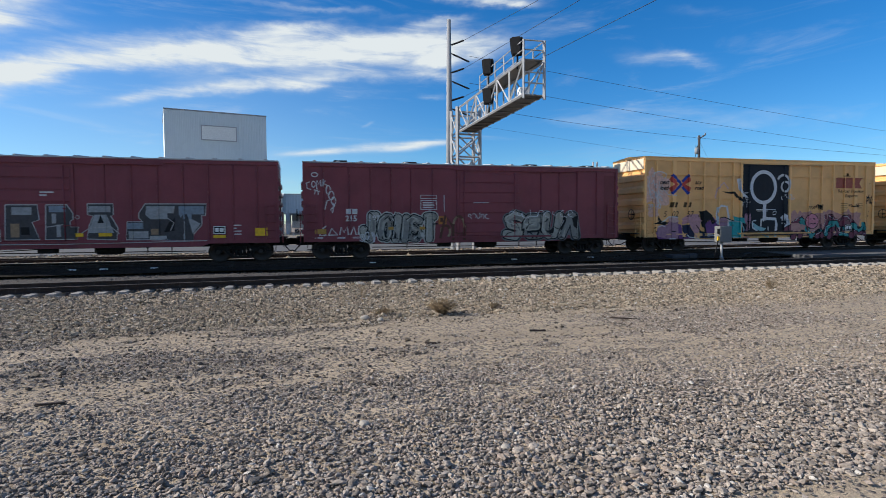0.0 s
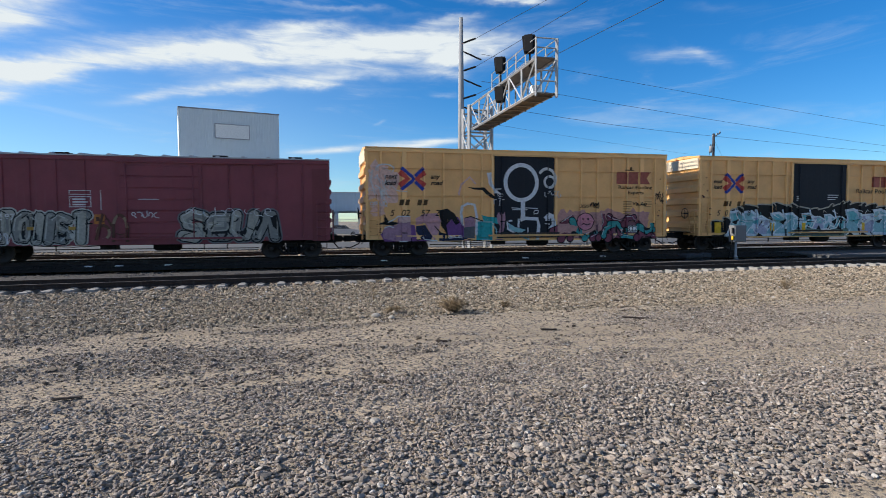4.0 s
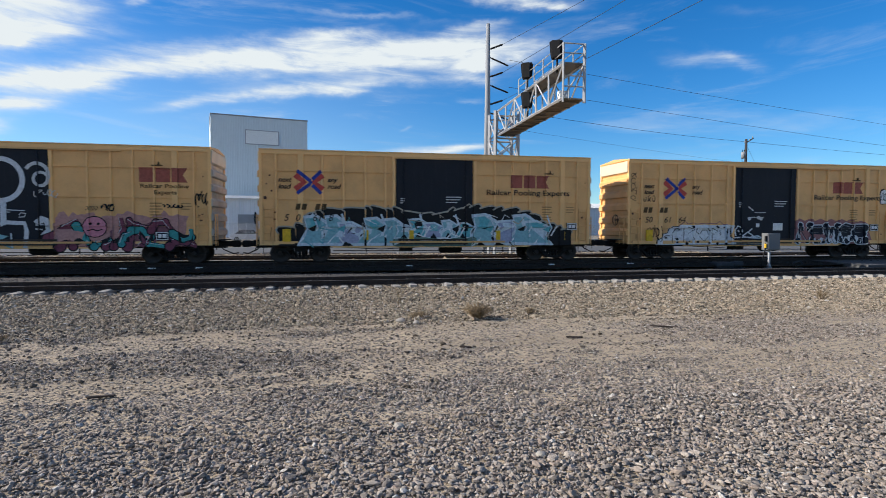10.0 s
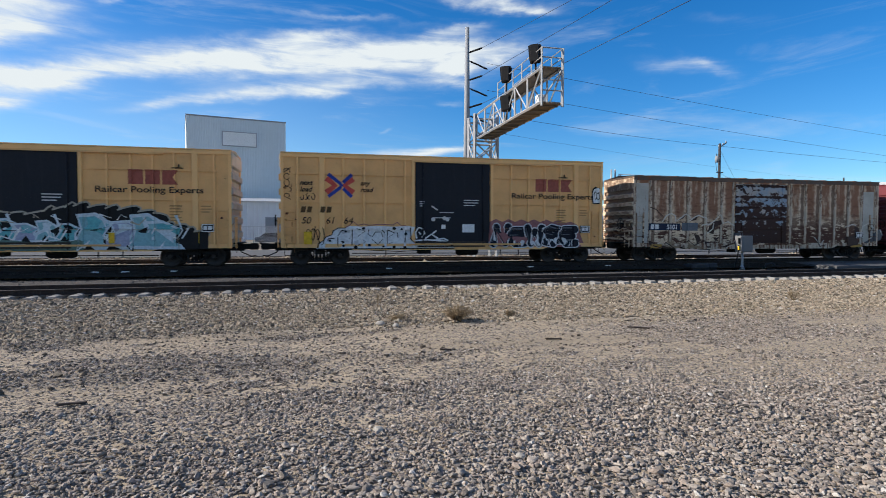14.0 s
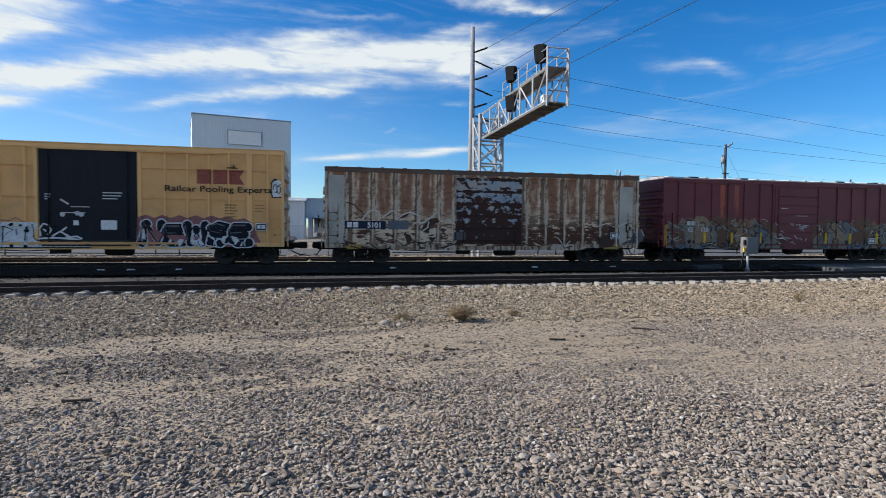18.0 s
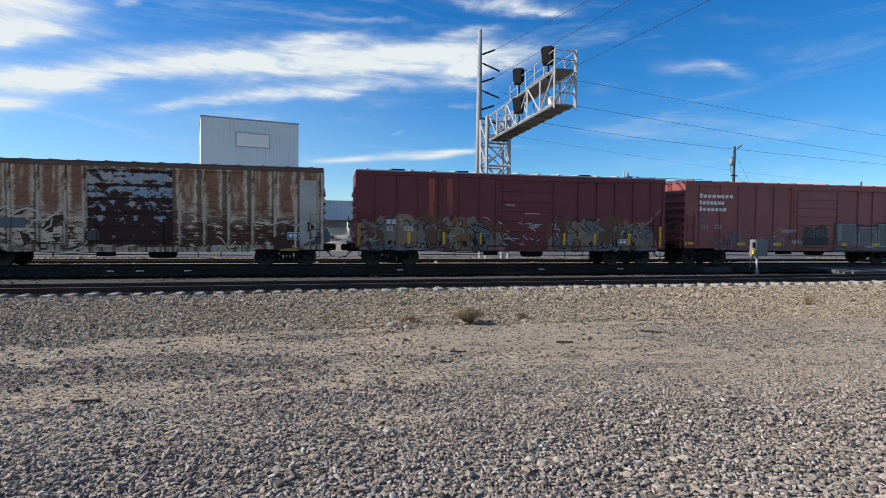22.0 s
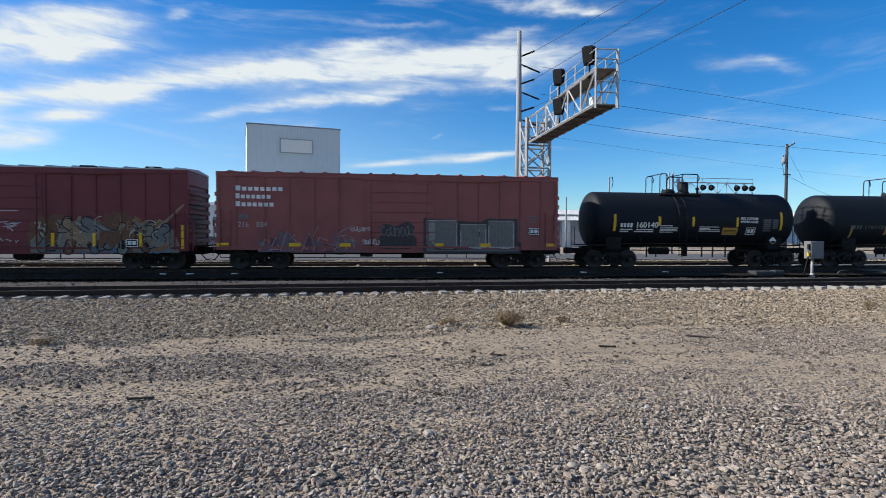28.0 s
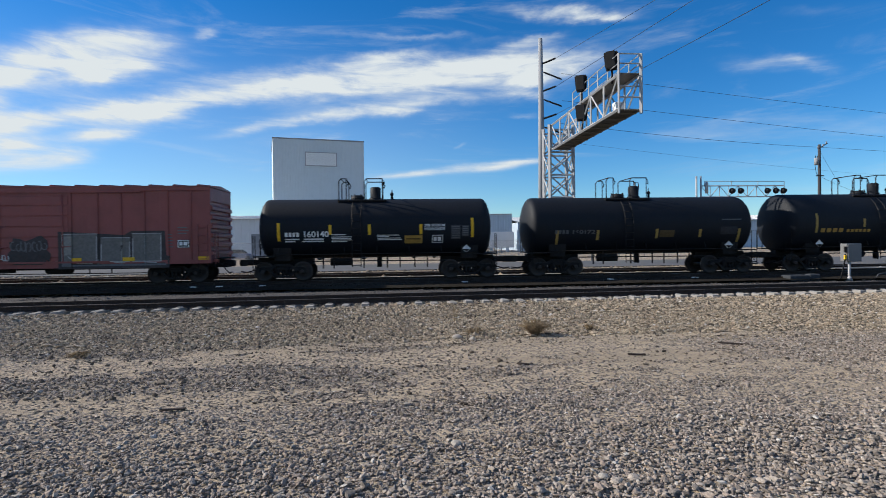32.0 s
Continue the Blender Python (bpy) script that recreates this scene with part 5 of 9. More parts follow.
def add_truck(car, x):
    t = new("truck", TRUCK)
    t.parent, t.location = car, (x, 0, 0)
    t["label"] = "cast steel bogie with side frames and springs"
    for dx in (-0.89, 0.89):
        w = new("wheelset", WHEELSET)
        w.parent, w.location = t, (dx, 0, WHEEL_R)
        spun.append((w, dx))


def add_coupler(car, x, s, reach):
    """Draft gear and coupler at the end x, pointing s along x."""
    bm = bmesh.new()
    box(bm, min(x - s * 0.6, x + s * 0.25), max(x - s * 0.6, x + s * 0.25), -0.19, 0.19, 0.68, 1.02)
    box(bm, min(x, x + s * reach), max(x, x + s * reach), -0.15, 0.15, 0.72, 0.98)
    k = x + s * reach
    slab(bm, [(k - s * 0.28, 0.70), (k + s * 0.05, 0.70), (k + s * 0.09, 0.84), (k + s * 0.05, 1.0), (k - s * 0.28, 1.0)], -0.19, 0.13)
    box(bm, min(x, x + s * 0.35), max(x, x + s * 0.35), -0.28, 0.28, 0.66, 0.74)
    part("coupler", bm, UNDER, car, "grimy knuckle coupler", soften=0.015)
    bm = bmesh.new()
    pts = [Vector((x + s * 0.1, -0.32, 0.82)), Vector((x + s * 0.25, -0.34, 0.60)), Vector((x + s * reach * 0.75, -0.30, 0.40)), Vector((x + s * reach, -0.2, 0.44))]
    pipe(bm, pts, 0.028)
    part("air_hose", bm, BLACK, car)
    bm = bmesh.new()     # uncoupling lever
    pipe(bm, [(x + s * 0.12, -1.4, 0.85), (x + s * 0.12, -0.5, 0.85), (x + s * reach * 0.6, -0.12, 0.9)], 0.016)
    pipe(bm, [(x + s * 0.12, -1.4, 0.85), (x + s * 0.2, -1.42, 0.62)], 0.016)
    part("uncoupling_lever", bm, UNDER, car)


def ladder(car, x0, x1, y, z0, z1, n, material):
    bm = bmesh.new()
    for x in (x0, x1):
        box(bm, x - 0.025, x + 0.025, y - 0.015, y + 0.06, z0, z1)
    for i in range(n):
        z = z0 + (z1 - z0) * (i + 0.5) / n
        rod(bm, (x0, y - 0.02, z), (x1, y - 0.02, z), 0.016, 6)
    return part("ladder", bm, material, car)


def boxcar(spec):
    L, E, S = spec["length"], spec["eave"], spec["sill"]
    m, roof_m = spec["paint"], spec["roof"]
    car = empty("boxcar", spec["label"], "boxcar", "cars of the freight train")
    d0, d1 = spec["door"]
    skin = HALF - 0.06
    rib_h = spec.get("rib_h", 0.05)
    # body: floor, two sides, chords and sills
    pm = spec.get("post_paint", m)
    for s in (-1, 1):
        bm = bmesh.new()
        y0, y1 = sorted((s * (skin - 0.08), s * skin))
        box(bm, 0.03, L - 0.03, y0, y1, S + 0.28, E - 0.02)
        part("side_wall", bm, m, car)
        bm = bmesh.new()
        y0, y1 = sorted((s * (skin - 0.04), s * (HALF + 0.0)))
        box(bm, 0.0, L, y0, y1, E - 0.16, E)
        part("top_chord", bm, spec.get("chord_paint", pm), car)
        bm = bmesh.new()
        y0, y1 = sorted((s * (skin - 0.06), s * (skin + 0.035)))
        q = spec.get("drop", 2.9)
        slab(bm, [(0.0, S + 0.12), (q, S + 0.12), (q + 0.35, S), (L - q - 0.35, S), (L - q, S + 0.12), (L, S + 0.12), (L, S + 0.30), (0.0, S + 0.30)], y0, y1)
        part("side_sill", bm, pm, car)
        for x in (0.0, L - 0.12):
            bm = bmesh.new()
            y0, y1 = sorted((s * (skin - 0.1), s * (skin + 0.045)))
            box(bm, x, x + 0.12, y0, y1, S + 0.12, E - 0.03)
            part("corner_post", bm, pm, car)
    bm = bmesh.new()
    box(bm, 0.1, L - 0.1, -skin + 0.1, skin - 0.1, S + 0.25, S + 0.35)
    part("floor_deck", bm, UNDER, car)
    # uprights and rails on both sides
    shapes = {}
    for a, b, lab in spec["ribs"]:
        wide = round(b - a, 3)
        if wide not in shapes:
            bm = bmesh.new()
            c = min(0.02, wide / 4)
            out = [(0, 0), (wide, 0), (wide - c, -rib_h), (c, -rib_h)]
            lo = [bm.verts.new((x, y, S + 0.29)) for x, y in out]
            hi = [bm.verts.new((x, y, E - 0.15)) for x, y in out]
            bm.faces.new(lo), bm.faces.new(hi[::-1])
            for i in range(4):
                bm.faces.new((lo[i], lo[(i + 1) % 4], hi[(i + 1) % 4], hi[i]))
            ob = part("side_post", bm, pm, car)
            shapes[wide] = ob
            ob.location = (a, -skin, 0)
        else:
            again(shapes[wide], car, a, -skin)
        o = again(shapes[wide], car, b, skin)
        o.rotation_euler = (0, 0, math.pi)
    for z0, z1 in spec.get("rails", []):
        for s in (-1, 1):
            for x0, x1 in ((0.55, d0 - 0.1), (d1 + 0.1, L - 0.55)):
                bm = bmesh.new()
                y0, y1 = sorted((s * skin, s * (skin + rib_h * 0.8)))
                box(bm, x0, x1, y0, y1, z0, z1)
                part("side_rail", bm, m, car)
    # roof: shallow gable with cross seams
    bm = bmesh.new()
    out = [(-HALF - 0.02, E), (HALF + 0.02, E), (HALF + 0.02, E + 0.05), (0, E + 0.17), (-HALF - 0.02, E + 0.05)]
    a = [bm.verts.new((0.0, y, z + 0.004)) for y, z in out]
    b = [bm.verts.new((L, y, z + 0.004)) for y, z in out]
    bm.faces.new(a[::-1]), bm.faces.new(b)
    for i in range(5):
        bm.faces.new((a[i], a[(i + 1) % 5], b[(i + 1) % 5], b[i]))
    part("roof", bm, roof_m, car, spec.get("roof_label", ""))
    n = int(L / 1.02)
    seam = None
    for i in range(n):
        x = L * (i + 0.5) / n
        if seam is None:
            bm = bmesh.new()
            slab(bm, [(-0.1, 0.0), (0.1, 0.0), (0.05, 0.055), (-0.05, 0.055)], 0, 0.01)
            for v in bm.verts:
                v.co.y = 0.12 - HALF if v.co.y < 0.005 else 0.0
                v.co.z = v.co.z * spec.get("seam", 0.7) + (E + 0.06 if v.co.y < -1 else E + 0.17)
            dup = bmesh.ops.duplicate(bm, geom=bm.verts[:] + bm.edges[:] + bm.faces[:])
            for v in dup["geom"]:
                if isinstance(v, bmesh.types.BMVert):
                    v.co.y = -v.co.y
            seam = part("roof_seam", bm, roof_m, car)
            seam.location.x = x
        else:
            again(seam, car, x)
    for x in spec.get("hatches", []):
        bm = bmesh.new()
        box(bm, x - 0.3, x + 0.3, -1.2, -0.6, E + 0.10, E + 0.165)
        part("roof_plate", bm, UNDER, car)
    # ends: pressed steel with deep horizontal corrugations
    for x, s in ((0.0, -1), (L, 1)):
        bm = bmesh.new()
        prof = [(0.0, S + 0.15)]
        k = spec.get("waves", 6)
        z0, z1 = S + 0.35, E - 0.75
        for i in range(k):
            h = (z1 - z0) / k
            b0 = z0 + h * i
            prof += [(0.0, b0 + 0.25 * h), (0.11, b0 + 0.32 * h), (0.11, b0 + 0.68 * h), (0.0, b0 + 0.88 * h)]
        prof += [(0.0, E - 0.68), (0.05, E - 0.62), (0.05, E - 0.04), (0.0, E)]
        rows = []
        for yy in (-skin, skin):
            rows.append([bm.verts.new((x + s * (u * 1.25 - 0.06), yy, z)) for u, z in prof])
        for i in range(len(prof) - 1):
            bm.faces.new((rows[0][i], rows[1][i], rows[1][i + 1], rows[0][i + 1]))
        inner = [[bm.verts.new((x - s * 0.08, yy, z)) for z in (S + 0.15, E)] for yy in (-skin, skin)]
        bm.faces.new((inner[0][0], inner[1][0], inner[1][1], inner[0][1]))
        for r, q in zip(rows, inner):
            bm.faces.new(r + q[::-1])
        bm.faces.new((rows[0][0], rows[1][0], inner[1][0], inner[0][0])), bm.faces.new((rows[0][-1], rows[1][-1], inner[1][1], inner[0][1]))
        part("end_wall", bm, spec.get("far_end", m) if s > 0 else m, car, "corrugated steel end wall")
        if spec.get("end_cap"):
            bm = bmesh.new()
            box(bm, min(x + s * 0.012, x + s * 0.05), max(x + s * 0.012, x + s * 0.05), -skin + 0.02, skin - 0.02, E - 0.6, E - 0.05)
            part("end_cap", bm, spec["end_cap"], car, "faded pale band above the corrugations", soften=0.01)
        bm = bmesh.new()
        y0 = -skin + 0.12
        for yy in (y0, y0 + 0.42):
            box(bm, min(x + s * 0.12, x + s * 0.16), max(x + s * 0.12, x + s * 0.16), yy - 0.02, yy + 0.02, S + 0.1, S + (1.5 if not spec.get("tall_ladder") else 3.6))
        for i in range(4 if not spec.get("tall_ladder") else 9):
            z = S + 0.3 + 0.38 * i
            rod(bm, (x + s * 0.15, y0, z), (x + s * 0.15, y0 + 0.42, z), 0.016, 6)
        part("end_ladder", bm, m, car)
        bm = bmesh.new()
        box(bm, min(x, x + s * 0.32), max(x, x + s * 0.32), -1.1, 1.1, S + 0.3, S + 0.35)
        part("end_platform", bm, UNDER, car, "grated steel step platform")
        if s < 0:
            bm = bmesh.new()
            lathe(bm, [(0.0, 0.27), (0.02, 0.29), (0.04, 0.27), (0.02, 0.25), (0.0, 0.27)], "x", 16, 0, (x - 0.3, -0.75, S + 1.35), False)
            for i in range(4):
                q = math.pi * i / 2
                rod(bm, (x - 0.28, -0.75, S + 1.35), (x - 0.28, -0.75 + 0.27 * math.cos(q), S + 1.35 + 0.27 * math.sin(q)), 0.012, 5)
            rod(bm, (x - 0.3, -0.75, S + 1.35), (x - 0.05, -0.75, S + 1.35), 0.03)
            part("brake_wheel", bm, UNDER, car)
        add_coupler(car, x, s, spec.get("reach", 0.9))
    # doors on both sides
    dm = spec.get("door_paint", m)
    for s in (-1, 1):
        bm = bmesh.new()
        y0, y1 = sorted((s * (skin - 0.02), s * (skin + 0.05)))
        box(bm, d0, d1, y0, y1, S + 0.32, E - 0.2)
        door = part("door", bm, dm, car, spec.get("door_label", ""), soften=0.008)
        zz = [S + 0.45 + (E - S - 0.8) * i / spec.get("panels", 6) for i in range(spec.get("panels", 6) + 1)]
        y0, y1 = sorted((s * (skin + 0.05), s * (skin + 0.085)))
        for za, zb in zip(zz, zz[1:]):
            if spec.get("door_style", "plain") == "plain":
                if za < S + 0.5 or zb > E - 0.5:
                    continue
                bm = bmesh.new()
                ya, yb = sorted((s * (skin + 0.04), s * (skin + 0.0515)))
                box(bm, d0 + 0.02, d1 - 0.02, ya, yb, za - 0.012, za + 0.012)
                part("door_seam", bm, dm, door)
                continue
            bm = bmesh.new()
            box(bm, d0 + 0.12, d1 - 0.12, y0, y1, za + 0.03, zb - 0.04)
            part("door_panel", bm, dm, door, soften=0.012)
        bm = bmesh.new()
        y0, y1 = sorted((s * (skin + 0.03), s * (skin + 0.12)))
        box(bm, d0 - 0.1, min(L - 0.5, d1 + (d1 - d0) * 0.9), y0, y1, E - 0.24, E - 0.17)
        part("upper_track", bm, m, car)
        bm = bmesh.new()
        box(bm, d0 - 0.3, min(L - 0.5, d1 + 1.6), y0, y1, S + 0.22, S + 0.30)
        part("lower_track", bm, spec.get("track_paint", m), car)
        if s < 0:
            for x in spec.get("bars", (d0 + 0.35, d1 - 0.35)):
                bm = bmesh.new()
                rod(bm, (x, -skin - 0.1, S + 0.3), (x, -skin - 0.1, E - 0.3), 0.025, 8)
                for z in (S + 0.9, S + 1.6, E - 1.0):
                    box(bm, x - 0.06, x + 0.06, -skin - 0.11, -skin - 0.05, z, z + 0.06)
                rod(bm, (x, -skin - 0.12, S + 0.95), (x + 0.35, -skin - 0.13, S + 0.95), 0.018, 6)
                part("locking_bar", bm, dm, door)
    # ladders on the camera's side, stirrup steps
    for x in (0.16, L - 0.58):
        ladder(car, x, x + 0.42, -skin - 0.06, S + 0.15, S + spec.get("ladder_top", 1.9), 5, m)
        bm = bmesh.new()
        pipe(bm, [(x, -skin, S + 0.15), (x, -skin, S - 0.22), (x + 0.42, -skin, S - 0.22), (x + 0.42, -skin, S + 0.15)], 0.018)
        part("stirrup_step", bm, UNDER, car)
    # underframe
    bm = bmesh.new()
    box(bm, -0.05, L + 0.05, -0.2, 0.2, 0.66, S + 0.3)
    for x in (3.6, 6.2, 9.4, 12.2):
        box(bm, x - 0.06, x + 0.06, -1.35, 1.35, S + 0.02, S + 0.26)
    part("centre_sill", bm, UNDER, car)
    bm = bmesh.new()
    lathe(bm, [(-0.55, 0.0), (-0.55, 0.16), (-0.45, 0.22), (0.45, 0.22), (0.55, 0.16), (0.55, 0.0)], "x", 14, 0, (L * 0.56, -0.75, S - 0.08))
    part("air_reservoir", bm, UNDER, car)
    bm = bmesh.new()
    pipe(bm, [(3.2, -0.6, 0.52), (L - 3.2, -0.6, 0.48)], 0.02)
    pipe(bm, [(3.0, -1.2, S + 0.04), (5.4, -1.25, S - 0.08), (7.6, -1.2, S + 0.02)], 0.018)
    box(bm, L * 0.42 - 0.3, L * 0.42 + 0.3, -1.2, -0.7, S - 0.2, S + 0.2)
    for x in (L * 0.3, L * 0.66, L * 0.72):
        box(bm, x - 0.02, x + 0.02, -1.3, -1.26, S - 0.25, S + 0.1)
    part("brake_rigging", bm, UNDER, car)
    for x in (1.72, L - 1.72):
        add_truck(car, x)
    return car


# ---- the side's lettering, plates and sprayed pieces follow the posts ----
def drape(name, parent, spec, shapes, mats, label):
    """Lays flat coloured shapes on a car's side. shapes: (outline of x, z; material; layer)."""
    bm = bmesh.new()
    for n, (out, mat, layer) in enumerate(shapes):
        off = 0.004 + 0.004 * layer + min(0.0002, 0.03 / len(shapes)) * n
        f = bm.faces.new([bm.verts.new((x, -off, z)) for x, z in out])
        f.material_index = mat
    skin, rib_h = HALF - 0.06, spec.get("rib_h", 0.05)
    d0, d1 = spec["door"]
    raised = [(a, b, rib_h) for a, b, _ in spec["ribs"]] + [(d0, d1, spec.get("door_h", 0.052))]
    rails = [(a, b, rib_h * 0.8) for a, b in spec.get("rails", [])]
    xs = [v.co.x for v in bm.verts]
    zs = [v.co.z for v in bm.verts]
    for axis, group, lo, hi in ((0, raised, min(xs), max(xs)), (2, rails, min(zs), max(zs))):
        for a, b, h in group:
            for e in (a - 0.003, a + 0.003, b - 0.003, b + 0.003):
                if lo < e < hi:
                    co, no = [0, 0, 0], [0, 0, 0]
                    co[axis], no[axis] = e, 1
                    bmesh.ops.bisect_plane(bm, geom=bm.verts[:] + bm.edges[:] + bm.faces[:], dist=1e-5, plane_co=co, plane_no=no)
    sill = spec["sill"]
    for v in bm.verts:
        h = 0.0
        for a, b, k in raised:
            if a - 0.0015 < v.co.x < b + 0.0015:
                h = max(h, k)
        if not d0 - 0.1 < v.co.x < d1 + 0.1:
            for a, b, k in rails:
                if a - 0.0015 < v.co.z < b + 0.0015:
                    h = max(h, k)
        if v.co.z < sill + 0.30:
            h = max(h, 0.036)
        v.co.y -= skin + h
    me = bpy.data.meshes.new(name)
    bm.to_mesh(me), bm.free()
    for m in mats:
        me.materials.append(m)
    ob = new(name, me)
    ob.parent = parent
    ob["label"] = label
    return ob


def stroke(pts, w, closed=False, taper=1.0):
    """Quads along a broad brush line of (x, z) points."""
    p = [Vector(q) for q in pts]
    if closed:
        p = p + [p[0], p[1]]
    sides = []
    for i, c in enumerate(p):
        a, b = p[max(0, i - 1)], p[min(len(p) - 1, i + 1)]
        d = (b - a)
        d = d.normalized() if d.length > 1e-6 else Vector((1, 0))
        k = w / 2 * (1 + (taper - 1) * i / max(1, len(p) - 1))
        nrm = Vector((-d.y, d.x)) * k
        sides.append((c + nrm, c - nrm))
    if closed:
        sides = sides[1:]
    return [[tuple(q) for q in (a[0], a[1], b[1], b[0])] for a, b in zip(sides, sides[1:])]


def arc(cx, cz, rx, rz, a0, a1, n=10):
    return [(cx + rx * math.cos(radians(a0 + (a1 - a0) * i / n)), cz + rz * math.sin(radians(a0 + (a1 - a0) * i / n))) for i in range(n + 1)]


def blob(x0, x1, z0, z1, rng, rough=0.12, n=36):
    """An uneven, softly lobed outline that fills a box."""
    w, h = x1 - x0, z1 - z0
    k = (w + h) * 2
    out = []
    r = min(w, h) * 0.35
    phase = [rng.uniform(0, 6.283) for _ in range(4)]
    for i in range(n):
        d = k * i / n
        if d < w:
            x, z = x0 + d, z0
        elif d < w + h:
            x, z = x1, z0 + d - w
        elif d < 2 * w + h:
            x, z = x1 - (d - w - h), z1
        else:
            x, z = x0, z1 - (d - 2 * w - h)
        cx, cz = min(max(x, x0 + r), x1 - r), min(max(z, z0 + r), z1 - r)
        v = Vector((x - cx, z - cz))
        v = v.normalized() * r if v.length > 1e-6 else v
        e = sum(math.sin(d * f + q) for f, q in zip((2.3, 5.1, 9.7, 17.0), phase)) * 0.25 + rng.uniform(-0.5, 0.5)
        out.append((cx + v.x * (1 + rough * e * 1.6), max(z0, cz + v.y * (1 + rough * e * 2.2))))
    return out


def sprayed(x0, x1, z0, z1, n, fills, edge, light, seed, width=0.3, halo=None, fat=1.0, slant=0.1, rim=1.42, kinds=("arch", "zig", "loop", "hook", "wedge", "fork")):
    """A wild piece: interlocking strokes with an outline, fills and glints, as abstract shapes."""
    rng = random.Random(seed)
    shapes = []
    if halo is not None:
        shapes.append((blob(x0 - 0.15, x1 + 0.15, z0, z1 + 0.15, rng, 0.07, 60), halo, 0))
    cell = (x1 - x0) / n
    H = z1 - z0
    lines = []
    for i in range(n):
        cx = x0 + cell * (i + 0.5)
        a, b = cx - cell * 0.42, cx + cell * 0.42
        lo, hi = z0 + 0.12 * H * rng.random(), z1 - 0.12 * H * rng.random()
        md = (lo + hi) / 2
        kind = rng.choice(kinds)
        w = cell * width * (0.9 + 0.4 * rng.random())
        if kind == "arch":
            q = [[(a, lo), (a, md)] + arc(cx, md, cell * 0.42, hi - md - w / 2, 180, 0) + [(b, md), (b, lo)]]
        elif kind == "bow":
            q = [[(a, lo), (a, hi)], [(a, hi - w / 2), (cx, hi - w / 2)] + arc(cx, (hi + md) / 2, cell * 0.38, (hi - md) / 2, 90, -90) + [(a, md)], [(a, md), (b, lo)]]
        elif kind == "zig":
            q = [[(a, hi - w / 2), (b, hi - w / 2), (a + 0.1 * cell, md), (b, md - 0.1 * H), (b - 0.1 * cell, lo + w / 2), (a, lo + w / 2)]]
        elif kind == "bars":
            q = [[(a, lo), (a + 0.05, hi)], [(a, hi - w / 2), (b, hi - w / 2)], [(a, md), (b - 0.1 * cell, md)], [(a, lo + w / 2), (b, lo + w / 2)]]
        elif kind == "wedge":
            q = [[(a, hi), (cx, lo + w / 2), (b, hi - 0.2 * H), (b + 0.15 * cell, lo)], [(cx - 0.2 * cell, md), (b, md + 0.15 * H)]]
        elif kind == "fork":
            q = [[(a, lo), (cx, hi - w / 2), (b + 0.1 * cell, md)], arc(cx, lo + 0.25 * H, cell * 0.35, 0.22 * H, 200, -60, 9)]
        elif kind == "loop":
            q = [arc(cx, md, cell * 0.38, (hi - lo) / 2 - w / 2, 20, 380, 16)]
        else:
            q = [arc(cx, md, cell * 0.4, (hi - lo) / 2 - w / 2, 60, 320, 14) + [(b + 0.2 * cell, md + 0.1 * H)]]
        for s in q:
            lines.append(([(x + slant * (z - z0), z) for x, z in s], w * fat))
    for s, w in lines:
        for f in stroke(s, w * rim):
            shapes.append((f, edge, 1))
    for k, (s, w) in enumerate(lines):
        for j, f in enumerate(stroke(s, w)):
            shapes.append((f, fills[(k + j // 3) % len(fills)], 2))
    for s, w in lines:
        if light is not None:
            t = [(x - w * 0.22, z + w * 0.2) for x, z in s]
            for f in stroke(t[: max(2, len(t) * 2 // 3)], w * 0.13):
                shapes.append((f, light, 3))
    for i in range(n * 2):     # swashes that tie the shapes together
        cx, cz, a0 = rng.uniform(x0 + 0.2, x1 - 0.2), rng.uniform(z0 + 0.2 * H, z1 - 0.1 * H), rng.uniform(0, 360)
        for f in stroke(arc(cx, cz, cell * rng.uniform(0.25, 0.6), H * rng.uniform(0.12, 0.3), a0, a0 + rng.uniform(60, 170), 7), cell * 0.06, taper=0.3):
            shapes.append((f, edge if i % 3 else (light if light is not None else edge), 3))
    for i in range(n * 2):
        cx, cz, r = rng.uniform(x0, x1), rng.uniform(z0, z1), rng.uniform(0.03, 0.08)
        if light is not None:
            shapes.append((arc(cx, cz, r, r, 0, 330, 7), rng.choice(fills + [light]), 3))
    return [([(x, max(z, z0 - 0.02)) for x, z in f], m, l) for f, m, l in shapes]


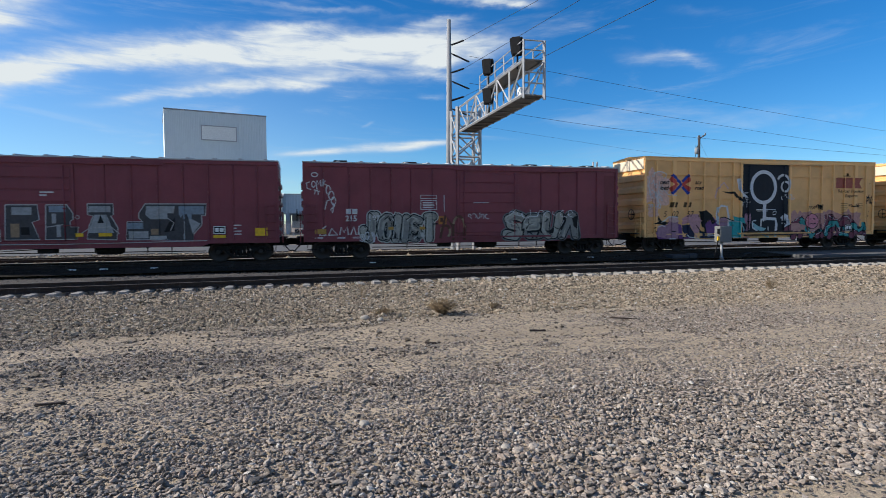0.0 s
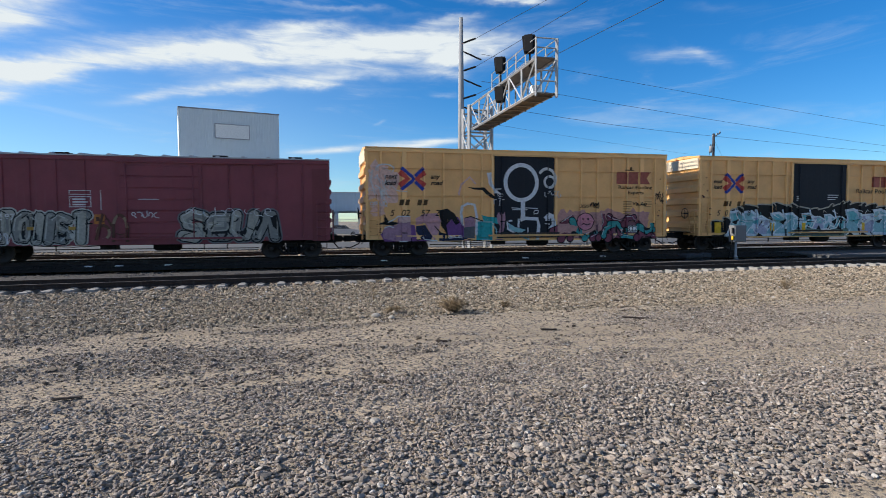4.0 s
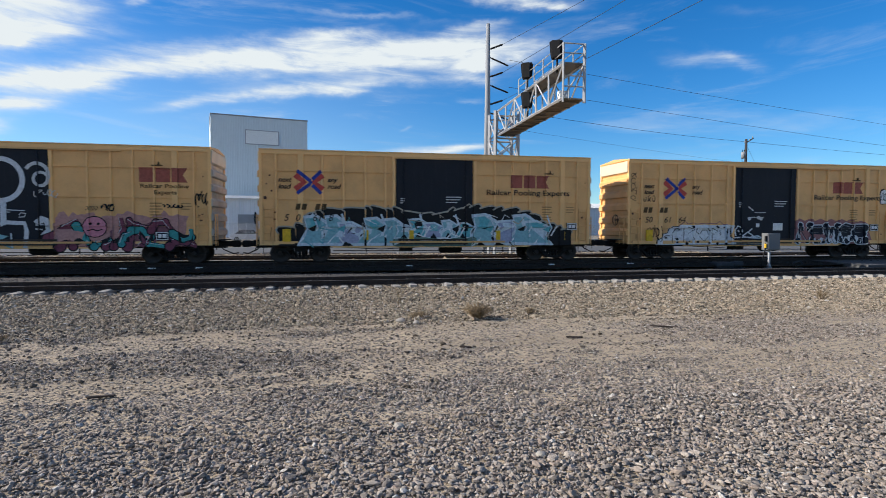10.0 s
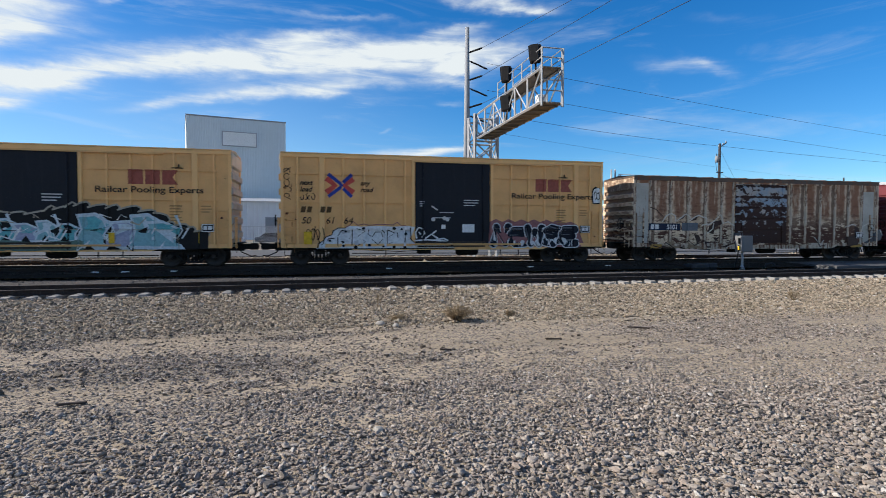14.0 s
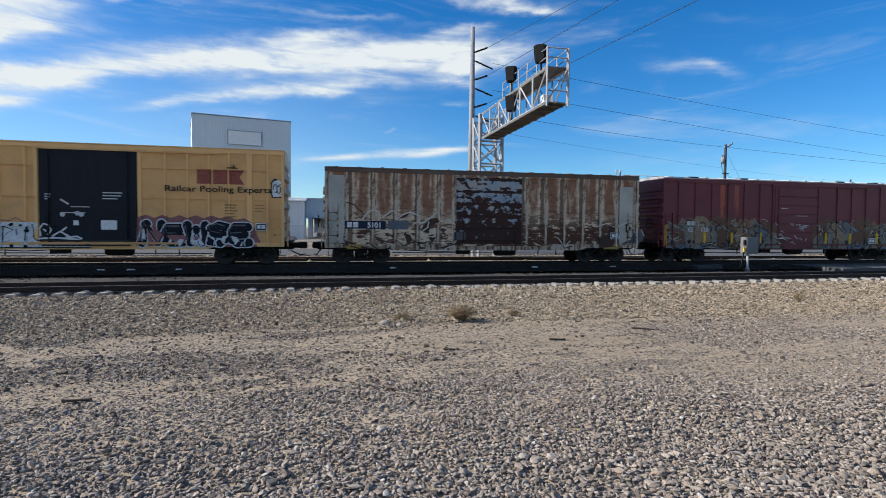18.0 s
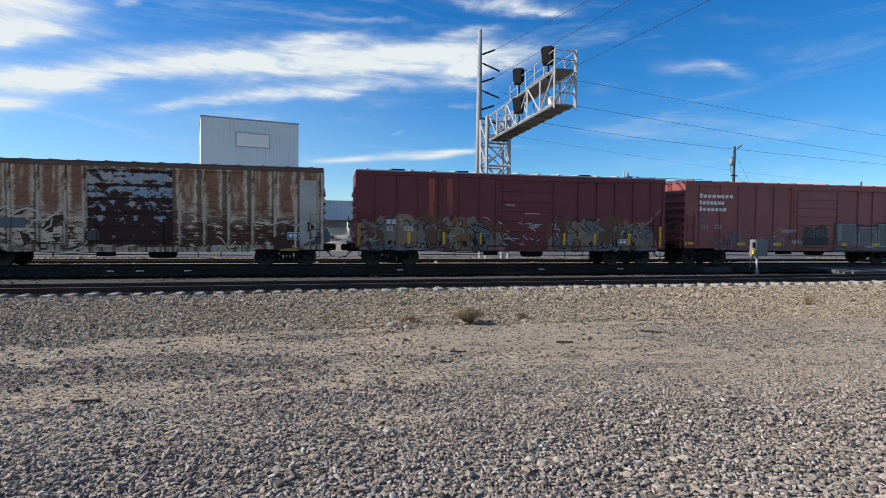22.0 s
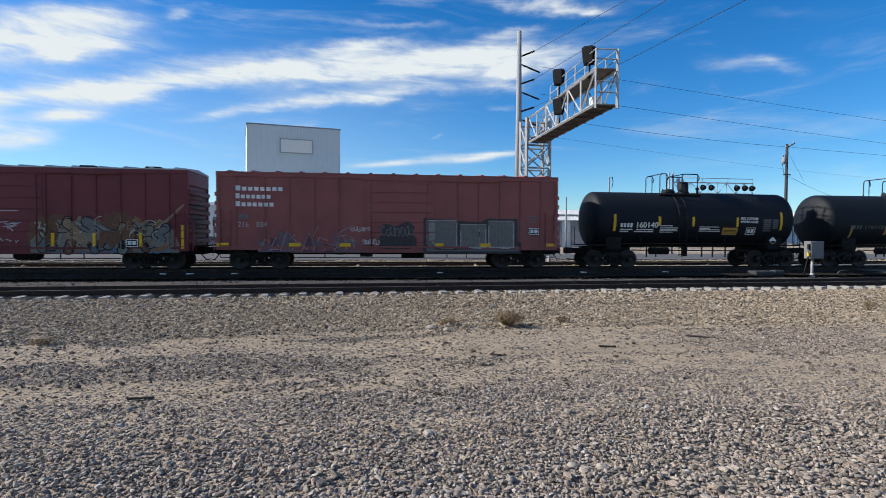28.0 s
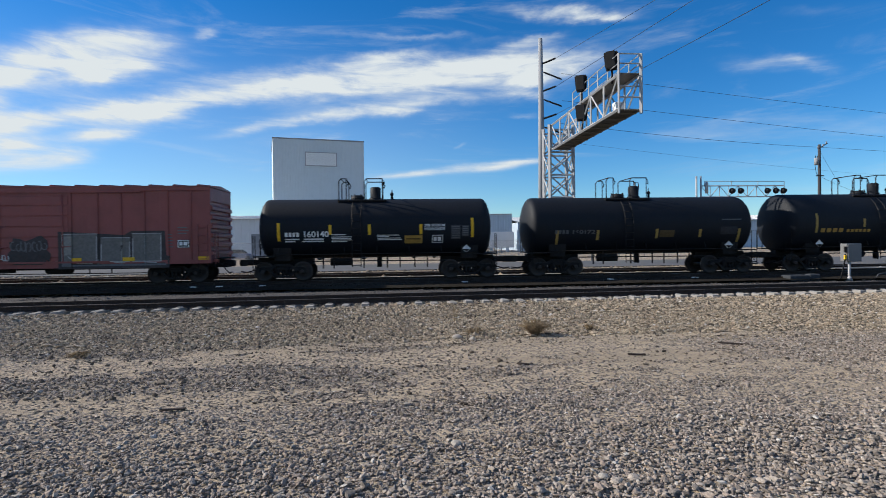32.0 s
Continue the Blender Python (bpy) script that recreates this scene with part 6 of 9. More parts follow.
GLYPHS = {
    "A": [[(0, 0), (0.4, 1), (0.6, 1), (1, 0)], [(0.22, 0.36), (0.8, 0.36)]],
    "B": [[(0.05, 0), (0.05, 1)], [(0.05, 0.98), (0.7, 0.95), (0.85, 0.72), (0.6, 0.52), (0.1, 0.5)], [(0.6, 0.52), (0.95, 0.3), (0.75, 0.03), (0.05, 0.02)]],
    "D": [[(0.05, 0), (0.08, 1)], [(0.0, 0.98), (0.65, 0.95), (0.98, 0.6), (0.9, 0.2), (0.6, 0.02), (0.0, 0.02)]],
    "E": [[(0.95, 0.95), (0.2, 0.95), (0.05, 0.7), (0.05, 0.2), (0.3, 0.03), (1, 0.05)], [(0.1, 0.5), (0.75, 0.52)]],
    "F": [[(0.1, -0.05), (0.1, 0.95), (1, 0.98)], [(0.12, 0.5), (0.8, 0.52)]],
    "H": [[(0.08, -0.03), (0.12, 1.03)], [(0.9, -0.03), (0.88, 1.03)], [(0.1, 0.5), (0.9, 0.52)]],
    "I": [[(0.5, -0.03), (0.5, 1.03)], [(0.2, 1.0), (0.8, 1.0)]],
    "J": [[(0.95, 1), (0.62, 1.0), (0.66, 0.35), (0.45, 0.03), (0.1, 0.12), (-0.1, 0.4)]],
    "N": [[(0.02, 0), (0.1, 1), (0.85, 0.05), (0.92, 1.02)]],
    "O": [[(0.5, 0.97), (0.12, 0.78), (0.04, 0.4), (0.25, 0.06), (0.6, 0.03), (0.93, 0.3), (0.93, 0.7), (0.72, 0.95), (0.48, 0.97)]],
    "R": [[(0.05, 0), (0.05, 1)], [(0.0, 0.97), (0.75, 0.93), (0.9, 0.7), (0.6, 0.48), (0.1, 0.46)], [(0.45, 0.46), (1.05, -0.02)]],
    "S": [[(0.98, 0.88), (0.5, 1.0), (0.08, 0.82), (0.22, 0.56), (0.75, 0.45), (0.95, 0.2), (0.6, 0.0), (0.0, 0.1)]],
    "U": [[(0.05, 1), (0.06, 0.3), (0.35, 0.03), (0.7, 0.05), (0.93, 0.35), (0.95, 1)]],
    "W": [[(0, 1), (0.2, 0.02), (0.5, 0.75), (0.8, 0.02), (1.0, 1)]],
}


def piece(x0, x1, z0, z1, text, w, fills, edge, light, seed, rim=0.06, glow=None, spike=0.0, skew=0.08, lap=1.12, odd=()):
    """Fat outlined letter shapes that overlap along a line. glow: a wide outer line; spike: pointed ends; odd: colours of the flecks."""
    rng = random.Random(seed)
    cell, H = (x1 - x0) / len(text), z1 - z0
    back, front = [], []
    for i, ch in enumerate(text):
        cx, wide, high = x0 + cell * (i + 0.5), cell * lap - w, H * rng.uniform(0.86, 1.0) - w
        base, lean = z0 + w / 2 + rng.uniform(0.0, 0.04) * H, skew + rng.uniform(-0.08, 0.08)
        lines = [[(cx + (u - 0.5) * wide + lean * v * high, base + v * high) for u, v in q] for q in GLYPHS[ch]]
        ends = []
        if spike:
            for q in lines:
                for a, b in ((q[0], q[1]), (q[-1], q[-2])):
                    d = Vector(a) - Vector(b)
                    d = d.normalized() if d.length > 1e-6 else Vector((0, 1))
                    n, tip = Vector((-d.y, d.x)), Vector(a) + d * spike * rng.uniform(0.5, 1.4) + Vector((rng.uniform(-0.1, 0.1), rng.uniform(-0.05, 0.12)))
                    ends.append((Vector(a), n, tip))
        for k, mat, pile in ((w + rim * 4.5, glow, back), (w + rim * 2, edge, front)):
            if mat is None:
                continue
            for q in lines:
                pile += [(f, mat, 1) for f in stroke(q, k)] + [(arc(*c, k / 2, k / 2, 0, 330, 9), mat, 1) for c in q]
            for a, n, tip in ends:
                pile.append(([tuple(a + n * k / 2), tuple(a - n * k / 2), tuple(tip + (tip - a).normalized() * (k - w) * 0.7)], mat, 1))
        for j, q in enumerate(lines):
            mat = fills[(i + j) % len(fills)]
            front += [(f, mat, 1) for f in stroke(q, w)] + [(arc(*c, w / 2, w / 2, 0, 330, 9), mat, 1) for c in q]
            if len(fills) > 1:     # a second tone along one side
                t = [(x + w * 0.2, z - w * 0.18) for x, z in q]
                front += [(f, fills[(i + j + 1) % len(fills)], 1) for f in stroke(t[: max(2, len(t) * 2 // 3)], w * 0.42, taper=0.5)]
            if light is not None:
                t = [(x - w * 0.3, z + w * 0.22) for x, z in q]
                front += [(f, light, 1) for f in stroke(t[: max(2, len(t) // 2 + 1)], w * 0.16, taper=0.4)]
        for a, n, tip in ends:
            front.append(([tuple(a + n * w / 2), tuple(a - n * w / 2), tuple(tip)], fills[i % len(fills)], 1))
        for _ in range(3 if odd else 0):
            c = Vector((cx + rng.uniform(-0.5, 0.5) * cell, base + rng.uniform(0, 1) * high))
            d = Vector((rng.uniform(-1, 1), rng.uniform(-1, 1))).normalized() * rng.uniform(0.12, 0.35)
            front += [(f, rng.choice(odd), 1) for f in stroke([tuple(c - d), tuple(c + Vector((-d.y, d.x)) * 0.25), tuple(c + d)], rng.uniform(0.03, 0.08), taper=0.3)]
    return [(list((x, max(z, z0 - 0.03)) for x, z in f), m, l) for f, m, l in back + front]


def rect(x0, x1, z0, z1):
    return [(x0, z0), (x1, z0), (x1, z1), (x0, z1)]


def frame_lines(x0, x1, z0, z1, w):
    return [rect(x0, x1, z0, z0 + w), rect(x0, x1, z1 - w, z1), rect(x0, x0 + w, z0 + w, z1 - w), rect(x1 - w, x1, z0 + w, z1 - w)]


def bars(x, z, lengths, h, gap, col, layer=1):
    """Lines of writing too small to read."""
    out = []
    for i, n in enumerate(lengths):
        out.append((rect(x, x + n, z - i * (h + gap), z - i * (h + gap) + h), col, layer))
    return out
# ---- the train ----
def posts(xs, wide=0.11):
    return [(x - w / 2, x + w / 2, "") for x, w in ((q if isinstance(q, tuple) else (q, wide)) for q in xs)]


PALE_CAP = paint("faded_cream_paint", (0.62, 0.52, 0.38), 0.6, wear=0.3, streak=0.2)
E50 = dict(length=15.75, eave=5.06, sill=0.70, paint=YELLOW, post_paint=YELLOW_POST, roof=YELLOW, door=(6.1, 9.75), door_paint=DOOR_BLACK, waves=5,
           ribs=posts([0.72, (1.8, 0.26), 2.75, 3.7, 4.68, 5.6, (5.99, 0.16), (9.86, 0.16), 10.85, 11.75, 12.6, 13.45, (14.28, 0.26), 15.05], 0.1),
           rails=[(4.14, 4.22), (2.87, 2.95), (1.64, 1.72)], door_label="black painted plug door", label="", seam=0.35, rib_h=0.085, end_cap=PALE_CAP, far_end=PALE_END)


def fbox(label, **kw):
    spec = dict(E50, label=label, **kw)
    return boxcar(spec), spec


TRAIN = []
spec_a0 = dict(door_h=0.09, seam=1.15, length=15.9, eave=4.42, sill=0.72, paint=MAROON, roof=ROOF_ZINC, door=(4.2, 7.9), door_style="panel", panels=6, waves=6,
               ribs=posts([1.0, 2.0, 3.0, 9.0, 10.0, 11.0, 12.0, 13.0, 14.0, 15.0], 0.06), rib_h=0.05, reach=0.55,
               label="dark maroon steel boxcar with block-shaped graffiti")
car_a0 = boxcar(spec_a0)
TRAIN.append((car_a0, -16.9))
spec_a = dict(spec_a0, door=(7.2, 10.5), ribs=posts([0.9, 2.05, 3.05, 4.0, 4.95, 6.0, 11.6, 12.6, 13.6, 14.7], 0.06), hatches=[1.7, 5.0, 11.2, 14.4],
              label="dark maroon steel boxcar with two silver graffiti pieces")
car_a = boxcar(spec_a)
TRAIN.append((car_a, 0.05))
car_b, spec_b = fbox("yellow steel boxcar with purple graffiti and a ring-painted black door", door=(6.25, 9.37),
                      ribs=posts([0.72, (1.8, 0.26), 2.75, 3.7, 4.68, 5.6, (6.14, 0.16), (9.48, 0.16), 10.85, 11.75, 12.6, 13.45, (14.28, 0.26), 15.05], 0.1))
TRAIN.append((car_b, 17.57))
car_c, spec_c = fbox("yellow steel boxcar with pale cyan graffiti along its lower half")
TRAIN.append((car_c, 35.33))
car_d, spec_d = fbox("yellow steel boxcar with silver and navy graffiti along its lower half")
TRAIN.append((car_d, 53.15))
spec_e = dict(door_h=0.09, length=15.8, eave=4.42, sill=0.66, paint=CREAM, post_paint=CREAM_POST, chord_paint=ROOF_RUST, roof=ROOF_RUST, door=(6.15, 9.45), door_paint=PEELED, door_label="dark rusted door with peeling blue paint", door_style="panel", panels=5, waves=6, reach=0.5,
              ribs=posts([(0.08, 0.1), 1.0, 2.2, 3.25, 4.3, 5.3, 6.0, 9.75, 10.75, 11.75, 12.75, 13.7, 14.6, (15.6, 0.1)], 0.14), rib_h=0.06,
              label="rust-streaked cream boxcar with a peeling blue door")
car_e = boxcar(spec_e)
TRAIN.append((car_e, 70.68))
spec_f = dict(spec_a0, length=15.8, paint=DARK_MAROON, door=(6.7, 10.0), ribs=posts([0.9, 1.9, 2.9, 3.9, 4.9, 5.9, 11.0, 12.0, 13.0, 14.0, 15.0], 0.05),
              hatches=[2.0, 5.1, 11.5, 14.2], label="dark maroon boxcar with weathered tan and grey graffiti along its foot")
car_f = boxcar(spec_f)
TRAIN.append((car_f, 87.92))
spec_g = dict(spec_a0, length=15.75, eave=4.35, paint=OXIDE, roof=OXIDE, door=(6.5, 9.8), ribs=posts([0.85, 2.1, 3.2, 4.3, 5.4, 10.9, 11.9, 12.9, 13.9, 14.9], 0.06),
              sill=0.78, label="oxide red boxcar with grey block graffiti")
car_g = boxcar(spec_g)
TRAIN.append((car_g, 104.9))


shell = {}     # radius and axle height of each tank


def tank_car(label, more0=0.0, more1=0.0, R=1.42, zc=2.44):
    car = empty("tank_car", label, "tank car", "cars of the freight train")
    L = 10.25
    shell[car] = (R, zc)
    bm = bmesh.new()
    head = [(-0.42 + 0.46 * (1 - math.cos(radians(90 * i / 8))), R * math.sin(radians(90 * i / 8))) for i in range(9)]
    head[0] = (-0.42, 0.02)
    body = [(a - more0, r) for a, r in head]
    body += [(0.2 - more0, R), (L + more1 - 0.2, R)]
    body += [(L + more1 - a, r) for a, r in head[::-1]]
    lathe(bm, body, "x", 56, 0, (0, 0, zc))
    part("tank", bm, TANK_BLACK, car, "black painted cylindrical tank")
    # saddles and stub sills
    for x in (0.75, L - 0.75):
        bm = bmesh.new()
        slab(bm, [(x - 0.35, 0.95), (x + 0.35, 0.95), (x + 0.45, 1.75), (x - 0.45, 1.75)], -1.1, 1.1)
        box(bm, x - 1.3, x + 1.3, -0.2, 0.2, 0.74, 1.08)
        part("saddle", bm, UNDER, car)
        add_truck(car, x)
    for x, s in ((-0.1, -1), (L + 0.1, 1)):
        add_coupler(car, x, s, 1.25)
        bm = bmesh.new()
        box(bm, min(x - s * 0.6, x + s * 0.45), max(x - s * 0.6, x + s * 0.45), -1.3, 1.3, 1.12, 1.17)
        part("end_platform", bm, UNDER, car, "grated steel walkway")
        bm = bmesh.new()
        pipe(bm, [(x + s * 0.42, 1.3, 1.15), (x + s * 0.42, 1.3, 2.1), (x + s * 0.42, 0.9, 2.1), (x + s * 0.42, 0.9, 1.15)], 0.02)
        part("end_handrail", bm, UNDER, car)
        bm = bmesh.new()
        pipe(bm, [(x + s * 0.42, -1.3, 1.15), (x + s * 0.42, -1.3, 2.1), (x + s * 0.42, -0.9, 2.1), (x + s * 0.42, -0.9, 1.15)], 0.02)
        for z in (0.55, 0.85):
            pipe(bm, [(x + s * 0.42, -1.3, z), (x + s * 0.42, -0.9, z)], 0.02)
        pipe(bm, [(x + s * 0.42, -1.3, 0.5), (x + s * 0.42, -1.3, 1.15)], 0.02)
        pipe(bm, [(x + s * 0.42, -0.9, 0.5), (x + s * 0.42, -0.9, 1.15)], 0.02)
        part("end_handrail", bm, UNDER, car)
        if s < 0:
            bm = bmesh.new()
            lathe(bm, [(0.0, 0.26), (0.02, 0.28), (0.04, 0.26), (0.02, 0.24), (0.0, 0.26)], "x", 16, 0, (x - 0.2, -0.8, 1.75), False)
            rod(bm, (x - 0.2, -0.8, 1.2), (x - 0.2, -0.8, 1.75), 0.03)
            part("brake_wheel", bm, UNDER, car)
    bm = bmesh.new()
    for s in (-1, 1):
        pipe(bm, [(0.3, s * 1.32, 1.22), (L - 0.3, s * 1.32, 1.22)], 0.022)
        for i in range(7):
            x = 0.6 + (L - 1.2) * i / 6
            rod(bm, (x, s * 1.32, 1.22), (x, s * 1.15, 1.55), 0.02, 6)
    part("side_rail", bm, UNDER, car)
    # fittings on top
    top = zc + R
    bm = bmesh.new()
    lathe(bm, [(0.0, 0.3), (0.12, 0.3), (0.12, 0.26), (0.58, 0.26), (0.64, 0.2)], "z", 18, 0, (5.05, 0, top - 0.06))
    part("dome", bm, TANK_BLACK, car, "bolted manway dome")
    bm = bmesh.new()
    lathe(bm, [(0.0, 0.34), (0.16, 0.34), (0.2, 0.25), (0.24, 0.25)], "z", 18, 0, (4.2, 0, top - 0.06))
    for i in range(6):
        q = 2 * math.pi * i / 6
        rod(bm, (4.2 + 0.3 * math.cos(q), 0.3 * math.sin(q), top), (4.2 + 0.3 * math.cos(q), 0.3 * math.sin(q), top + 0.22), 0.03, 6)
    part("manway", bm, TANK_BLACK, car)
    bm = bmesh.new()
    lathe(bm, [(0.0, 0.06), (0.2, 0.06), (0.22, 0.09), (0.3, 0.09), (0.36, 0.03), (0.5, 0.02)], "z", 10, 0, (5.85, 0, top - 0.03))
    part("vent_valve", bm, TANK_BLACK, car)
    bm = bmesh.new()
    box(bm, 3.3, 5.6, -0.75, -0.45, top - 0.16, top - 0.10)
    part("top_platform", bm, UNDER, car, "small grated platform")
    for x0, x1 in ((3.35, 3.8), (4.55, 5.5)):
        bm = bmesh.new()
        for y in (-0.72, 0.72):
            pipe(bm, [(x0, y, top - 0.3), (x0, y, top + 0.8), (x0 + 0.1, y, top + 0.92), (x1 - 0.1, y, top + 0.92), (x1, y, top + 0.72), (x1 - 0.05, y, top + 0.6)], 0.026)
            pipe(bm, [(x1 - 0.1, y, top + 0.9), (x1 - 0.1, y, top - 0.3)], 0.022)
        pipe(bm, [(x0 + 0.1, -0.72, top + 0.92), (x0 + 0.1, 0.72, top + 0.92)], 0.024)
        part("handrail", bm, BLACK, car)
    bm = bmesh.new()     # side ladder
    for x in (4.0, 4.4):
        pts = [(x, -(R + 0.06) * math.sin(radians(a)), zc + (R + 0.06) * math.cos(radians(a))) for a in range(28, 92, 9)] + [(x, -R - 0.06, 1.2), (x, -R - 0.06, 0.62)]
        pipe(bm, pts, 0.018)
    for i in range(9):
        z = 0.7 + 0.34 * i
        y = -(R + 0.06) if z < zc else -math.sqrt(max(0.1, (R + 0.06) ** 2 - (z - zc) ** 2))
        rod(bm, (4.0, y, z), (4.4, y, z), 0.014, 5)
    part("side_ladder", bm, BLACK, car)
    bm = bmesh.new()     # bottom outlet and brake gear
    rod(bm, (5.2, 0, 0.55), (5.2, 0, 1.1), 0.12, 10)
    lathe(bm, [(-0.5, 0.0), (-0.5, 0.18), (0.5, 0.18), (0.5, 0.0)], "x", 12, 0, (3.4, -0.6, 0.85))
    for x in (2.6, 3.1, 4.5, 5.6, 6.2, 6.9, 7.5):
        box(bm, x - 0.03, x + 0.03, -0.9, -0.86, 0.55, 1.15)
    pipe(bm, [(1.8, -0.9, 0.9), (8.4, -0.9, 0.86)], 0.025)
    part("bottom_outlet", bm, UNDER, car)
    return car


def tank_patch(name, car, outlines, mats, label=""):
    """Flat markings wrapped round a tank. outlines: x0, x1, z0, z1, material."""
    R, zc = shell[car]
    R += 0.008
    bm = bmesh.new()
    for n, (x0, x1, z0, z1, mat) in enumerate(outlines):
        k = max(1, int((z1 - z0) / 0.08))
        prev = None
        for i in range(k + 1):
            z = z0 + (z1 - z0) * i / k
            y = -math.sqrt(max(0.0, (R + 0.0004 * n) ** 2 - (z - zc) ** 2))
            row = [bm.verts.new((x, y, z)) for x in (x0, x1)]
            if prev:
                bm.faces.new((prev[0], prev[1], row[1], row[0])).material_index = mat
            prev = row
    me = bpy.data.meshes.new(name)
    bm.to_mesh(me), bm.free()
    for m in mats:
        me.materials.append(m)
    ob = new(name, me)
    ob.parent = car
    if label:
        ob["label"] = label
    return ob


tank_h = tank_car("black tank car with white lettering and yellow edge marks")
TRAIN.append((tank_h, 122.95))
tank_i = tank_car("black tank car with faded grey lettering", 0.35, 0.1)
TRAIN.append((tank_i, 136.0))
tank_j = tank_car("black tank car with ochre lettering", 0.35, 0.5, 1.50, 2.46)
TRAIN.append((tank_j, 149.12))
# ---- lettering, plates and sprayed paint on the cars ----
def flat(name, color, rough=0.5):
    return plain(name, color, rough)


SILVER = flat("silver_spray", (0.35, 0.34, 0.295))
PALE_GREY = flat("pale_grey_spray", (0.62, 0.63, 0.65))
DARK_GREY = flat("dark_grey_spray", (0.10, 0.10, 0.11))
MID_GREY = flat("grey_spray", (0.15, 0.153, 0.16))
CYAN = flat("pale_cyan_spray", (0.25, 0.46, 0.49))
ICE = flat("ice_white_spray", (0.60, 0.68, 0.72))
TEAL = flat("teal_spray", (0.03, 0.36, 0.36))
GREEN_TEAL = flat("dark_teal_spray", (0.05, 0.26, 0.24))
PURPLE = flat("purple_spray", (0.17, 0.065, 0.21))
LILAC = flat("lilac_spray", (0.36, 0.20, 0.26))
ROSE = flat("rose_haze_spray", (0.50, 0.26, 0.23))
PINK = flat("pink_spray", (0.62, 0.24, 0.30))
PLUM = flat("plum_spray", (0.13, 0.035, 0.06))
NAVY = flat("navy_spray", (0.018, 0.024, 0.055))
TAN = flat("tan_spray", (0.29, 0.20, 0.125))
OLIVE_GREY = flat("olive_grey_spray", (0.25, 0.205, 0.155))
BLUE_GREY = flat("blue_grey_spray", (0.14, 0.155, 0.18))
RUST_LINE = flat("rust_brown_spray", (0.10, 0.045, 0.03))
ORANGE = flat("orange_spray", (0.45, 0.17, 0.04))
FADED_WHITE = flat("faded_white_lettering", (0.58, 0.575, 0.57))
OCHRE = flat("ochre_lettering", (0.42, 0.25, 0.06))
FADED_GREY = flat("faded_grey_lettering", (0.10, 0.105, 0.11))
FAINT_PRINT = flat("faint_stencil", (0.42, 0.24, 0.095))
ETCH = flat("dark_stencil", (0.10, 0.055, 0.02))
SKIN = HALF - 0.06


def scribble(x0, x1, z0, z1, n, w, mat, seed, layer=3):
    """A loose looping tag in one line."""
    rng = random.Random(seed)
    out = []
    step = (x1 - x0) / n
    for i in range(n):
        cx, cz = x0 + step * (i + 0.5), (z0 + z1) / 2 + rng.uniform(-0.1, 0.1) * (z1 - z0)
        a0 = rng.uniform(0, 360)
        pts = arc(cx, cz, step * rng.uniform(0.3, 0.6), (z1 - z0) * rng.uniform(0.25, 0.5), a0, a0 + rng.uniform(160, 330), 8)
        if rng.random() < 0.5:
            pts += [(cx + step * 0.5, rng.choice((z0, z1)))]
        out += [(f, mat, layer) for f in stroke(pts, w)]
    return out


def fine_print(*given):
    return tagged(drape(*given), kind="stuff")


def bubble(lines, w, fill, edge, light, rim=0.07):
    """Fat rounded strokes, each outlined, later ones over earlier ones."""
    out = []
    for pts in lines:
        for width, mat in ((w + rim * 2, edge), (w, fill)):
            out += [(f, mat, 1) for f in stroke(pts, width)]
            out += [(arc(*q, width / 2, width / 2, 0, 340, 13), mat, 1) for q in (pts[0], pts[-1])]
        if light is not None:
            k = [(x - w * 0.25, z + w * 0.1) for x, z in pts]
            out += [(f, light, 1) for f in stroke(k[: max(2, len(k) // 2)], w * 0.16)]
    return out


def ribbon(pts, w, fill, edge, light, rim=0.05):
    """One outlined stroke that tapers to a point at its far end, with a glint along it."""
    out = []
    for width, mat in ((w + rim * 2, edge), (w, fill)):
        out += [(f, mat, 1) for f in stroke(pts, width, taper=0.45)] + [(arc(*q, width * k, width * k, 0, 340, 11), mat, 1) for q, k in zip(pts, [0.5, 0.46, 0.42, 0.36, 0.3]) if q != pts[-1]]
    k = [(x - w * 0.3, z + w * 0.2) for x, z in pts[-3:]]
    return out + [(f, light, 1) for f in stroke(k, 0.035, taper=0.4)]


def shards(x0, x1, z0, z1, n, seed, rim, fill, patch, notch, step=0.6):
    """Slanted angular shapes with a pale rim, in a row that rises and falls."""
    rng = random.Random(seed)
    out = []
    for i in range(n):
        cx = x0 + (x1 - x0) * (i + 0.5) / n
        w = (x1 - x0) / n * rng.uniform(1.1, 1.5)
        h = (z1 - z0) * rng.uniform(0.62, 1.0)
        s = rng.uniform(-0.4, 0.45)
        raw = [(-0.5, 0), (-0.42 + s, 0.55), (-0.55 + s, 0.95), (0.0 + s, 1.0), (0.5 + s, 0.72), (0.30 + s, 0.45), (0.52, 0)]
        pts = [(cx + a * w, z0 + b * h) for a, b in raw]
        mx, mz = cx + s * w * 0.5, z0 + h * 0.52
        small = lambda k, dx=0.0, dz=0.0: [(mx + (x - mx) * k + dx, mz + (z - mz) * k + dz) for x, z in pts]
        out += [(pts, rim, 1), (small(0.80), fill[i % len(fill)], 1), (small(0.42, 0.03, 0.16 * h), patch[i % len(patch)], 1)]
        out += [([(cx - 0.2 * w, z0), (cx + 0.02 * w, z0 + 0.34 * h), (cx + 0.2 * w, z0)], notch, 1)]
        if i % 2:
            out += [(f, rim, 1) for f in stroke([(cx - 0.5 * w, z0 + 0.3 * h), (cx, z0 + 0.55 * h), (cx + 0.55 * w, z0 + 0.42 * h)], 0.13)]
    return out


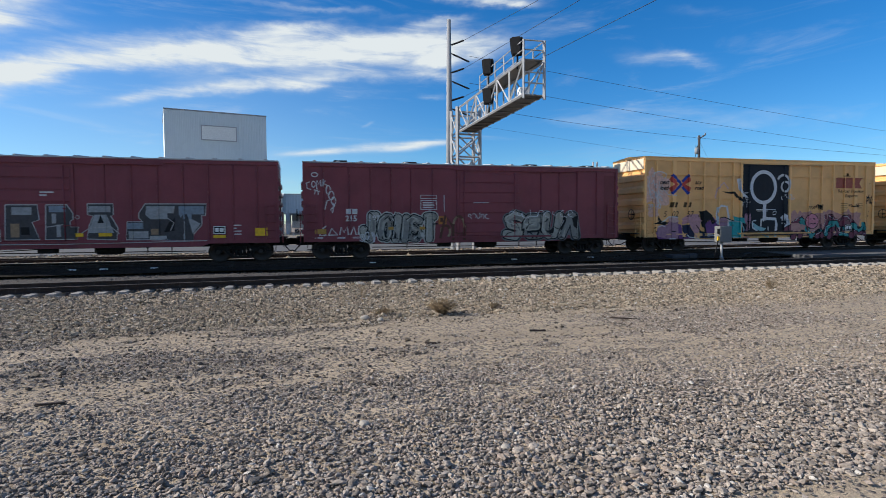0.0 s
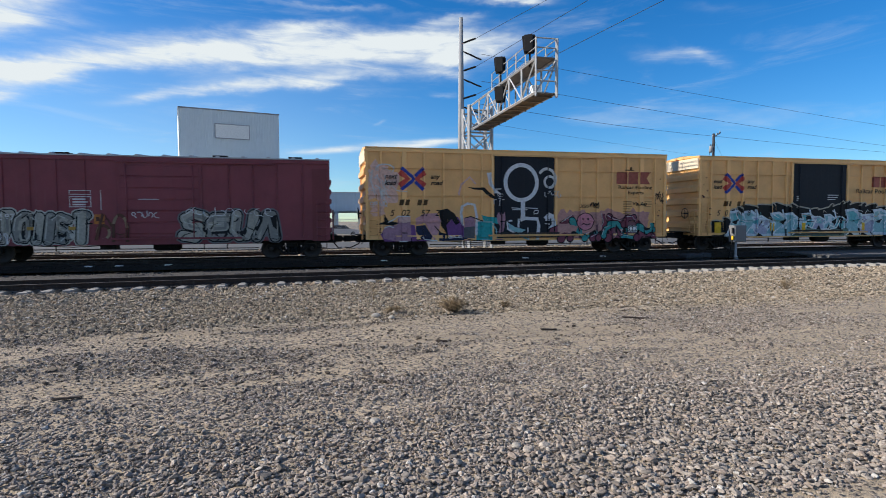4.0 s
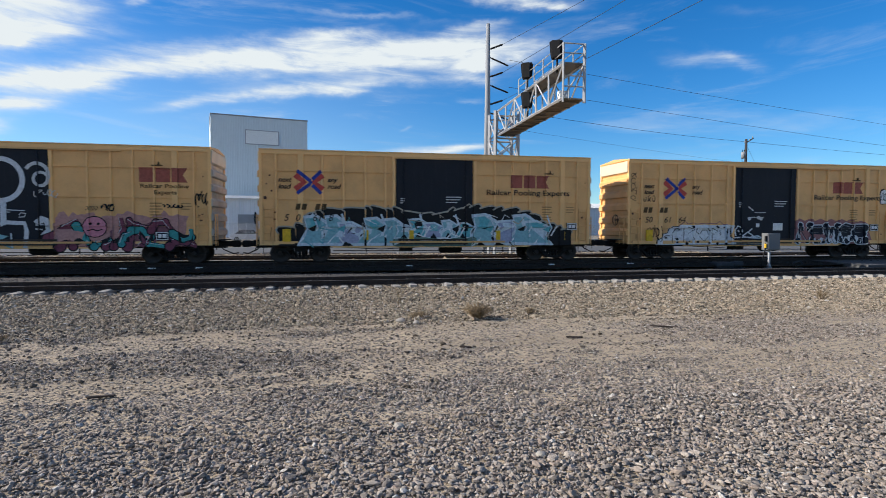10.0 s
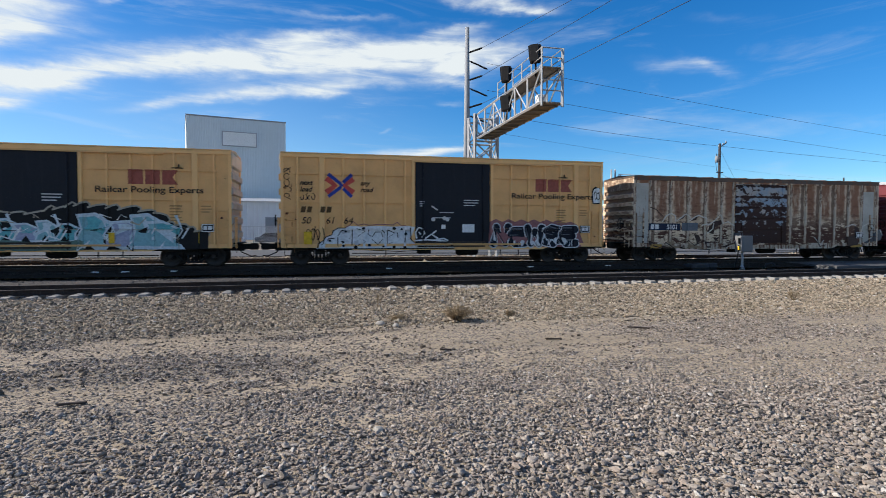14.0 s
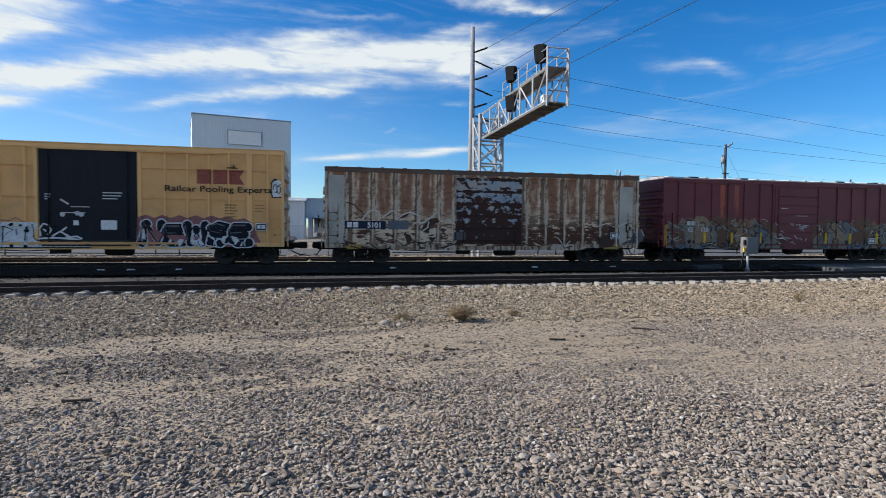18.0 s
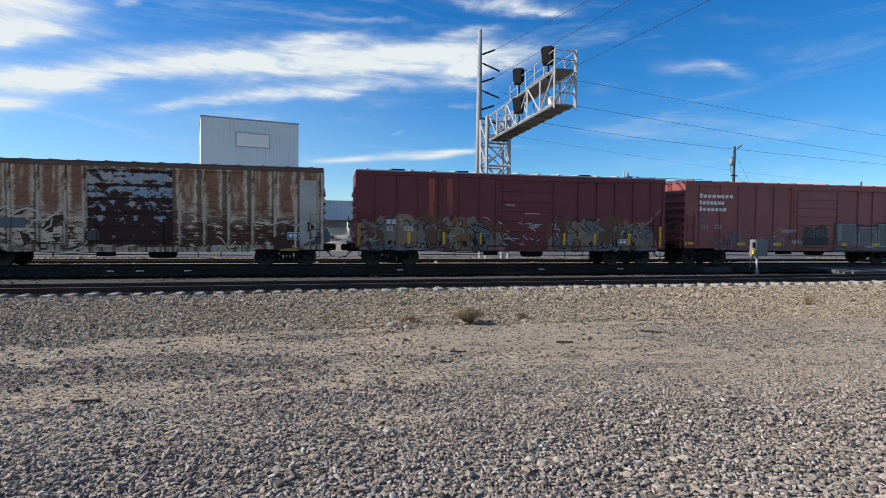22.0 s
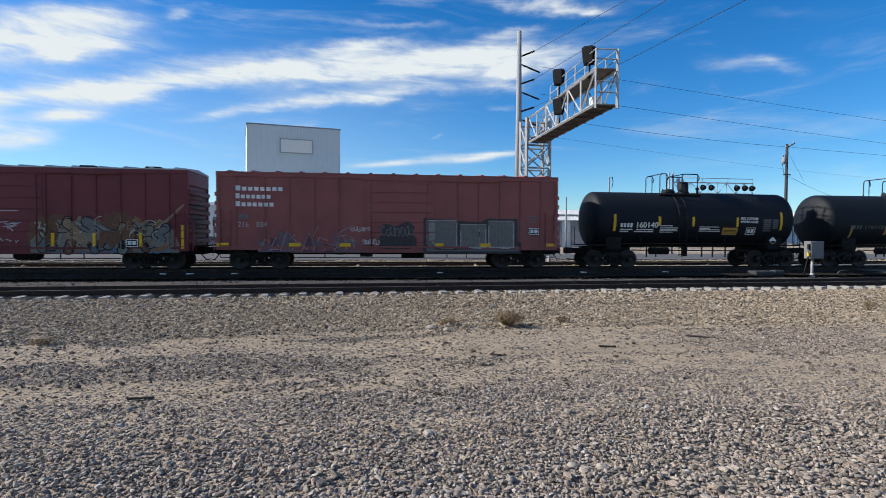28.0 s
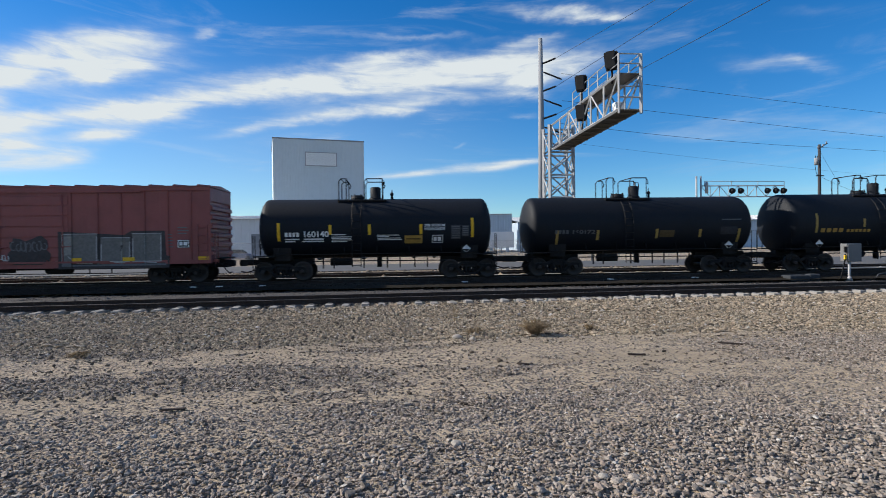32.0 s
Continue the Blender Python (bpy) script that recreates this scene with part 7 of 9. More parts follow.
def yellow_mark(car, x0, x1, z0, z1, name="edge_mark"):
    bm = bmesh.new()
    box(bm, x0, x1, -SKIN - (0.1 if car in (car_b, car_c, car_d) else 0.068), -SKIN - 0.03, z0, z1)
    return part(name, bm, SIGN_YELLOW, car, "yellow reflective mark")


def plate(car, x, z, w=0.52, h=0.36, mat=None):
    bm = bmesh.new()
    deep = 0.098 if car in (car_b, car_c, car_d) else 0.066
    box(bm, x, x + w, -SKIN - deep, -SKIN - 0.03, z, z + h)
    p = part("data_plate", bm, BLACK if mat is None else mat, car, "black plate with white frame and bars")
    bm = bmesh.new()
    y = -SKIN - deep - 0.005
    for q in frame_lines(x + 0.015, x + w - 0.015, z + 0.015, z + h - 0.015, 0.03) + [rect(x + 0.09, x + w * 0.45, z + 0.1, z + h - 0.09), rect(x + w * 0.53, x + w - 0.09, z + 0.1, z + h - 0.09)]:
        bm.faces.new([bm.verts.new((a, y, b)) for a, b in q])
    part("plate_print", bm, WHITE, p)


def rib_text(car, text, x, z, size, mat, **kw):
    return words("lettering", text, size, mat, car, x, -SKIN - (0.098 if car in (car_b, car_c, car_d) else 0.066), z, **kw)


# the yellow cars' printing
def yellow_printing(car, spec, number, logo_x, slogan_x, mark_x, load_x, big_x, lines, nums, cover=False):
    lx, lz, w, h = logo_x, 3.12, 1.17, 1.08
    P = lambda u, v: (lx + u * w, lz + v * h)
    sh = []
    for pts in ([P(-0.02, 0.80), P(0.31, 0.5), P(-0.02, 0.2)], [P(1.02, 0.80), P(0.69, 0.5), P(1.02, 0.2)]):
        sh += [(f, 0, 0) for f in stroke(pts, 0.27)]
    for pts in ([P(0.05, 0.97), P(0.5, 0.60), P(0.56, 0.5), P(0.5, 0.40), P(0.05, 0.03)], [P(0.62, 0.62), P(0.96, 0.97)], [P(0.62, 0.38), P(0.96, 0.03)]):
        sh += [(f, 1, 1) for f in stroke(pts, 0.155)]
    drape("emblem", car, spec, sh, [RED, BLUE], "red and blue crossed-arrow emblem")
    rib_text(car, "next\nload", load_x, 3.66, 0.30, BLACK, lean=0.3, thick=0.007)
    rib_text(car, "any\nroad", slogan_x, 3.68, 0.30, BLACK, lean=0.3, thick=0.007)
    # the owner's mark as plain bars, the number as figures
    sh = [([(x, z), (x + 0.2, z), (x + 0.26, z + 0.27), (x + 0.06, z + 0.27)], 0, 1) for x, z in ((mark_x, 2.42), (mark_x + 0.27, 2.42), (mark_x + 0.86, 2.42), (mark_x + 1.14, 2.42))]
    for q in sh:
        drape("owner_mark", car, spec, [q], [ETCH], "plain dark bar of an owner's mark")
    for x, t in nums:
        rib_text(car, t, x, 1.92, 0.42, BLACK, lean=0.25)
    # the big faded red mark as plain blocks
    x, z = big_x, 3.55
    sh = [([(x, z), (x + 0.58, z), (x + 0.58, z + 0.62), (x, z + 0.62)], 0, 1), (rect(x + 0.66, x + 1.24, z, z + 0.62), 0, 1),
          ([(x + 1.32, z), (x + 1.95, z), (x + 1.75, z + 0.31), (x + 1.95, z + 0.62), (x + 1.32, z + 0.62)], 0, 1)]
    for q in sh:
        drape("faded_mark", car, spec, [q], [LOGO_RED], "plain faded red block of an owner's sign")
    for tx, tz, text, size, wide in lines:
        rib_text(car, text, tx, tz, size, ETCH if size < 0.3 else BLACK, stretch=wide, thick=0.004)
    fine_print("small_print", car, spec, bars(13.25, 2.62, (0.5, 0.45, 0.52, 0.4, 0.48, 0.5), 0.05, 0.075, 0) + bars(14.5, 2.62, (0.4, 0.44, 0.36), 0.05, 0.075, 0), [FAINT_PRINT], "lines of small stencilled print")


yellow_printing(car_b, spec_b, "", 1.60, 3.05, 1.55, 0.88, 12.85, [(12.9, 3.30, "Railcar Pooling", 0.24, 1.95), (13.45, 3.03, "Experts", 0.24, 0.9)], [(1.10, "5"), (1.62, "02"), (2.55, "57"), (3.25, "2")])
yellow_printing(car_c, spec_c, "", 1.58, 2.98, 1.55, 0.83, 11.65, [(10.40, 3.20, "Railcar Pooling Experts", 0.36, 4.2)], [(1.05, "5"), (1.55, "0"), (2.30, "61"), (3.0, "8")])
yellow_printing(car_d, spec_d, "", 2.02, 3.52, 0.85, 0.83, 12.12, [(10.83, 3.20, "Railcar Pooling Experts", 0.36, 4.35)], [(0.88, "50"), (1.95, "61"), (2.75, "64")])
for car, sp in ((car_b, spec_b), (car_c, spec_c), (car_d, spec_d)):
    bm = bmesh.new()
    slab(bm, [(13.35, 4.24), (13.8, 4.24), (13.8, 4.28), (13.68, 4.29), (13.66, 4.42), (13.63, 4.42), (13.61, 4.29), (13.35, 4.28)], -SKIN - 0.1, -SKIN - 0.02)
    part("vent_bracket", bm, ETCH, car)
    d0 = sp["door"][0]
    sh = (bars(d0 + 2.35, 3.05, (0.75, 0.7, 0.55), 0.045, 0.08, 0) if car is not car_b else []) + bars(d0 + 0.2, 2.95, (0.22, 0.2, 0.12), 0.05, 0.05, 0) + bars(d0 + 0.9, 2.2, (0.8,), 0.04, 0.05, 0)
    fine_print("door_print", car, sp, sh, [FADED_WHITE], "small white print on the door")
    bm = bmesh.new()
    box(bm, d0 + 0.1, d0 + 3.4, -SKIN - 0.14, -SKIN - 0.02, 1.02, 1.10)
    box(bm, d0 + 0.1, d0 + 3.4, -SKIN - 0.14, -SKIN - 0.02, 0.84, 0.90)
    part("door_step", bm, OLD_TIMBER, car, "brown steel door step")
    if car is not car_b:
        yellow_mark(car, 1.0, 1.35, 0.98, 1.55)
    rng = random.Random(int(d0 * 100) + TRAIN.index(next(q for q in TRAIN if q[0] is car)))
    sh = []
    for i in range(16):      # scabs of rust by the ladders and runs below the rails
        x = rng.choice((rng.uniform(0.08, 0.66), rng.uniform(0.08, 0.66), rng.uniform(15.15, 15.6), rng.uniform(0.8, 15.0)))
        z, w = rng.choice((rng.uniform(0.95, 2.3), rng.uniform(2.4, 4.1))), rng.uniform(0.05, 0.13)
        if d0 - 0.3 < x < sp["door"][1] + 0.3:
            continue
        if i % 3:
            sh.append((blob(x, x + w, z, z + w * rng.uniform(0.6, 1.3), rng, 0.3, 12), rng.choice((0, 0, 1)), 0))
        else:
            sh.append(([(x, z), (x + 0.045, z), (x + 0.03, z - rng.uniform(0.2, 0.5)), (x + 0.012, z - 0.2)], 1, 0))
    fine_print("rust_spots", car, sp, sh, [RUST_LINE, flat("thin_rust_stain", (0.34, 0.17, 0.065))], "small scabs and runs of rust")
    plate(car, *((13.5, 1.05) if car is car_b else (14.52, 1.52)))

# first yellow car: purple shapes, teal block, ring figure, teal and plum piece
mats = [PURPLE, LILAC, flat("soft_pink_spray", (0.55, 0.29, 0.31)), TEAL, PALE_GREY, NAVY, PLUM, GREEN_TEAL, CYAN, BLACK, flat("pale_rose_spray", (0.62, 0.40, 0.36)), DARK_GREY]
sh = []
sh.append(([(0.68, 1.07), (0.93, 1.45), (1.44, 1.49), (1.52, 1.89), (2.09, 1.89), (2.13, 0.73), (1.35, 0.73), (0.93, 0.73)], 1, 1))
sh.append(([(1.52, 1.92), (2.09, 1.92), (2.09, 1.60), (1.56, 1.60)], 10, 1))
sh.append(([(2.33, 1.79), (2.74, 2.03), (3.38, 2.05), (3.56, 1.71), (3.46, 1.19), (3.25, 0.73), (2.79, 1.60), (2.36, 1.48)], 2, 1))
sh.append(([(0.66, 1.07), (1.02, 1.17), (1.37, 0.85), (1.35, 0.73), (0.85, 0.73)], 0, 1))
sh.append(([(2.09, 1.52), (2.30, 1.48), (2.40, 0.73), (2.09, 0.73)], 0, 1))
sh.append(([(2.36, 0.73), (2.62, 0.81), (3.38, 0.73), (3.41, 0.73), (2.74, 0.73)], 0, 1))
sh.append(([(3.55, 1.71), (4.39, 1.88), (4.68, 1.45), (4.68, 0.81), (4.05, 0.81), (3.80, 1.19)], 0, 1))
sh.append(([(2.36, 1.45), (2.79, 1.49), (3.14, 0.95), (3.06, 0.75), (2.62, 0.80), (2.36, 1.18)], 5, 1))
sh.append(([(3.46, 2.18), (3.88, 2.27), (4.24, 2.03), (4.57, 1.47), (4.57, 1.15), (4.07, 1.77), (3.83, 1.47), (3.92, 0.92), (3.58, 1.45)], 9, 1))
sh.append(([(3.46, 1.15), (4.91, 0.83), (4.54, 0.73), (3.46, 0.73)], 5, 1))
sh.append(([(4.68, 1.83), (5.23, 1.88), (5.30, 1.35), (4.73, 1.35)], 1, 1))
sh.append(([(4.68, 1.36), (5.25, 1.42), (5.25, 0.83), (4.68, 0.85)], 11, 1))
sh.append(([(4.56, 0.73), (4.91, 0.78), (5.33, 0.73), (5.33, 0.73)], 0, 1))
sh.append(([(5.32, 1.66), (6.13, 1.62), (6.13, 0.73), (5.32, 0.73)], 3, 1))
sh.append(([(5.42, 1.45), (6.03, 1.43), (6.03, 0.81), (5.42, 0.85)], 7, 1))
sh.append(([(5.47, 1.38), (5.97, 1.36), (5.97, 0.88), (5.47, 0.91)], 3, 1))
sh.append(([(5.32, 0.73), (5.74, 0.81), (6.13, 0.73), (6.13, 0.73), (5.32, 0.73)], 8, 1))
sh.append(([(5.57, 1.96), (5.91, 1.88), (6.58, 1.81), (6.43, 1.52), (5.65, 1.69)], 3, 1))
sh.append(([(4.89, 3.30), (5.32, 3.28), (5.74, 3.30), (5.94, 3.11), (6.45, 2.66), (6.07, 2.80), (5.80, 2.99), (5.65, 3.16), (5.23, 3.19)], 9, 1))
sh.append(([(0.47, 1.52), (0.83, 1.64), (0.88, 1.98), (1.03, 1.71), (1.54, 1.59), (1.27, 1.47), (0.85, 1.52)], 9, 1))
sh.append(([(5.86, 4.00), (6.06, 4.03), (6.11, 3.50), (6.26, 3.23), (6.63, 2.97), (6.24, 3.04), (5.97, 3.45)], 4, 1))
sh += [(f, 4, 1) for f in stroke([(4.62, 1.45), (4.56, 2.05), (4.61, 2.37), (4.89, 2.51), (5.23, 2.46), (5.35, 1.88), (5.32, 0.98)], 0.12)]
sh += [(f, 8, 1) for f in stroke([(5.40, 1.66), (6.09, 1.62), (6.33, 1.26), (6.38, 0.81)], 0.07)]
sh += [(f, 9, 1) for f in stroke([(3.46, 2.18), (3.80, 1.45), (3.88, 0.81)], 0.05)]
sh += [(f, 9, 1) for f in stroke([(3.25, 1.45), (3.55, 1.11), (3.80, 1.02)], 0.05)]
sh += [(f, 9, 1) for f in stroke([(1.52, 1.13), (2.09, 1.11), (2.13, 0.73)], 0.05)]
sh += [(f, 9, 1) for f in stroke([(0.68, 1.36), (0.61, 1.19), (0.93, 1.02), (1.27, 1.28)], 0.04)]
sh += [(f, 4, 1) for f in stroke([(1.02, 1.62), (1.29, 1.74), (1.52, 1.91), (2.08, 1.89)], 0.05)]
sh += [(f, 4, 1) for f in stroke([(2.62, 1.02), (2.74, 0.81), (3.38, 0.73), (3.34, 0.73)], 0.05)]
sh += [(f, 9, 1) for f in stroke([(4.78, 1.83), (5.06, 1.89), (5.65, 1.66)], 0.05)]
sh += [(f, 9, 1) for f in stroke([(4.89, 0.78), (5.23, 0.73), (5.57, 0.73)], 0.05)]
sh += [(f, 10, 1) for f in stroke([(4.43, 2.90), (4.57, 3.42), (5.00, 3.79), (5.30, 3.45)], 0.09)]
sh += [(f, 4, 1) for f in stroke([(0.85, 1.36), (1.10, 1.45), (1.32, 1.36), (1.18, 1.21), (0.83, 1.19)], 0.05)]
sh += [(f, 4, 1) for f in stroke([(1.56, 0.73), (1.77, 0.73), (1.94, 0.73)], 0.05)]
sh += scribble(3.9, 4.6, 0.84, 1.0, 4, 0.04, 4, 3, 4)
drape("graffiti", car_b, spec_b, sh, mats, "purple, lilac and teal sprayed shapes")
rng = random.Random(14)
sh = [(blob(0.1, 1.0, 2.6, 4.35, random.Random(3), 0.3, 30), 1, 0), (blob(0.8, 1.55, 2.5, 4.05, random.Random(13), 0.3, 24), 1, 0), (blob(0.2, 0.9, 1.9, 2.6, random.Random(23), 0.3, 24), 1, 0)]
for i in range(26):
    x, z = rng.uniform(0.15, 0.95), rng.uniform(2.7, 4.4)
    q = [(x, z), (x + rng.uniform(-0.12, 0.2), z + rng.uniform(-0.5, 0.2)), (x + rng.uniform(-0.1, 0.35), z + rng.uniform(-0.7, 0.3))]
    sh += [(f, 0, 1) for f in stroke(q, rng.uniform(0.03, 0.07), taper=0.6)]
sh += [(f, 0, 1) for f in stroke(arc(0.9, 4.1, 0.42, 0.22, 200, -40, 10), 0.06)] + [(f, 0, 1) for f in stroke([(1.15, 3.4), (1.45, 3.1), (1.95, 3.05)], 0.05)] + scribble(0.2, 1.0, 2.35, 2.6, 5, 0.04, 0, 15)
drape("tag", car_b, spec_b, sh, [FADED_WHITE, flat("pale_pink_haze", (0.72, 0.45, 0.36))], "loose white scrawl over pale pink paint")
cx, cz = 7.62, 3.55
sh = [(f, 0, 2) for f in stroke(arc(cx, cz, 0.82, 0.86, 0, 350, 30), 0.2, True)]
sh.append(([(6.35, 1.94), (6.46, 2.12), (6.53, 1.94), (6.60, 2.15), (6.67, 1.96), (6.76, 2.12), (6.80, 1.78), (6.71, 1.16), (6.43, 1.05), (6.53, 1.43), (6.39, 1.60)], 3, 2))
sh.append(([(6.92, 1.59), (7.31, 1.36), (7.86, 1.23), (7.58, 1.05), (7.01, 1.23)], 2, 2))
sh.append(([(8.81, 1.83), (9.08, 2.08), (9.36, 1.97), (9.47, 1.43), (9.01, 1.25), (9.26, 1.51), (9.20, 1.80), (8.97, 1.69)], 0, 2))
sh.append(([(6.16, 0.73), (6.51, 0.81), (6.78, 0.73), (6.69, 0.73), (6.16, 0.73)], 3, 2))
sh += [(f, 0, 2) for f in stroke([(7.71, 2.77), (7.71, 1.87), (7.68, 1.69)], 0.22)]
sh += [(f, 0, 2) for f in stroke([(7.58, 1.69), (7.75, 1.80), (8.48, 1.76), (8.55, 1.43), (8.48, 0.73)], 0.17)]
sh += [(f, 0, 2) for f in stroke([(7.50, 1.78), (7.47, 1.34)], 0.10)]
sh += [(f, 0, 2) for f in stroke([(7.15, 1.69), (6.89, 1.64), (6.92, 1.28), (7.31, 1.05), (7.89, 1.04)], 0.09)]
sh += [(f, 2, 2) for f in stroke([(7.31, 1.05), (7.84, 0.81), (8.05, 0.73)], 0.07)]
sh += [(f, 0, 2) for f in stroke([(7.97, 1.34), (8.00, 0.73)], 0.06)]
sh += [(f, 0, 2) for f in stroke([(8.27, 2.09), (8.35, 2.19), (8.53, 2.17), (8.48, 2.03), (8.28, 2.01)], 0.04)]
sh += [(f, 0, 2) for f in stroke([(7.12, 2.31), (7.58, 2.29), (7.89, 2.31), (8.50, 2.28)], 0.04)]
sh += [(f, 1, 2) for f in stroke([(6.20, 2.49), (6.20, 2.70), (6.34, 2.72)], 0.04)]
sh += [(f, 1, 2) for f in stroke([(6.50, 2.42), (6.50, 2.68), (6.74, 2.72)], 0.04)]
sh += [(f, 0, 2) for f in stroke([(8.89, 1.69), (9.17, 1.71)], 0.05)]
sh += [(f, 0, 2) for f in stroke([(8.87, 1.53), (9.15, 1.50)], 0.05)]
sh += [(f, 1, 2) for f in stroke([(6.16, 3.02), (6.37, 3.04), (6.43, 2.88)], 0.04)]
sh += [(f, 1, 2) for f in stroke([(6.16, 3.21), (6.60, 3.23)], 0.05)]
sh += [(f, 1, 2) for f in stroke(arc(cx + 1.35, 3.75, 0.45, 0.5, 150, -60, 12), 0.14)] + [(f, 1, 2) for f in stroke(arc(cx + 1.5, 3.6, 0.28, 0.28, 0, 350, 12), 0.12, True)]
sh += scribble(cx + 1.2, cx + 2.1, 2.85, 3.15, 5, 0.035, 1, 9)
drape("graffiti", car_b, spec_b, sh, [PALE_GREY, FADED_WHITE, CYAN, LILAC], "white ring figure on the black door")
sh = [(blob(9.5, 12.2, 0.75, 2.1, random.Random(2), 0.2, 50), 5, 0), (blob(11.6, 14.75, 0.75, 2.2, random.Random(12), 0.2, 50), 5, 0)]
sh.append(([(9.55, 0.78), (9.75, 1.25), (10.5, 1.6), (11.7, 1.45), (12.2, 1.75), (12.9, 1.65), (13.4, 1.9), (14.1, 1.75), (14.5, 1.25), (15.1, 1.0), (15.1, 0.78)], 6, 0))
sh += [q for w, c, line in (
    (0.26, 1, [(9.31, 1.14), (9.61, 1.28), (9.92, 1.54), (10.22, 1.72), (10.49, 1.87)]),
    (0.30, 1, [(9.76, 0.78), (9.88, 1.01), (10.18, 1.31)]),
    (0.22, 1, [(10.26, 0.78), (10.45, 1.05), (10.34, 1.43)]),
    (0.24, 0, [(10.39, 1.66), (10.57, 1.31), (10.91, 0.97), (11.10, 0.78)]),
    (0.22, 0, [(11.06, 0.78), (11.21, 0.93), (11.60, 1.12), (11.92, 0.89)]),
    (0.24, 1, [(11.52, 0.78), (11.63, 0.82), (11.92, 0.97)]),
    (0.22, 1, [(11.83, 0.78), (11.96, 1.05), (12.21, 1.51), (12.10, 2.00)]),
    (0.20, 1, [(12.51, 1.51), (12.45, 1.89), (12.74, 1.70), (13.28, 1.57)]),
    (0.30, 1, [(12.37, 0.78), (12.45, 1.12), (12.80, 1.34), (13.08, 1.01), (12.91, 0.78)]),
    (0.24, 0, [(12.51, 1.47), (12.89, 1.49), (13.31, 1.18), (13.21, 0.88), (13.83, 0.78)]),
    (0.24, 1, [(13.31, 1.47), (13.50, 1.80), (13.87, 1.83), (14.12, 1.51)]),
    (0.26, 1, [(14.04, 0.78), (14.27, 1.01), (14.74, 0.97), (15.15, 0.78)]),
    (0.24, 0, [(14.15, 1.34), (14.59, 1.11), (14.94, 1.18), (14.92, 1.54)]),
    (0.20, 0, [(12.13, 0.89), (12.25, 1.24), (12.59, 1.37)]),
) for q in ribbon(line, w * 1.4, c, 3, 4)]
sh += [(arc(11.1, 1.62, 0.49, 0.46, 0, 342, 19), 3, 4), (arc(11.1, 1.62, 0.45, 0.42, 0, 342, 19), 2, 4)] + [(f, 3, 5) for f in stroke([(10.85, 1.45), (11.0, 1.52), (11.2, 1.45), (11.4, 1.52)], 0.05)] + [(arc(x, 1.75, 0.06, 0.06, 0, 320, 8), 3, 5) for x in (10.95, 11.25)]
sh += scribble(11.35, 11.85, 2.3, 2.6, 4, 0.045, 3, 4, 5) + scribble(13.7, 14.6, 2.45, 2.6, 5, 0.05, 3, 6, 5)
drape("graffiti", car_b, spec_b, sh, [flat("sea_green_spray", (0.05, 0.30, 0.29)), flat("wine_spray", (0.20, 0.055, 0.085)), PINK, BLACK, PALE_GREY, ROSE, flat("dusky_mauve_spray", (0.20, 0.085, 0.105))], "teal and plum sprayed piece with a pink disc")
rib_text(car_b, "2020", 10.75, 2.32, 0.24, BLACK, lean=0.3)
drape("tag", car_b, spec_b, scribble(15.1, 15.65, 2.5, 3.2, 4, 0.05, 0, 31), [BLACK], "black scrawl")

# second yellow car: long ice-blue piece edged black
rng = random.Random(5)
ridge = [(0.85, 1.35), (2.0, 1.65), (2.5, 2.25), (5.0, 2.5), (7.8, 2.2), (9.6, 2.55), (12.6, 2.3), (13.4, 1.75), (14.75, 1.35)]
top, sh = [], []
for (xa, za), (xb, zb) in zip(ridge, ridge[1:]):
    x = xa
    while x < xb - 0.1:      # licks of flame, leaning outwards from the middle
        w = min(rng.uniform(0.3, 1.0), xb - x)
        z, h, d = za + (zb - za) * (x - xa) / (xb - xa), rng.uniform(0.06, 0.22), (-1.6 if x < 7 else 1.6)
        lick = [(0.0, 0.0), (0.2, 0.7), (0.45, 1.0), (0.75, 0.75), (1.0, 0.15)]
        line = [(x + w * u + d * 0.3 * w * v, z + (zb - za) / (xb - xa) * w * u + h * v) for u, v in lick]
        sh += [(f, 5, 0) for f in stroke(line, 0.15)]
        sh.append((line + [(x + w + 0.02, 0.78), (x - 0.02, 0.78)], 0, 0))
        x += w
sh += shards(1.75, 6.0, 0.78, 2.45, 5, 33, 2, [1, 1, 6], [3, 1, 2], 0) + shards(9.6, 13.6, 0.78, 2.5, 4, 35, 2, [1, 6, 1], [3, 2, 1], 0)
sh += shards(6.1, 9.6, 1.1, 2.15, 5, 37, 2, [1, 3, 6], [2, 0, 1], 0)
sh += [(blob(5.9, 10.0, 0.74, 1.15, random.Random(61), 0.2, 40), 7, 1)] + [(f, 4, 1) for f in stroke([(6.0, 0.85), (6.7, 1.1), (7.6, 1.0), (8.4, 1.15), (9.4, 0.95)], 0.06)]
for i, x in enumerate((2.0, 3.3, 5.1, 6.9, 8.6, 10.3, 11.9, 13.2)):
    sh += [(f, 4, 1) for f in stroke([(x - 0.35, 0.85), (x + 0.1, 1.35), (x + 0.5, 1.2), (x + 0.8, 1.7)], 0.07)]
    sh += [(f, 2, 1) for f in stroke([(x + 0.3, 2.25), (x + 0.55, 1.6), (x + 0.35, 1.25)], 0.10, taper=0.4)] + [([(x + 0.1, 1.55), (x + 0.5, 1.75), (x + 0.4, 1.4)], (0, 3)[i % 2], 1)]
rng = random.Random(77)
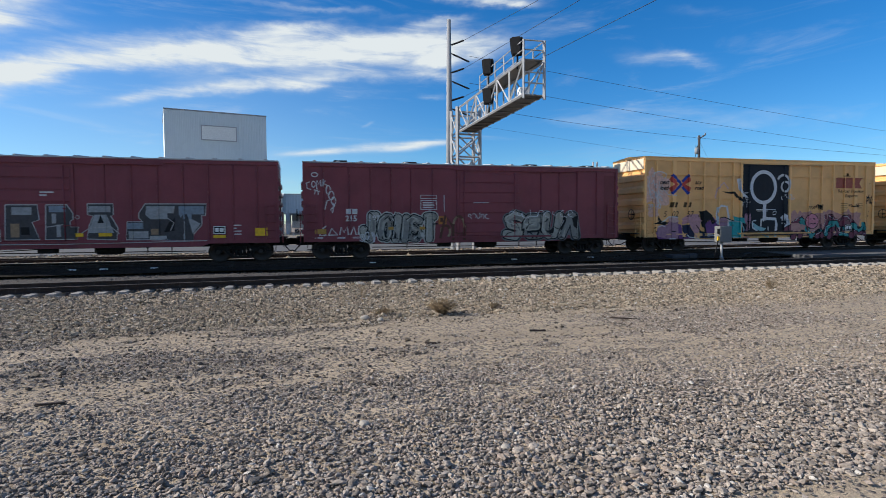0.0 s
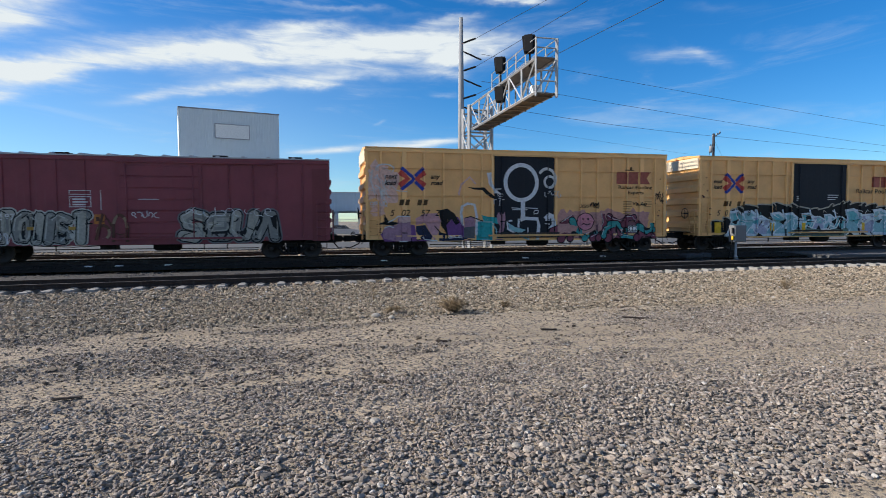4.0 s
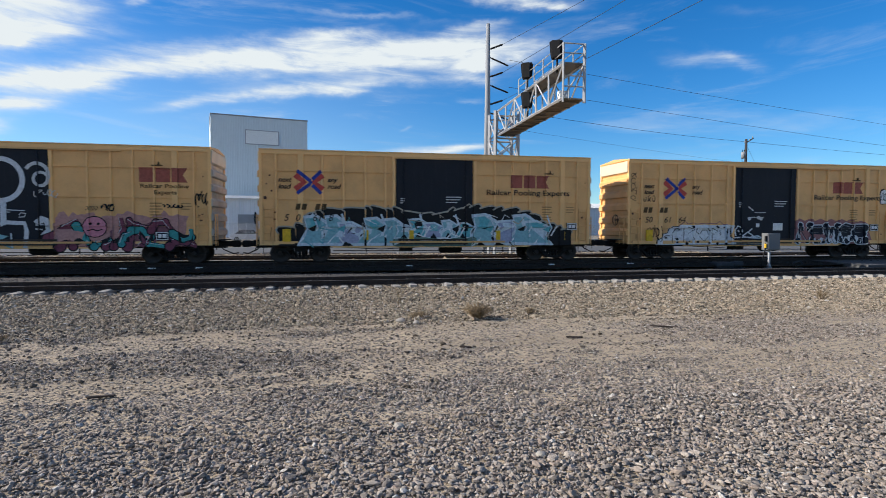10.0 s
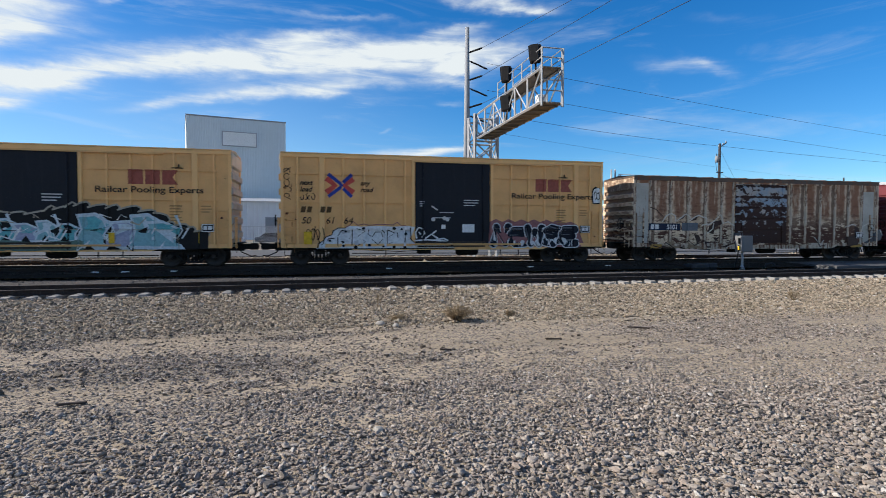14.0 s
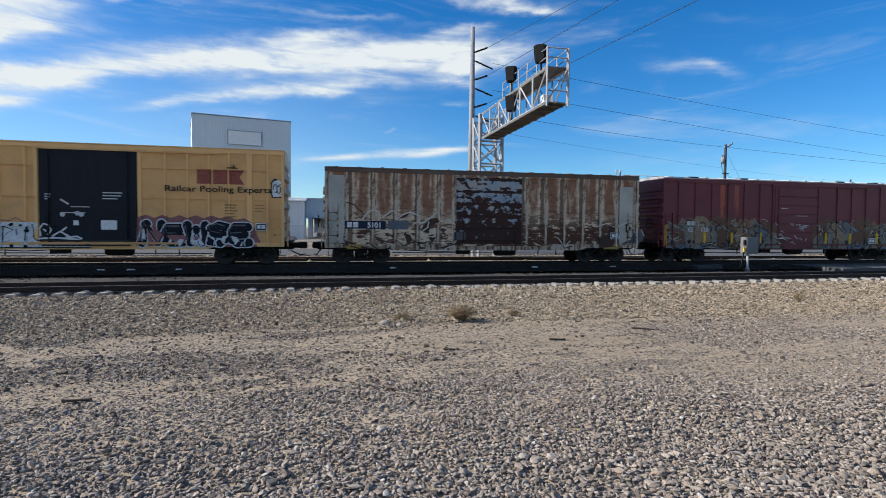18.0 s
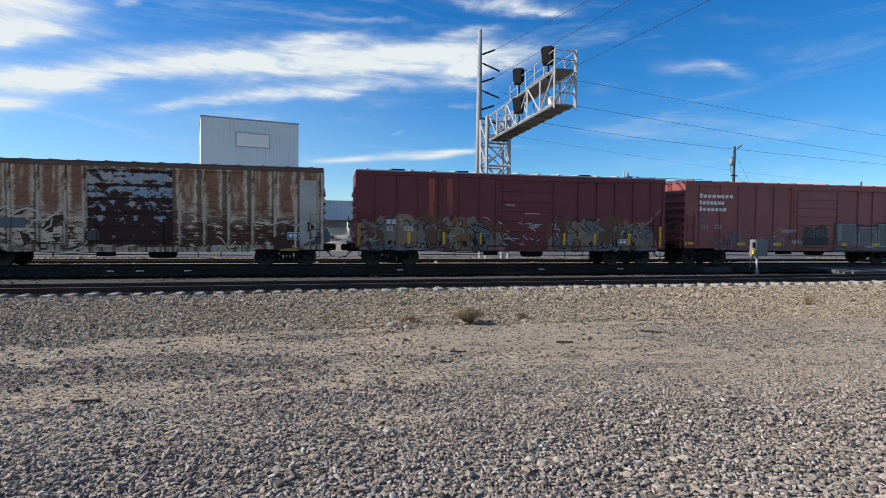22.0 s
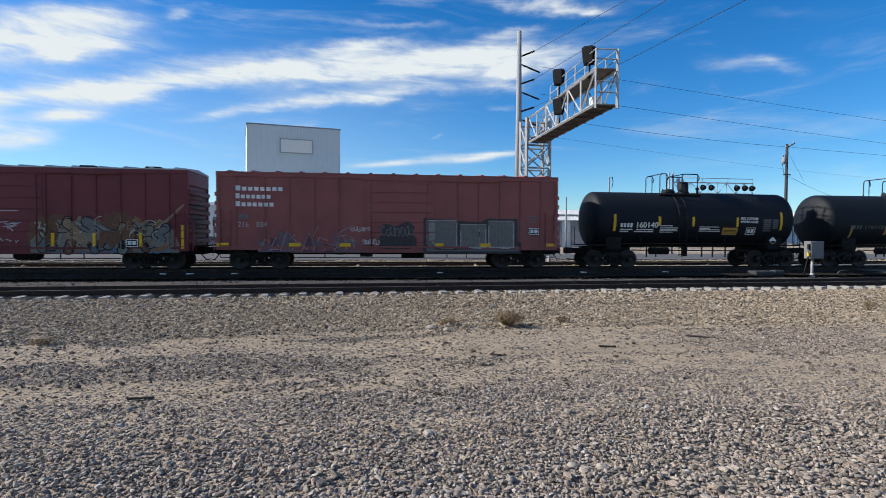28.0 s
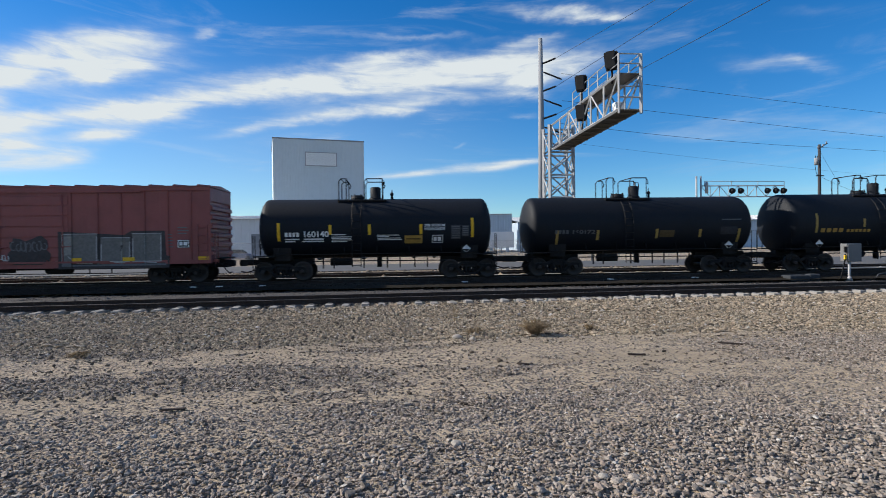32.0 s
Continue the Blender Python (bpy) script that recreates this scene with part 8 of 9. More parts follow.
for i in range(30):
    x, z = rng.uniform(1.9, 13.3), rng.uniform(0.9, 2.1)
    sh += [(f, (4, 0, 3, 4, 5)[i % 5], 1) for f in stroke([(x, z), (x + rng.uniform(-0.3, 0.4), z + rng.uniform(-0.35, 0.35)), (x + rng.uniform(0.1, 0.6), z + rng.uniform(-0.3, 0.3))], rng.uniform(0.03, 0.09), taper=0.4)]
drape("graffiti", car_c, spec_c, sh, [BLACK, CYAN, ICE, flat("turquoise_spray", (0.13, 0.42, 0.45)), WHITE, flat("tan_grey_spray", (0.40, 0.36, 0.29)), flat("pale_lilac_spray", (0.36, 0.38, 0.50)), flat("sage_spray", (0.12, 0.20, 0.17))], "pale cyan and white sprayed piece edged in black")
for x in (4.6, 6.7, 10.9, 14.2):
    yellow_mark(car_c, x, x + 0.22, 1.05, 1.5)

# third yellow car: silver bubble piece, navy block piece
sh = [([(1.54, 0.79), (1.61, 1.03), (1.84, 1.16), (1.97, 1.34), (2.22, 1.42), (2.28, 1.62), (2.50, 1.74), (2.85, 1.74), (3.06, 1.82), (3.62, 1.79), (4.33, 1.83), (5.04, 1.79), (5.75, 1.83), (6.07, 1.78), (5.95, 1.44), (5.83, 1.24), (6.15, 0.93), (7.06, 0.97), (7.98, 0.85), (7.98, 0.75), (1.59, 0.75)], 0, 0)]
sh += [(f, 3, 0) for f in stroke([(2.85, 1.74), (3.06, 1.87), (3.21, 2.01), (3.41, 1.85), (3.67, 1.91), (3.92, 1.85), (4.43, 1.90), (5.04, 1.87), (5.24, 2.00), (5.44, 1.83), (5.64, 1.85)], 0.04)]
sh += [(q, 2, 1) for q in ([(2.65, 1.62), (3.06, 1.62), (3.04, 1.46), (2.68, 1.46)], [(5.44, 1.24), (5.66, 1.24), (5.64, 1.01), (5.44, 1.03)], [(4.02, 1.46), (4.24, 1.44), (4.18, 1.14), (4.04, 1.19)], [(3.23, 1.24), (3.41, 1.28), (3.47, 0.97), (3.27, 0.95)])]
for line in (
        [(2.50, 0.88), (2.50, 1.34), (2.65, 1.59), (2.85, 1.64)],
        [(1.97, 1.03), (2.09, 1.24), (2.35, 1.24)],
        [(3.16, 1.64), (3.14, 0.93)],
        [(3.36, 1.69), (3.74, 1.59), (3.41, 1.34), (3.78, 1.08), (3.41, 0.93)],
        [(4.22, 1.54), (4.02, 1.24), (4.33, 0.96), (4.60, 1.24), (4.48, 1.54), (4.22, 1.54)],
        [(4.78, 1.64), (4.78, 0.98), (5.09, 1.08), (4.88, 1.34), (5.14, 1.49), (4.78, 1.64)],
        [(5.24, 1.54), (5.29, 1.08), (5.59, 1.08), (5.64, 1.62)],
        [(5.85, 1.74), (5.89, 1.24)],
        [(3.92, 1.66), (3.88, 1.44), (4.02, 1.34)],
        [(3.01, 1.24), (3.26, 1.14), (3.33, 0.88)],
        [(1.59, 0.79), (1.63, 1.01), (1.85, 1.14), (1.98, 1.32), (2.23, 1.40), (2.30, 1.60), (2.52, 1.72), (2.86, 1.72)],
        [(6.10, 0.93), (6.66, 1.05), (7.06, 1.07), (7.57, 1.01), (7.98, 0.87)],
        [(5.85, 1.24), (6.00, 1.08), (6.35, 1.05)],
        [(1.61, 0.77), (7.98, 0.77)],
        [(3.82, 1.14), (4.12, 1.08)],
        [(4.53, 1.64), (4.65, 1.49)],
):
    sh += [(f, 1, 2) for f in stroke(line, 0.04)]
for line in (
        [(6.15, 1.24), (6.10, 1.54), (6.25, 1.76), (6.45, 1.69), (6.54, 1.49), (6.40, 1.29)],
        [(6.56, 1.24), (6.86, 1.44), (7.19, 1.24)],
        [(6.91, 1.46), (7.11, 1.62)],
        [(7.06, 1.19), (7.47, 1.24), (7.67, 1.14)],
        [(6.05, 1.14), (6.66, 1.18), (7.47, 1.12), (7.98, 0.95)],
        [(6.25, 1.54), (6.35, 1.44)],
):
    sh += [(f, 0, 2) for f in stroke(line, 0.07)]
sh += [(arc(x, z, r, r * 0.8, 0, 330, 8), 1, 2) for x, z, r in ((2.14, 1.14, 0.07), (2.72, 1.07, 0.08), (2.76, 0.91, 0.07), (3.67, 1.71, 0.08), (5.09, 1.71, 0.09), (5.64, 1.46, 0.08), (3.31, 0.85, 0.09), (3.94, 0.93, 0.08), (4.59, 0.87, 0.06), (5.09, 0.85, 0.08), (5.59, 0.83, 0.08), (5.44, 1.68, 0.06), (2.86, 1.56, 0.06))]
drape("graffiti", car_d, spec_d, sh, [flat("chalk_white_spray", (0.72, 0.73, 0.74)), BLACK, flat("off_white_spray", (0.50, 0.51, 0.53)), flat("dull_rose_line", (0.30, 0.13, 0.14))], "white bubble-shaped sprayed piece with black lines")
spikes = [(9.75 + 0.33 * i, 2.05 + (0.13 if i % 2 else 0.0) - 0.05 * max(0, i - 11)) for i in range(15)]
sh = [([(9.7, 0.85)] + spikes + [(14.75, 1.0), (14.6, 0.8)], 3, 0)]
sh += piece(9.85, 14.35, 0.78, 1.98, "NEWSE", 0.37, [0], 1, 2, 95, 0.055, None, 0.07, 0.04, 1.22)
drape("graffiti", car_d, spec_d, sh, [flat("ink_spray", (0.008, 0.010, 0.02)), flat("white_outline_spray", (0.66, 0.67, 0.68)), BLUE_GREY, flat("dusty_plum_spray", (0.30, 0.13, 0.13))], "navy sprayed piece outlined in white")
sh = [(rect(8.38, 8.98, 1.53, 1.92), 0, 1), (rect(7.35, 7.55, 1.7, 1.9), 0, 1)] + [(arc(x, z, 0.1, 0.1, 0, 330, 8), 1, 1) for x, z in ((6.95, 2.15), (7.5, 2.2), (7.65, 2.15))] + bars(7.25, 2.45, (0.7,), 0.035, 0.05, 1)
sh += [([(6.85, 2.75), (7.15, 2.55), (7.2, 2.6), (6.9, 2.8)], 1, 1)]
fine_print("door_stickers", car_d, spec_d, sh, [WHITE, FADED_WHITE], "white stickers and splashes on the black door")
drape("tag", car_d, spec_d, [(blob(15.2, 15.7, 2.95, 3.85, random.Random(3), 0.15, 16), 1, 1), (blob(15.25, 15.66, 3.0, 3.8, random.Random(3), 0.15, 16), 0, 2)] + scribble(15.3, 15.6, 3.2, 3.6, 2, 0.04, 1, 5), [WHITE, BLACK], "white patch edged black")
for k in range(5):
    drape("tag", car_d, spec_d, scribble(0.1, 0.44, 3.0 + 0.28 * k, 3.3 + 0.28 * k, 1, 0.03, 0, 150 + k), [BLACK], "thin black loop of a tag running down the corner")
for x0, x1, z0, z1, n, s in ((0.85, 1.5, 2.95, 3.3, 4, 16), (1.1, 1.9, 1.0, 1.8, 4, 17)):
    drape("tag", car_d, spec_d, scribble(x0, x1, z0, z1, n, 0.035, 0, s), [BLACK], "thin black scrawl")

# leading maroon car
mats = [flat("slate_spray", (0.062, 0.060, 0.064)), flat("chalk_line", (0.40, 0.39, 0.38)), flat("pale_slate_spray", (0.32, 0.33, 0.335)), flat("dusty_blue_spray", (0.21, 0.26, 0.31)), TAN, BLACK]
blocks = [[(10.25, 2.15), (10.5, 2.55), (12.9, 2.55), (12.85, 2.05), (12.7, 2.05), (12.7, 1.65), (12.35, 1.25), (12.35, 1.0), (9.75, 1.05), (9.8, 1.8), (10.4, 1.8), (10.25, 1.95)],
          [(8.35, 2.55), (9.3, 2.55), (9.3, 2.1), (9.2, 2.05), (9.45, 1.55), (9.4, 1.05), (8.3, 1.1), (8.4, 1.65), (8.55, 2.05), (8.35, 2.1)],
          [(6.9, 2.5), (7.65, 2.5), (7.85, 2.15), (7.85, 1.9), (7.75, 1.85), (7.75, 1.6), (8.0, 1.6), (7.95, 1.1), (6.85, 1.1)],
          [(4.1, 2.5), (5.2, 2.5), (5.2, 2.05), (4.8, 2.05), (4.8, 1.5), (5.3, 1.5), (5.3, 1.05), (4.1, 1.05)],
          [(5.5, 2.5), (6.6, 2.5), (6.65, 1.9), (6.4, 1.8), (6.65, 1.1), (5.45, 1.1)]]
sh = []
for q in blocks:
    sh += [(q, 0, 1)] + [(f, 1, 1) for f in stroke(q + q[:1], 0.045)]
sh += [([(10.55, 2.45), (11.65, 2.45), (11.6, 2.15), (11.35, 2.15), (11.35, 1.9), (10.7, 1.9), (10.5, 2.1)], 2, 1),
       ([(11.8, 2.45), (12.8, 2.45), (12.8, 2.1), (12.3, 2.1), (12.3, 1.9), (12.1, 1.9), (11.9, 1.9), (11.8, 2.1)], 3, 1),
       ([(12.15, 1.9), (12.3, 1.9), (12.65, 1.7), (12.3, 1.25), (12.1, 1.05), (11.4, 1.1), (12.05, 1.3)], 2, 1)]
sh += [(rect(*q), c, 1) for *q, c in ((10.7, 11.0, 1.25, 1.5, 4), (10.65, 11.3, 1.05, 1.2, 1), (9.85, 10.6, 1.1, 1.4, 2), (12.0, 12.3, 1.1, 1.8, 2), (9.8, 10.4, 1.5, 1.75, 3), (8.4, 9.2, 2.2, 2.45, 2), (7.0, 7.6, 2.2, 2.45, 3), (7.1, 7.25, 1.75, 2.15, 2), (7.25, 7.4, 1.2, 1.7, 2),
                                   (4.25, 5.05, 2.2, 2.4, 2), (4.25, 4.65, 1.3, 1.9, 3), (5.7, 6.4, 2.1, 2.4, 2), (5.65, 5.95, 1.2, 1.75, 4), (6.0, 6.3, 1.3, 1.6, 5))]
sh += [([(8.6, 2.1), (9.05, 2.1), (9.3, 1.35), (8.35, 1.35)], 2, 1), ([(8.7, 1.75), (8.82, 2.1), (8.95, 1.75)], 5, 1), ([(11.4, 1.75), (11.65, 1.95), (11.6, 1.4), (11.2, 1.35)], 5, 1)]
sh += [(f, 1, 1) for q in ([(9.95, 1.05), (10.1, 1.35), (10.6, 1.35)], [(11.35, 1.95), (11.6, 1.75), (11.45, 1.4)], [(8.0, 1.25), (8.4, 1.55), (9.2, 1.6), (9.5, 1.3)], [(6.9, 1.6), (7.5, 1.7)], [(4.2, 0.92), (7.4, 0.9), (9.5, 0.92), (12.9, 0.97)]) for f in stroke(q, 0.035)]
sh += [(f, 1, 1) for f in stroke(arc(7.98, 2.0, 0.07, 0.08, 0, 330, 9), 0.025, True)]
drape("graffiti", car_a0, spec_a0, sh, mats, "grey block-shaped sprayed piece outlined in white")
for x in (6.5, 7.7, 8.75):
    yellow_mark(car_a0, x, x + 0.48, 1.2, 1.34)
yellow_mark(car_a0, 13.15, 13.67, 1.08, 1.2)
plate(car_a0, 13.15, 1.24)
yellow_mark(car_a0, 14.88, 15.4, 1.15, 1.5)
fine_print("small_print", car_a0, spec_a0, bars(6.7, 2.98, (0.5, 0.25), 0.06, 0.06, 0) + bars(14.0, 1.6, (0.3, 0.12, 0.3, 0.3), 0.05, 0.08, 0), [FADED_WHITE], "lines of small white print")

# second maroon car
mats = [SILVER, BLACK, PALE_GREY, ORANGE, MID_GREY, OCHRE, flat("dull_silver_spray", (0.22, 0.218, 0.20)), flat("bright_silver_spray", (0.44, 0.44, 0.40))]
# shade at the right-hand corner, laid on as a darker maroon patch
drape("shade_panel", car_a, spec_a, [(rect(15.12, 15.82, 0.8, 4.05), 0, 0)], [DARK_MAROON], "corner panel painted darker for its shade")
sh = piece(2.65, 6.15, 0.76, 2.2, "JOHSI", 0.35, [0, 6], 1, 7, 70, 0.045, 7, 0.06, 0.04, 1.25, (1, 7)) + [(rect(3.85, 4.1, 1.36, 1.5), 5, 1), (rect(5.35, 5.65, 1.36, 1.5), 5, 1)]
drape("graffiti", car_a, spec_a, sh + scribble(2.5, 3.2, 0.8, 1.3, 3, 0.04, 2, 72), mats, "silver sprayed piece with black outlines")
sh = piece(9.6, 13.6, 0.76, 2.25, "SEUA", 0.42, [0, 6], 1, 7, 77, 0.05, 4, 0.08, 0.10, 1.22, (1, 2, 1))
drape("graffiti", car_a, spec_a, sh + scribble(9.8, 13.4, 1.9, 2.3, 9, 0.025, 2, 76), mats, "silver sprayed piece with black outlines")
drape("graffiti", car_a, spec_a, [(rect(6.28, 6.68, 1.6, 2.0), 3, 1), (rect(6.36, 6.5, 1.72, 1.9), 4, 1)] + sprayed(6.3, 7.6, 0.8, 2.1, 2, [4, 0], 4, None, 78, 0.14, slant=0.0, rim=1.2), [TAN, MID_GREY, SILVER, ORANGE, RUST_LINE], "faint old sprayed outline")
sh = [(f, 0, 1) for q in (arc(0.52, 3.88, 0.14, 0.09, 0, 350, 12), [(0.3, 3.55), (0.15, 3.5), (0.2, 3.25), (0.35, 3.22)], arc(0.47, 3.45, 0.08, 0.14, 0, 350, 10), [(0.6, 3.3), (0.63, 3.62), (0.7, 3.45), (0.78, 3.65), (0.8, 3.35)],
                          [(0.88, 3.35), (0.9, 3.68), (1.0, 3.6), (0.9, 3.5), (1.08, 3.4)], [(0.5, 3.0), (0.62, 3.3), (0.68, 2.98)], [(0.48, 3.2), (0.75, 3.12)], arc(1.12, 3.2, 0.1, 0.2, 0, 350, 10), arc(1.25, 2.95, 0.12, 0.2, 0, 350, 10),
                          arc(1.35, 2.7, 0.1, 0.18, 0, 350, 10), [(0.95, 2.3), (1.05, 2.7), (1.2, 2.75)], [(1.35, 2.6), (1.3, 2.15), (1.2, 2.3), (1.42, 2.5)]) for f in stroke(q, 0.045)]
drape("tag", car_a, spec_a, sh, [FADED_WHITE], "loose white tag running down the side")
sh = [(f, 0, 1) for q in ([(1.0, 1.55), (0.85, 1.45), (0.7, 1.12), (1.0, 1.15)], [(1.1, 1.12), (1.25, 1.45), (1.5, 1.15), (1.1, 1.14)], [(1.6, 1.15), (1.68, 1.5), (1.8, 1.25), (1.95, 1.52), (2.0, 1.15)],
                          [(2.1, 1.15), (2.25, 1.52), (2.35, 1.15)], [(2.45, 1.15), (2.5, 1.55), (2.65, 1.45), (2.5, 1.32), (2.75, 1.15)]) for f in stroke(q, 0.06)]
drape("tag", car_a, spec_a, sh, [FADED_WHITE], "broad white tag along the foot")
drape("tag", car_a, spec_a, scribble(7.7, 8.8, 1.85, 2.15, 5, 0.035, 0, 84), [FADED_WHITE], "thin white scrawl across the door")
for q in [(rect(1.9, 2.14, 2.1, 2.34), 0, 1), (rect(2.18, 2.42, 2.1, 2.34), 0, 1)]:
    drape("owner_mark", car_a, spec_a, [q], [FADED_WHITE], "plain white bar of an owner's mark")
rib_text(car_a, "215", 1.86, 1.78, 0.36, FADED_WHITE, thick=0.01)
rib_text(car_a, "587", 2.92, 1.78, 0.36, FADED_WHITE, thick=0.01)
sh = [(q, 0, 1) for q in frame_lines(5.4, 6.2, 2.3, 2.75, 0.03) + frame_lines(5.4, 6.2, 2.82, 3.0, 0.025)] + bars(5.52, 2.6, (0.5, 0.56, 0.5), 0.06, 0.05, 0) + bars(8.0, 2.62, (0.8,), 0.035, 0.05, 0) + [(rect(6.55, 6.58, 2.2, 3.0), 0, 1)]
fine_print("small_print", car_a, spec_a, sh, [FADED_WHITE], "small framed white print")
yellow_mark(car_a, 0.5, 1.0, 1.2, 1.42).data.materials[0] = OCHRE
for x in (0.5, 1.5, 2.2):
    drape("mark", car_a, spec_a, [(rect(x, x + 0.35, 0.98, 1.05), 0, 1)], [FADED_WHITE], "short white bar")

# rusty cream car
PALE_PATCH = paint("pale_blue_patch", (0.48, 0.46, 0.40), 0.7, wear=0.6, streak=0.3, rust=0.5, rust_color=(0.12, 0.06, 0.035))
drape("number_band", car_e, spec_e, [(rect(0.9, 2.78, 1.66, 2.02), 0, 1), (rect(2.88, 3.85, 1.64, 2.06), 1, 1), (rect(1.0, 1.22, 1.72, 1.96), 2, 2), (rect(1.28, 1.5, 1.72, 1.96), 2, 2)], [NAVY, BLUE_GREY, WHITE], "navy and grey-blue number band")
rib_text(car_e, "5101", 1.92, 1.72, 0.33, WHITE, thick=0.01).location.y -= 0.02
sh = []
sh.append(([(0.76, 1.51), (0.87, 1.13), (1.67, 0.86), (2.30, 0.73), (1.53, 0.73), (0.95, 0.88)], 1, 1))
sh.append(([(4.42, 1.57), (4.54, 1.81), (4.81, 2.13), (5.23, 2.22), (5.31, 2.00), (4.92, 1.84), (4.81, 1.46)], 1, 1))
sh.append(([(3.63, 1.48), (3.94, 1.39), (4.05, 1.13), (3.79, 0.93)], 1, 1))
sh.append(([(4.21, 1.08), (4.52, 1.04), (4.65, 0.73), (4.40, 0.73)], 1, 1))
sh.append(([(6.04, 1.53), (6.60, 1.55), (6.60, 1.17), (6.06, 1.17)], 3, 1))
sh.append(([(1.72, 0.86), (2.30, 1.13), (2.78, 0.73), (2.30, 0.73)], 2, 1))
sh.append(([(3.26, 0.95), (3.74, 0.86), (4.23, 0.73), (3.17, 0.73)], 2, 1))
sh.append(([(4.81, 1.22), (5.19, 1.31), (5.00, 1.04)], 1, 1))
sh.append(([(5.19, 0.77), (5.58, 0.86), (6.06, 1.04), (5.58, 0.73)], 1, 1))
sh.append(([(2.51, 2.13), (2.88, 2.41), (3.12, 2.54), (2.99, 2.31)], 1, 1))
sh.append(([(3.26, 2.11), (3.65, 2.41), (3.89, 2.44), (3.74, 2.22)], 1, 1))
sh += [(f, 0, 2) for f in stroke([(1.70, 2.09), (1.93, 2.41), (2.20, 2.55), (2.47, 2.44), (2.51, 2.13), (2.78, 2.30), (3.11, 2.53), (3.38, 2.33), (3.28, 2.11), (3.61, 2.35), (3.90, 2.46), (4.34, 2.30), (4.38, 2.00), (4.07, 1.93)], 0.07)]
sh += [(f, 0, 2) for f in stroke([(4.42, 1.93), (4.81, 2.13), (5.21, 2.50), (5.40, 2.04), (5.73, 2.13), (6.08, 1.90), (6.06, 1.68)], 0.06)]
sh += [(f, 0, 2) for f in stroke([(4.81, 2.04), (4.77, 1.75), (4.42, 1.50)], 0.06)]
sh += [(f, 0, 2) for f in stroke([(6.16, 1.13), (5.96, 0.86), (5.58, 0.73)], 0.05)]
sh += [(f, 1, 1) for f in stroke([(0.95, 2.86), (1.33, 2.75), (1.48, 2.59), (1.72, 2.41)], 0.05)]
sh += [(f, 1, 1) for f in stroke([(1.14, 0.86), (1.62, 0.73), (1.93, 1.02), (2.39, 0.73)], 0.06)]
sh += [(f, 1, 1) for f in stroke([(2.88, 0.73), (3.26, 1.13), (3.65, 0.86), (4.23, 1.13)], 0.05)]
sh.append(([(14.16, 1.95), (14.51, 1.79), (14.41, 1.31), (14.14, 1.48)], 1, 1))
sh.append(([(15.09, 2.06), (15.45, 1.79), (15.12, 1.57)], 1, 1))
sh.append(([(14.74, 0.73), (15.12, 0.97), (16.09, 1.13), (16.15, 1.41), (15.99, 1.73), (15.70, 1.71), (15.51, 1.50), (15.41, 1.22), (14.93, 1.02)], 3, 1))
sh.append(([(13.48, 1.31), (14.26, 1.41), (14.45, 0.86), (13.68, 0.77)], 1, 1))
sh += [(f, 0, 2) for f in stroke([(14.58, 0.86), (14.56, 1.50), (14.68, 1.90), (15.22, 2.10), (15.53, 1.81)], 0.06)]
sh += [(f, 0, 2) for f in stroke([(11.36, 1.31), (11.75, 0.86), (12.04, 1.13)], 0.05)]
sh += [(f, 0, 2) for f in stroke([(13.48, 1.86), (14.06, 2.04), (14.26, 1.93)], 0.05)]
sh += [(f, 0, 2) for f in stroke([(15.99, 1.75), (16.17, 1.42)], 0.05)]
sh += [(f, 1, 1) for f in stroke([(11.56, 1.22), (11.71, 0.77), (12.13, 0.86)], 0.06)]
drape("graffiti", car_e, spec_e, sh, [flat("dull_cream_spray", (0.66, 0.61, 0.53)), flat("burnt_brown_spray", (0.065, 0.035, 0.026)), TAN, DARK_GREY], "faded brown and pale sprayed loops")
plate(car_e, 14.22, 1.22)
for x0, x1 in ((1.0, 1.7), (13.9, 14.7)):
    drape("mark", car_e, spec_e, [(rect(x0, x1, 0.72, 0.92), 0, 1)], [OCHRE], "faded yellow bar")
for q in (rect(0.16, 0.88, 1.0, 4.1), rect(14.75, 15.5, 1.0, 3.9)):
    drape("pale_panel", car_e, spec_e, [(q, 0, 0)], [PALE_PATCH], "pale blue-grey repainted panel")

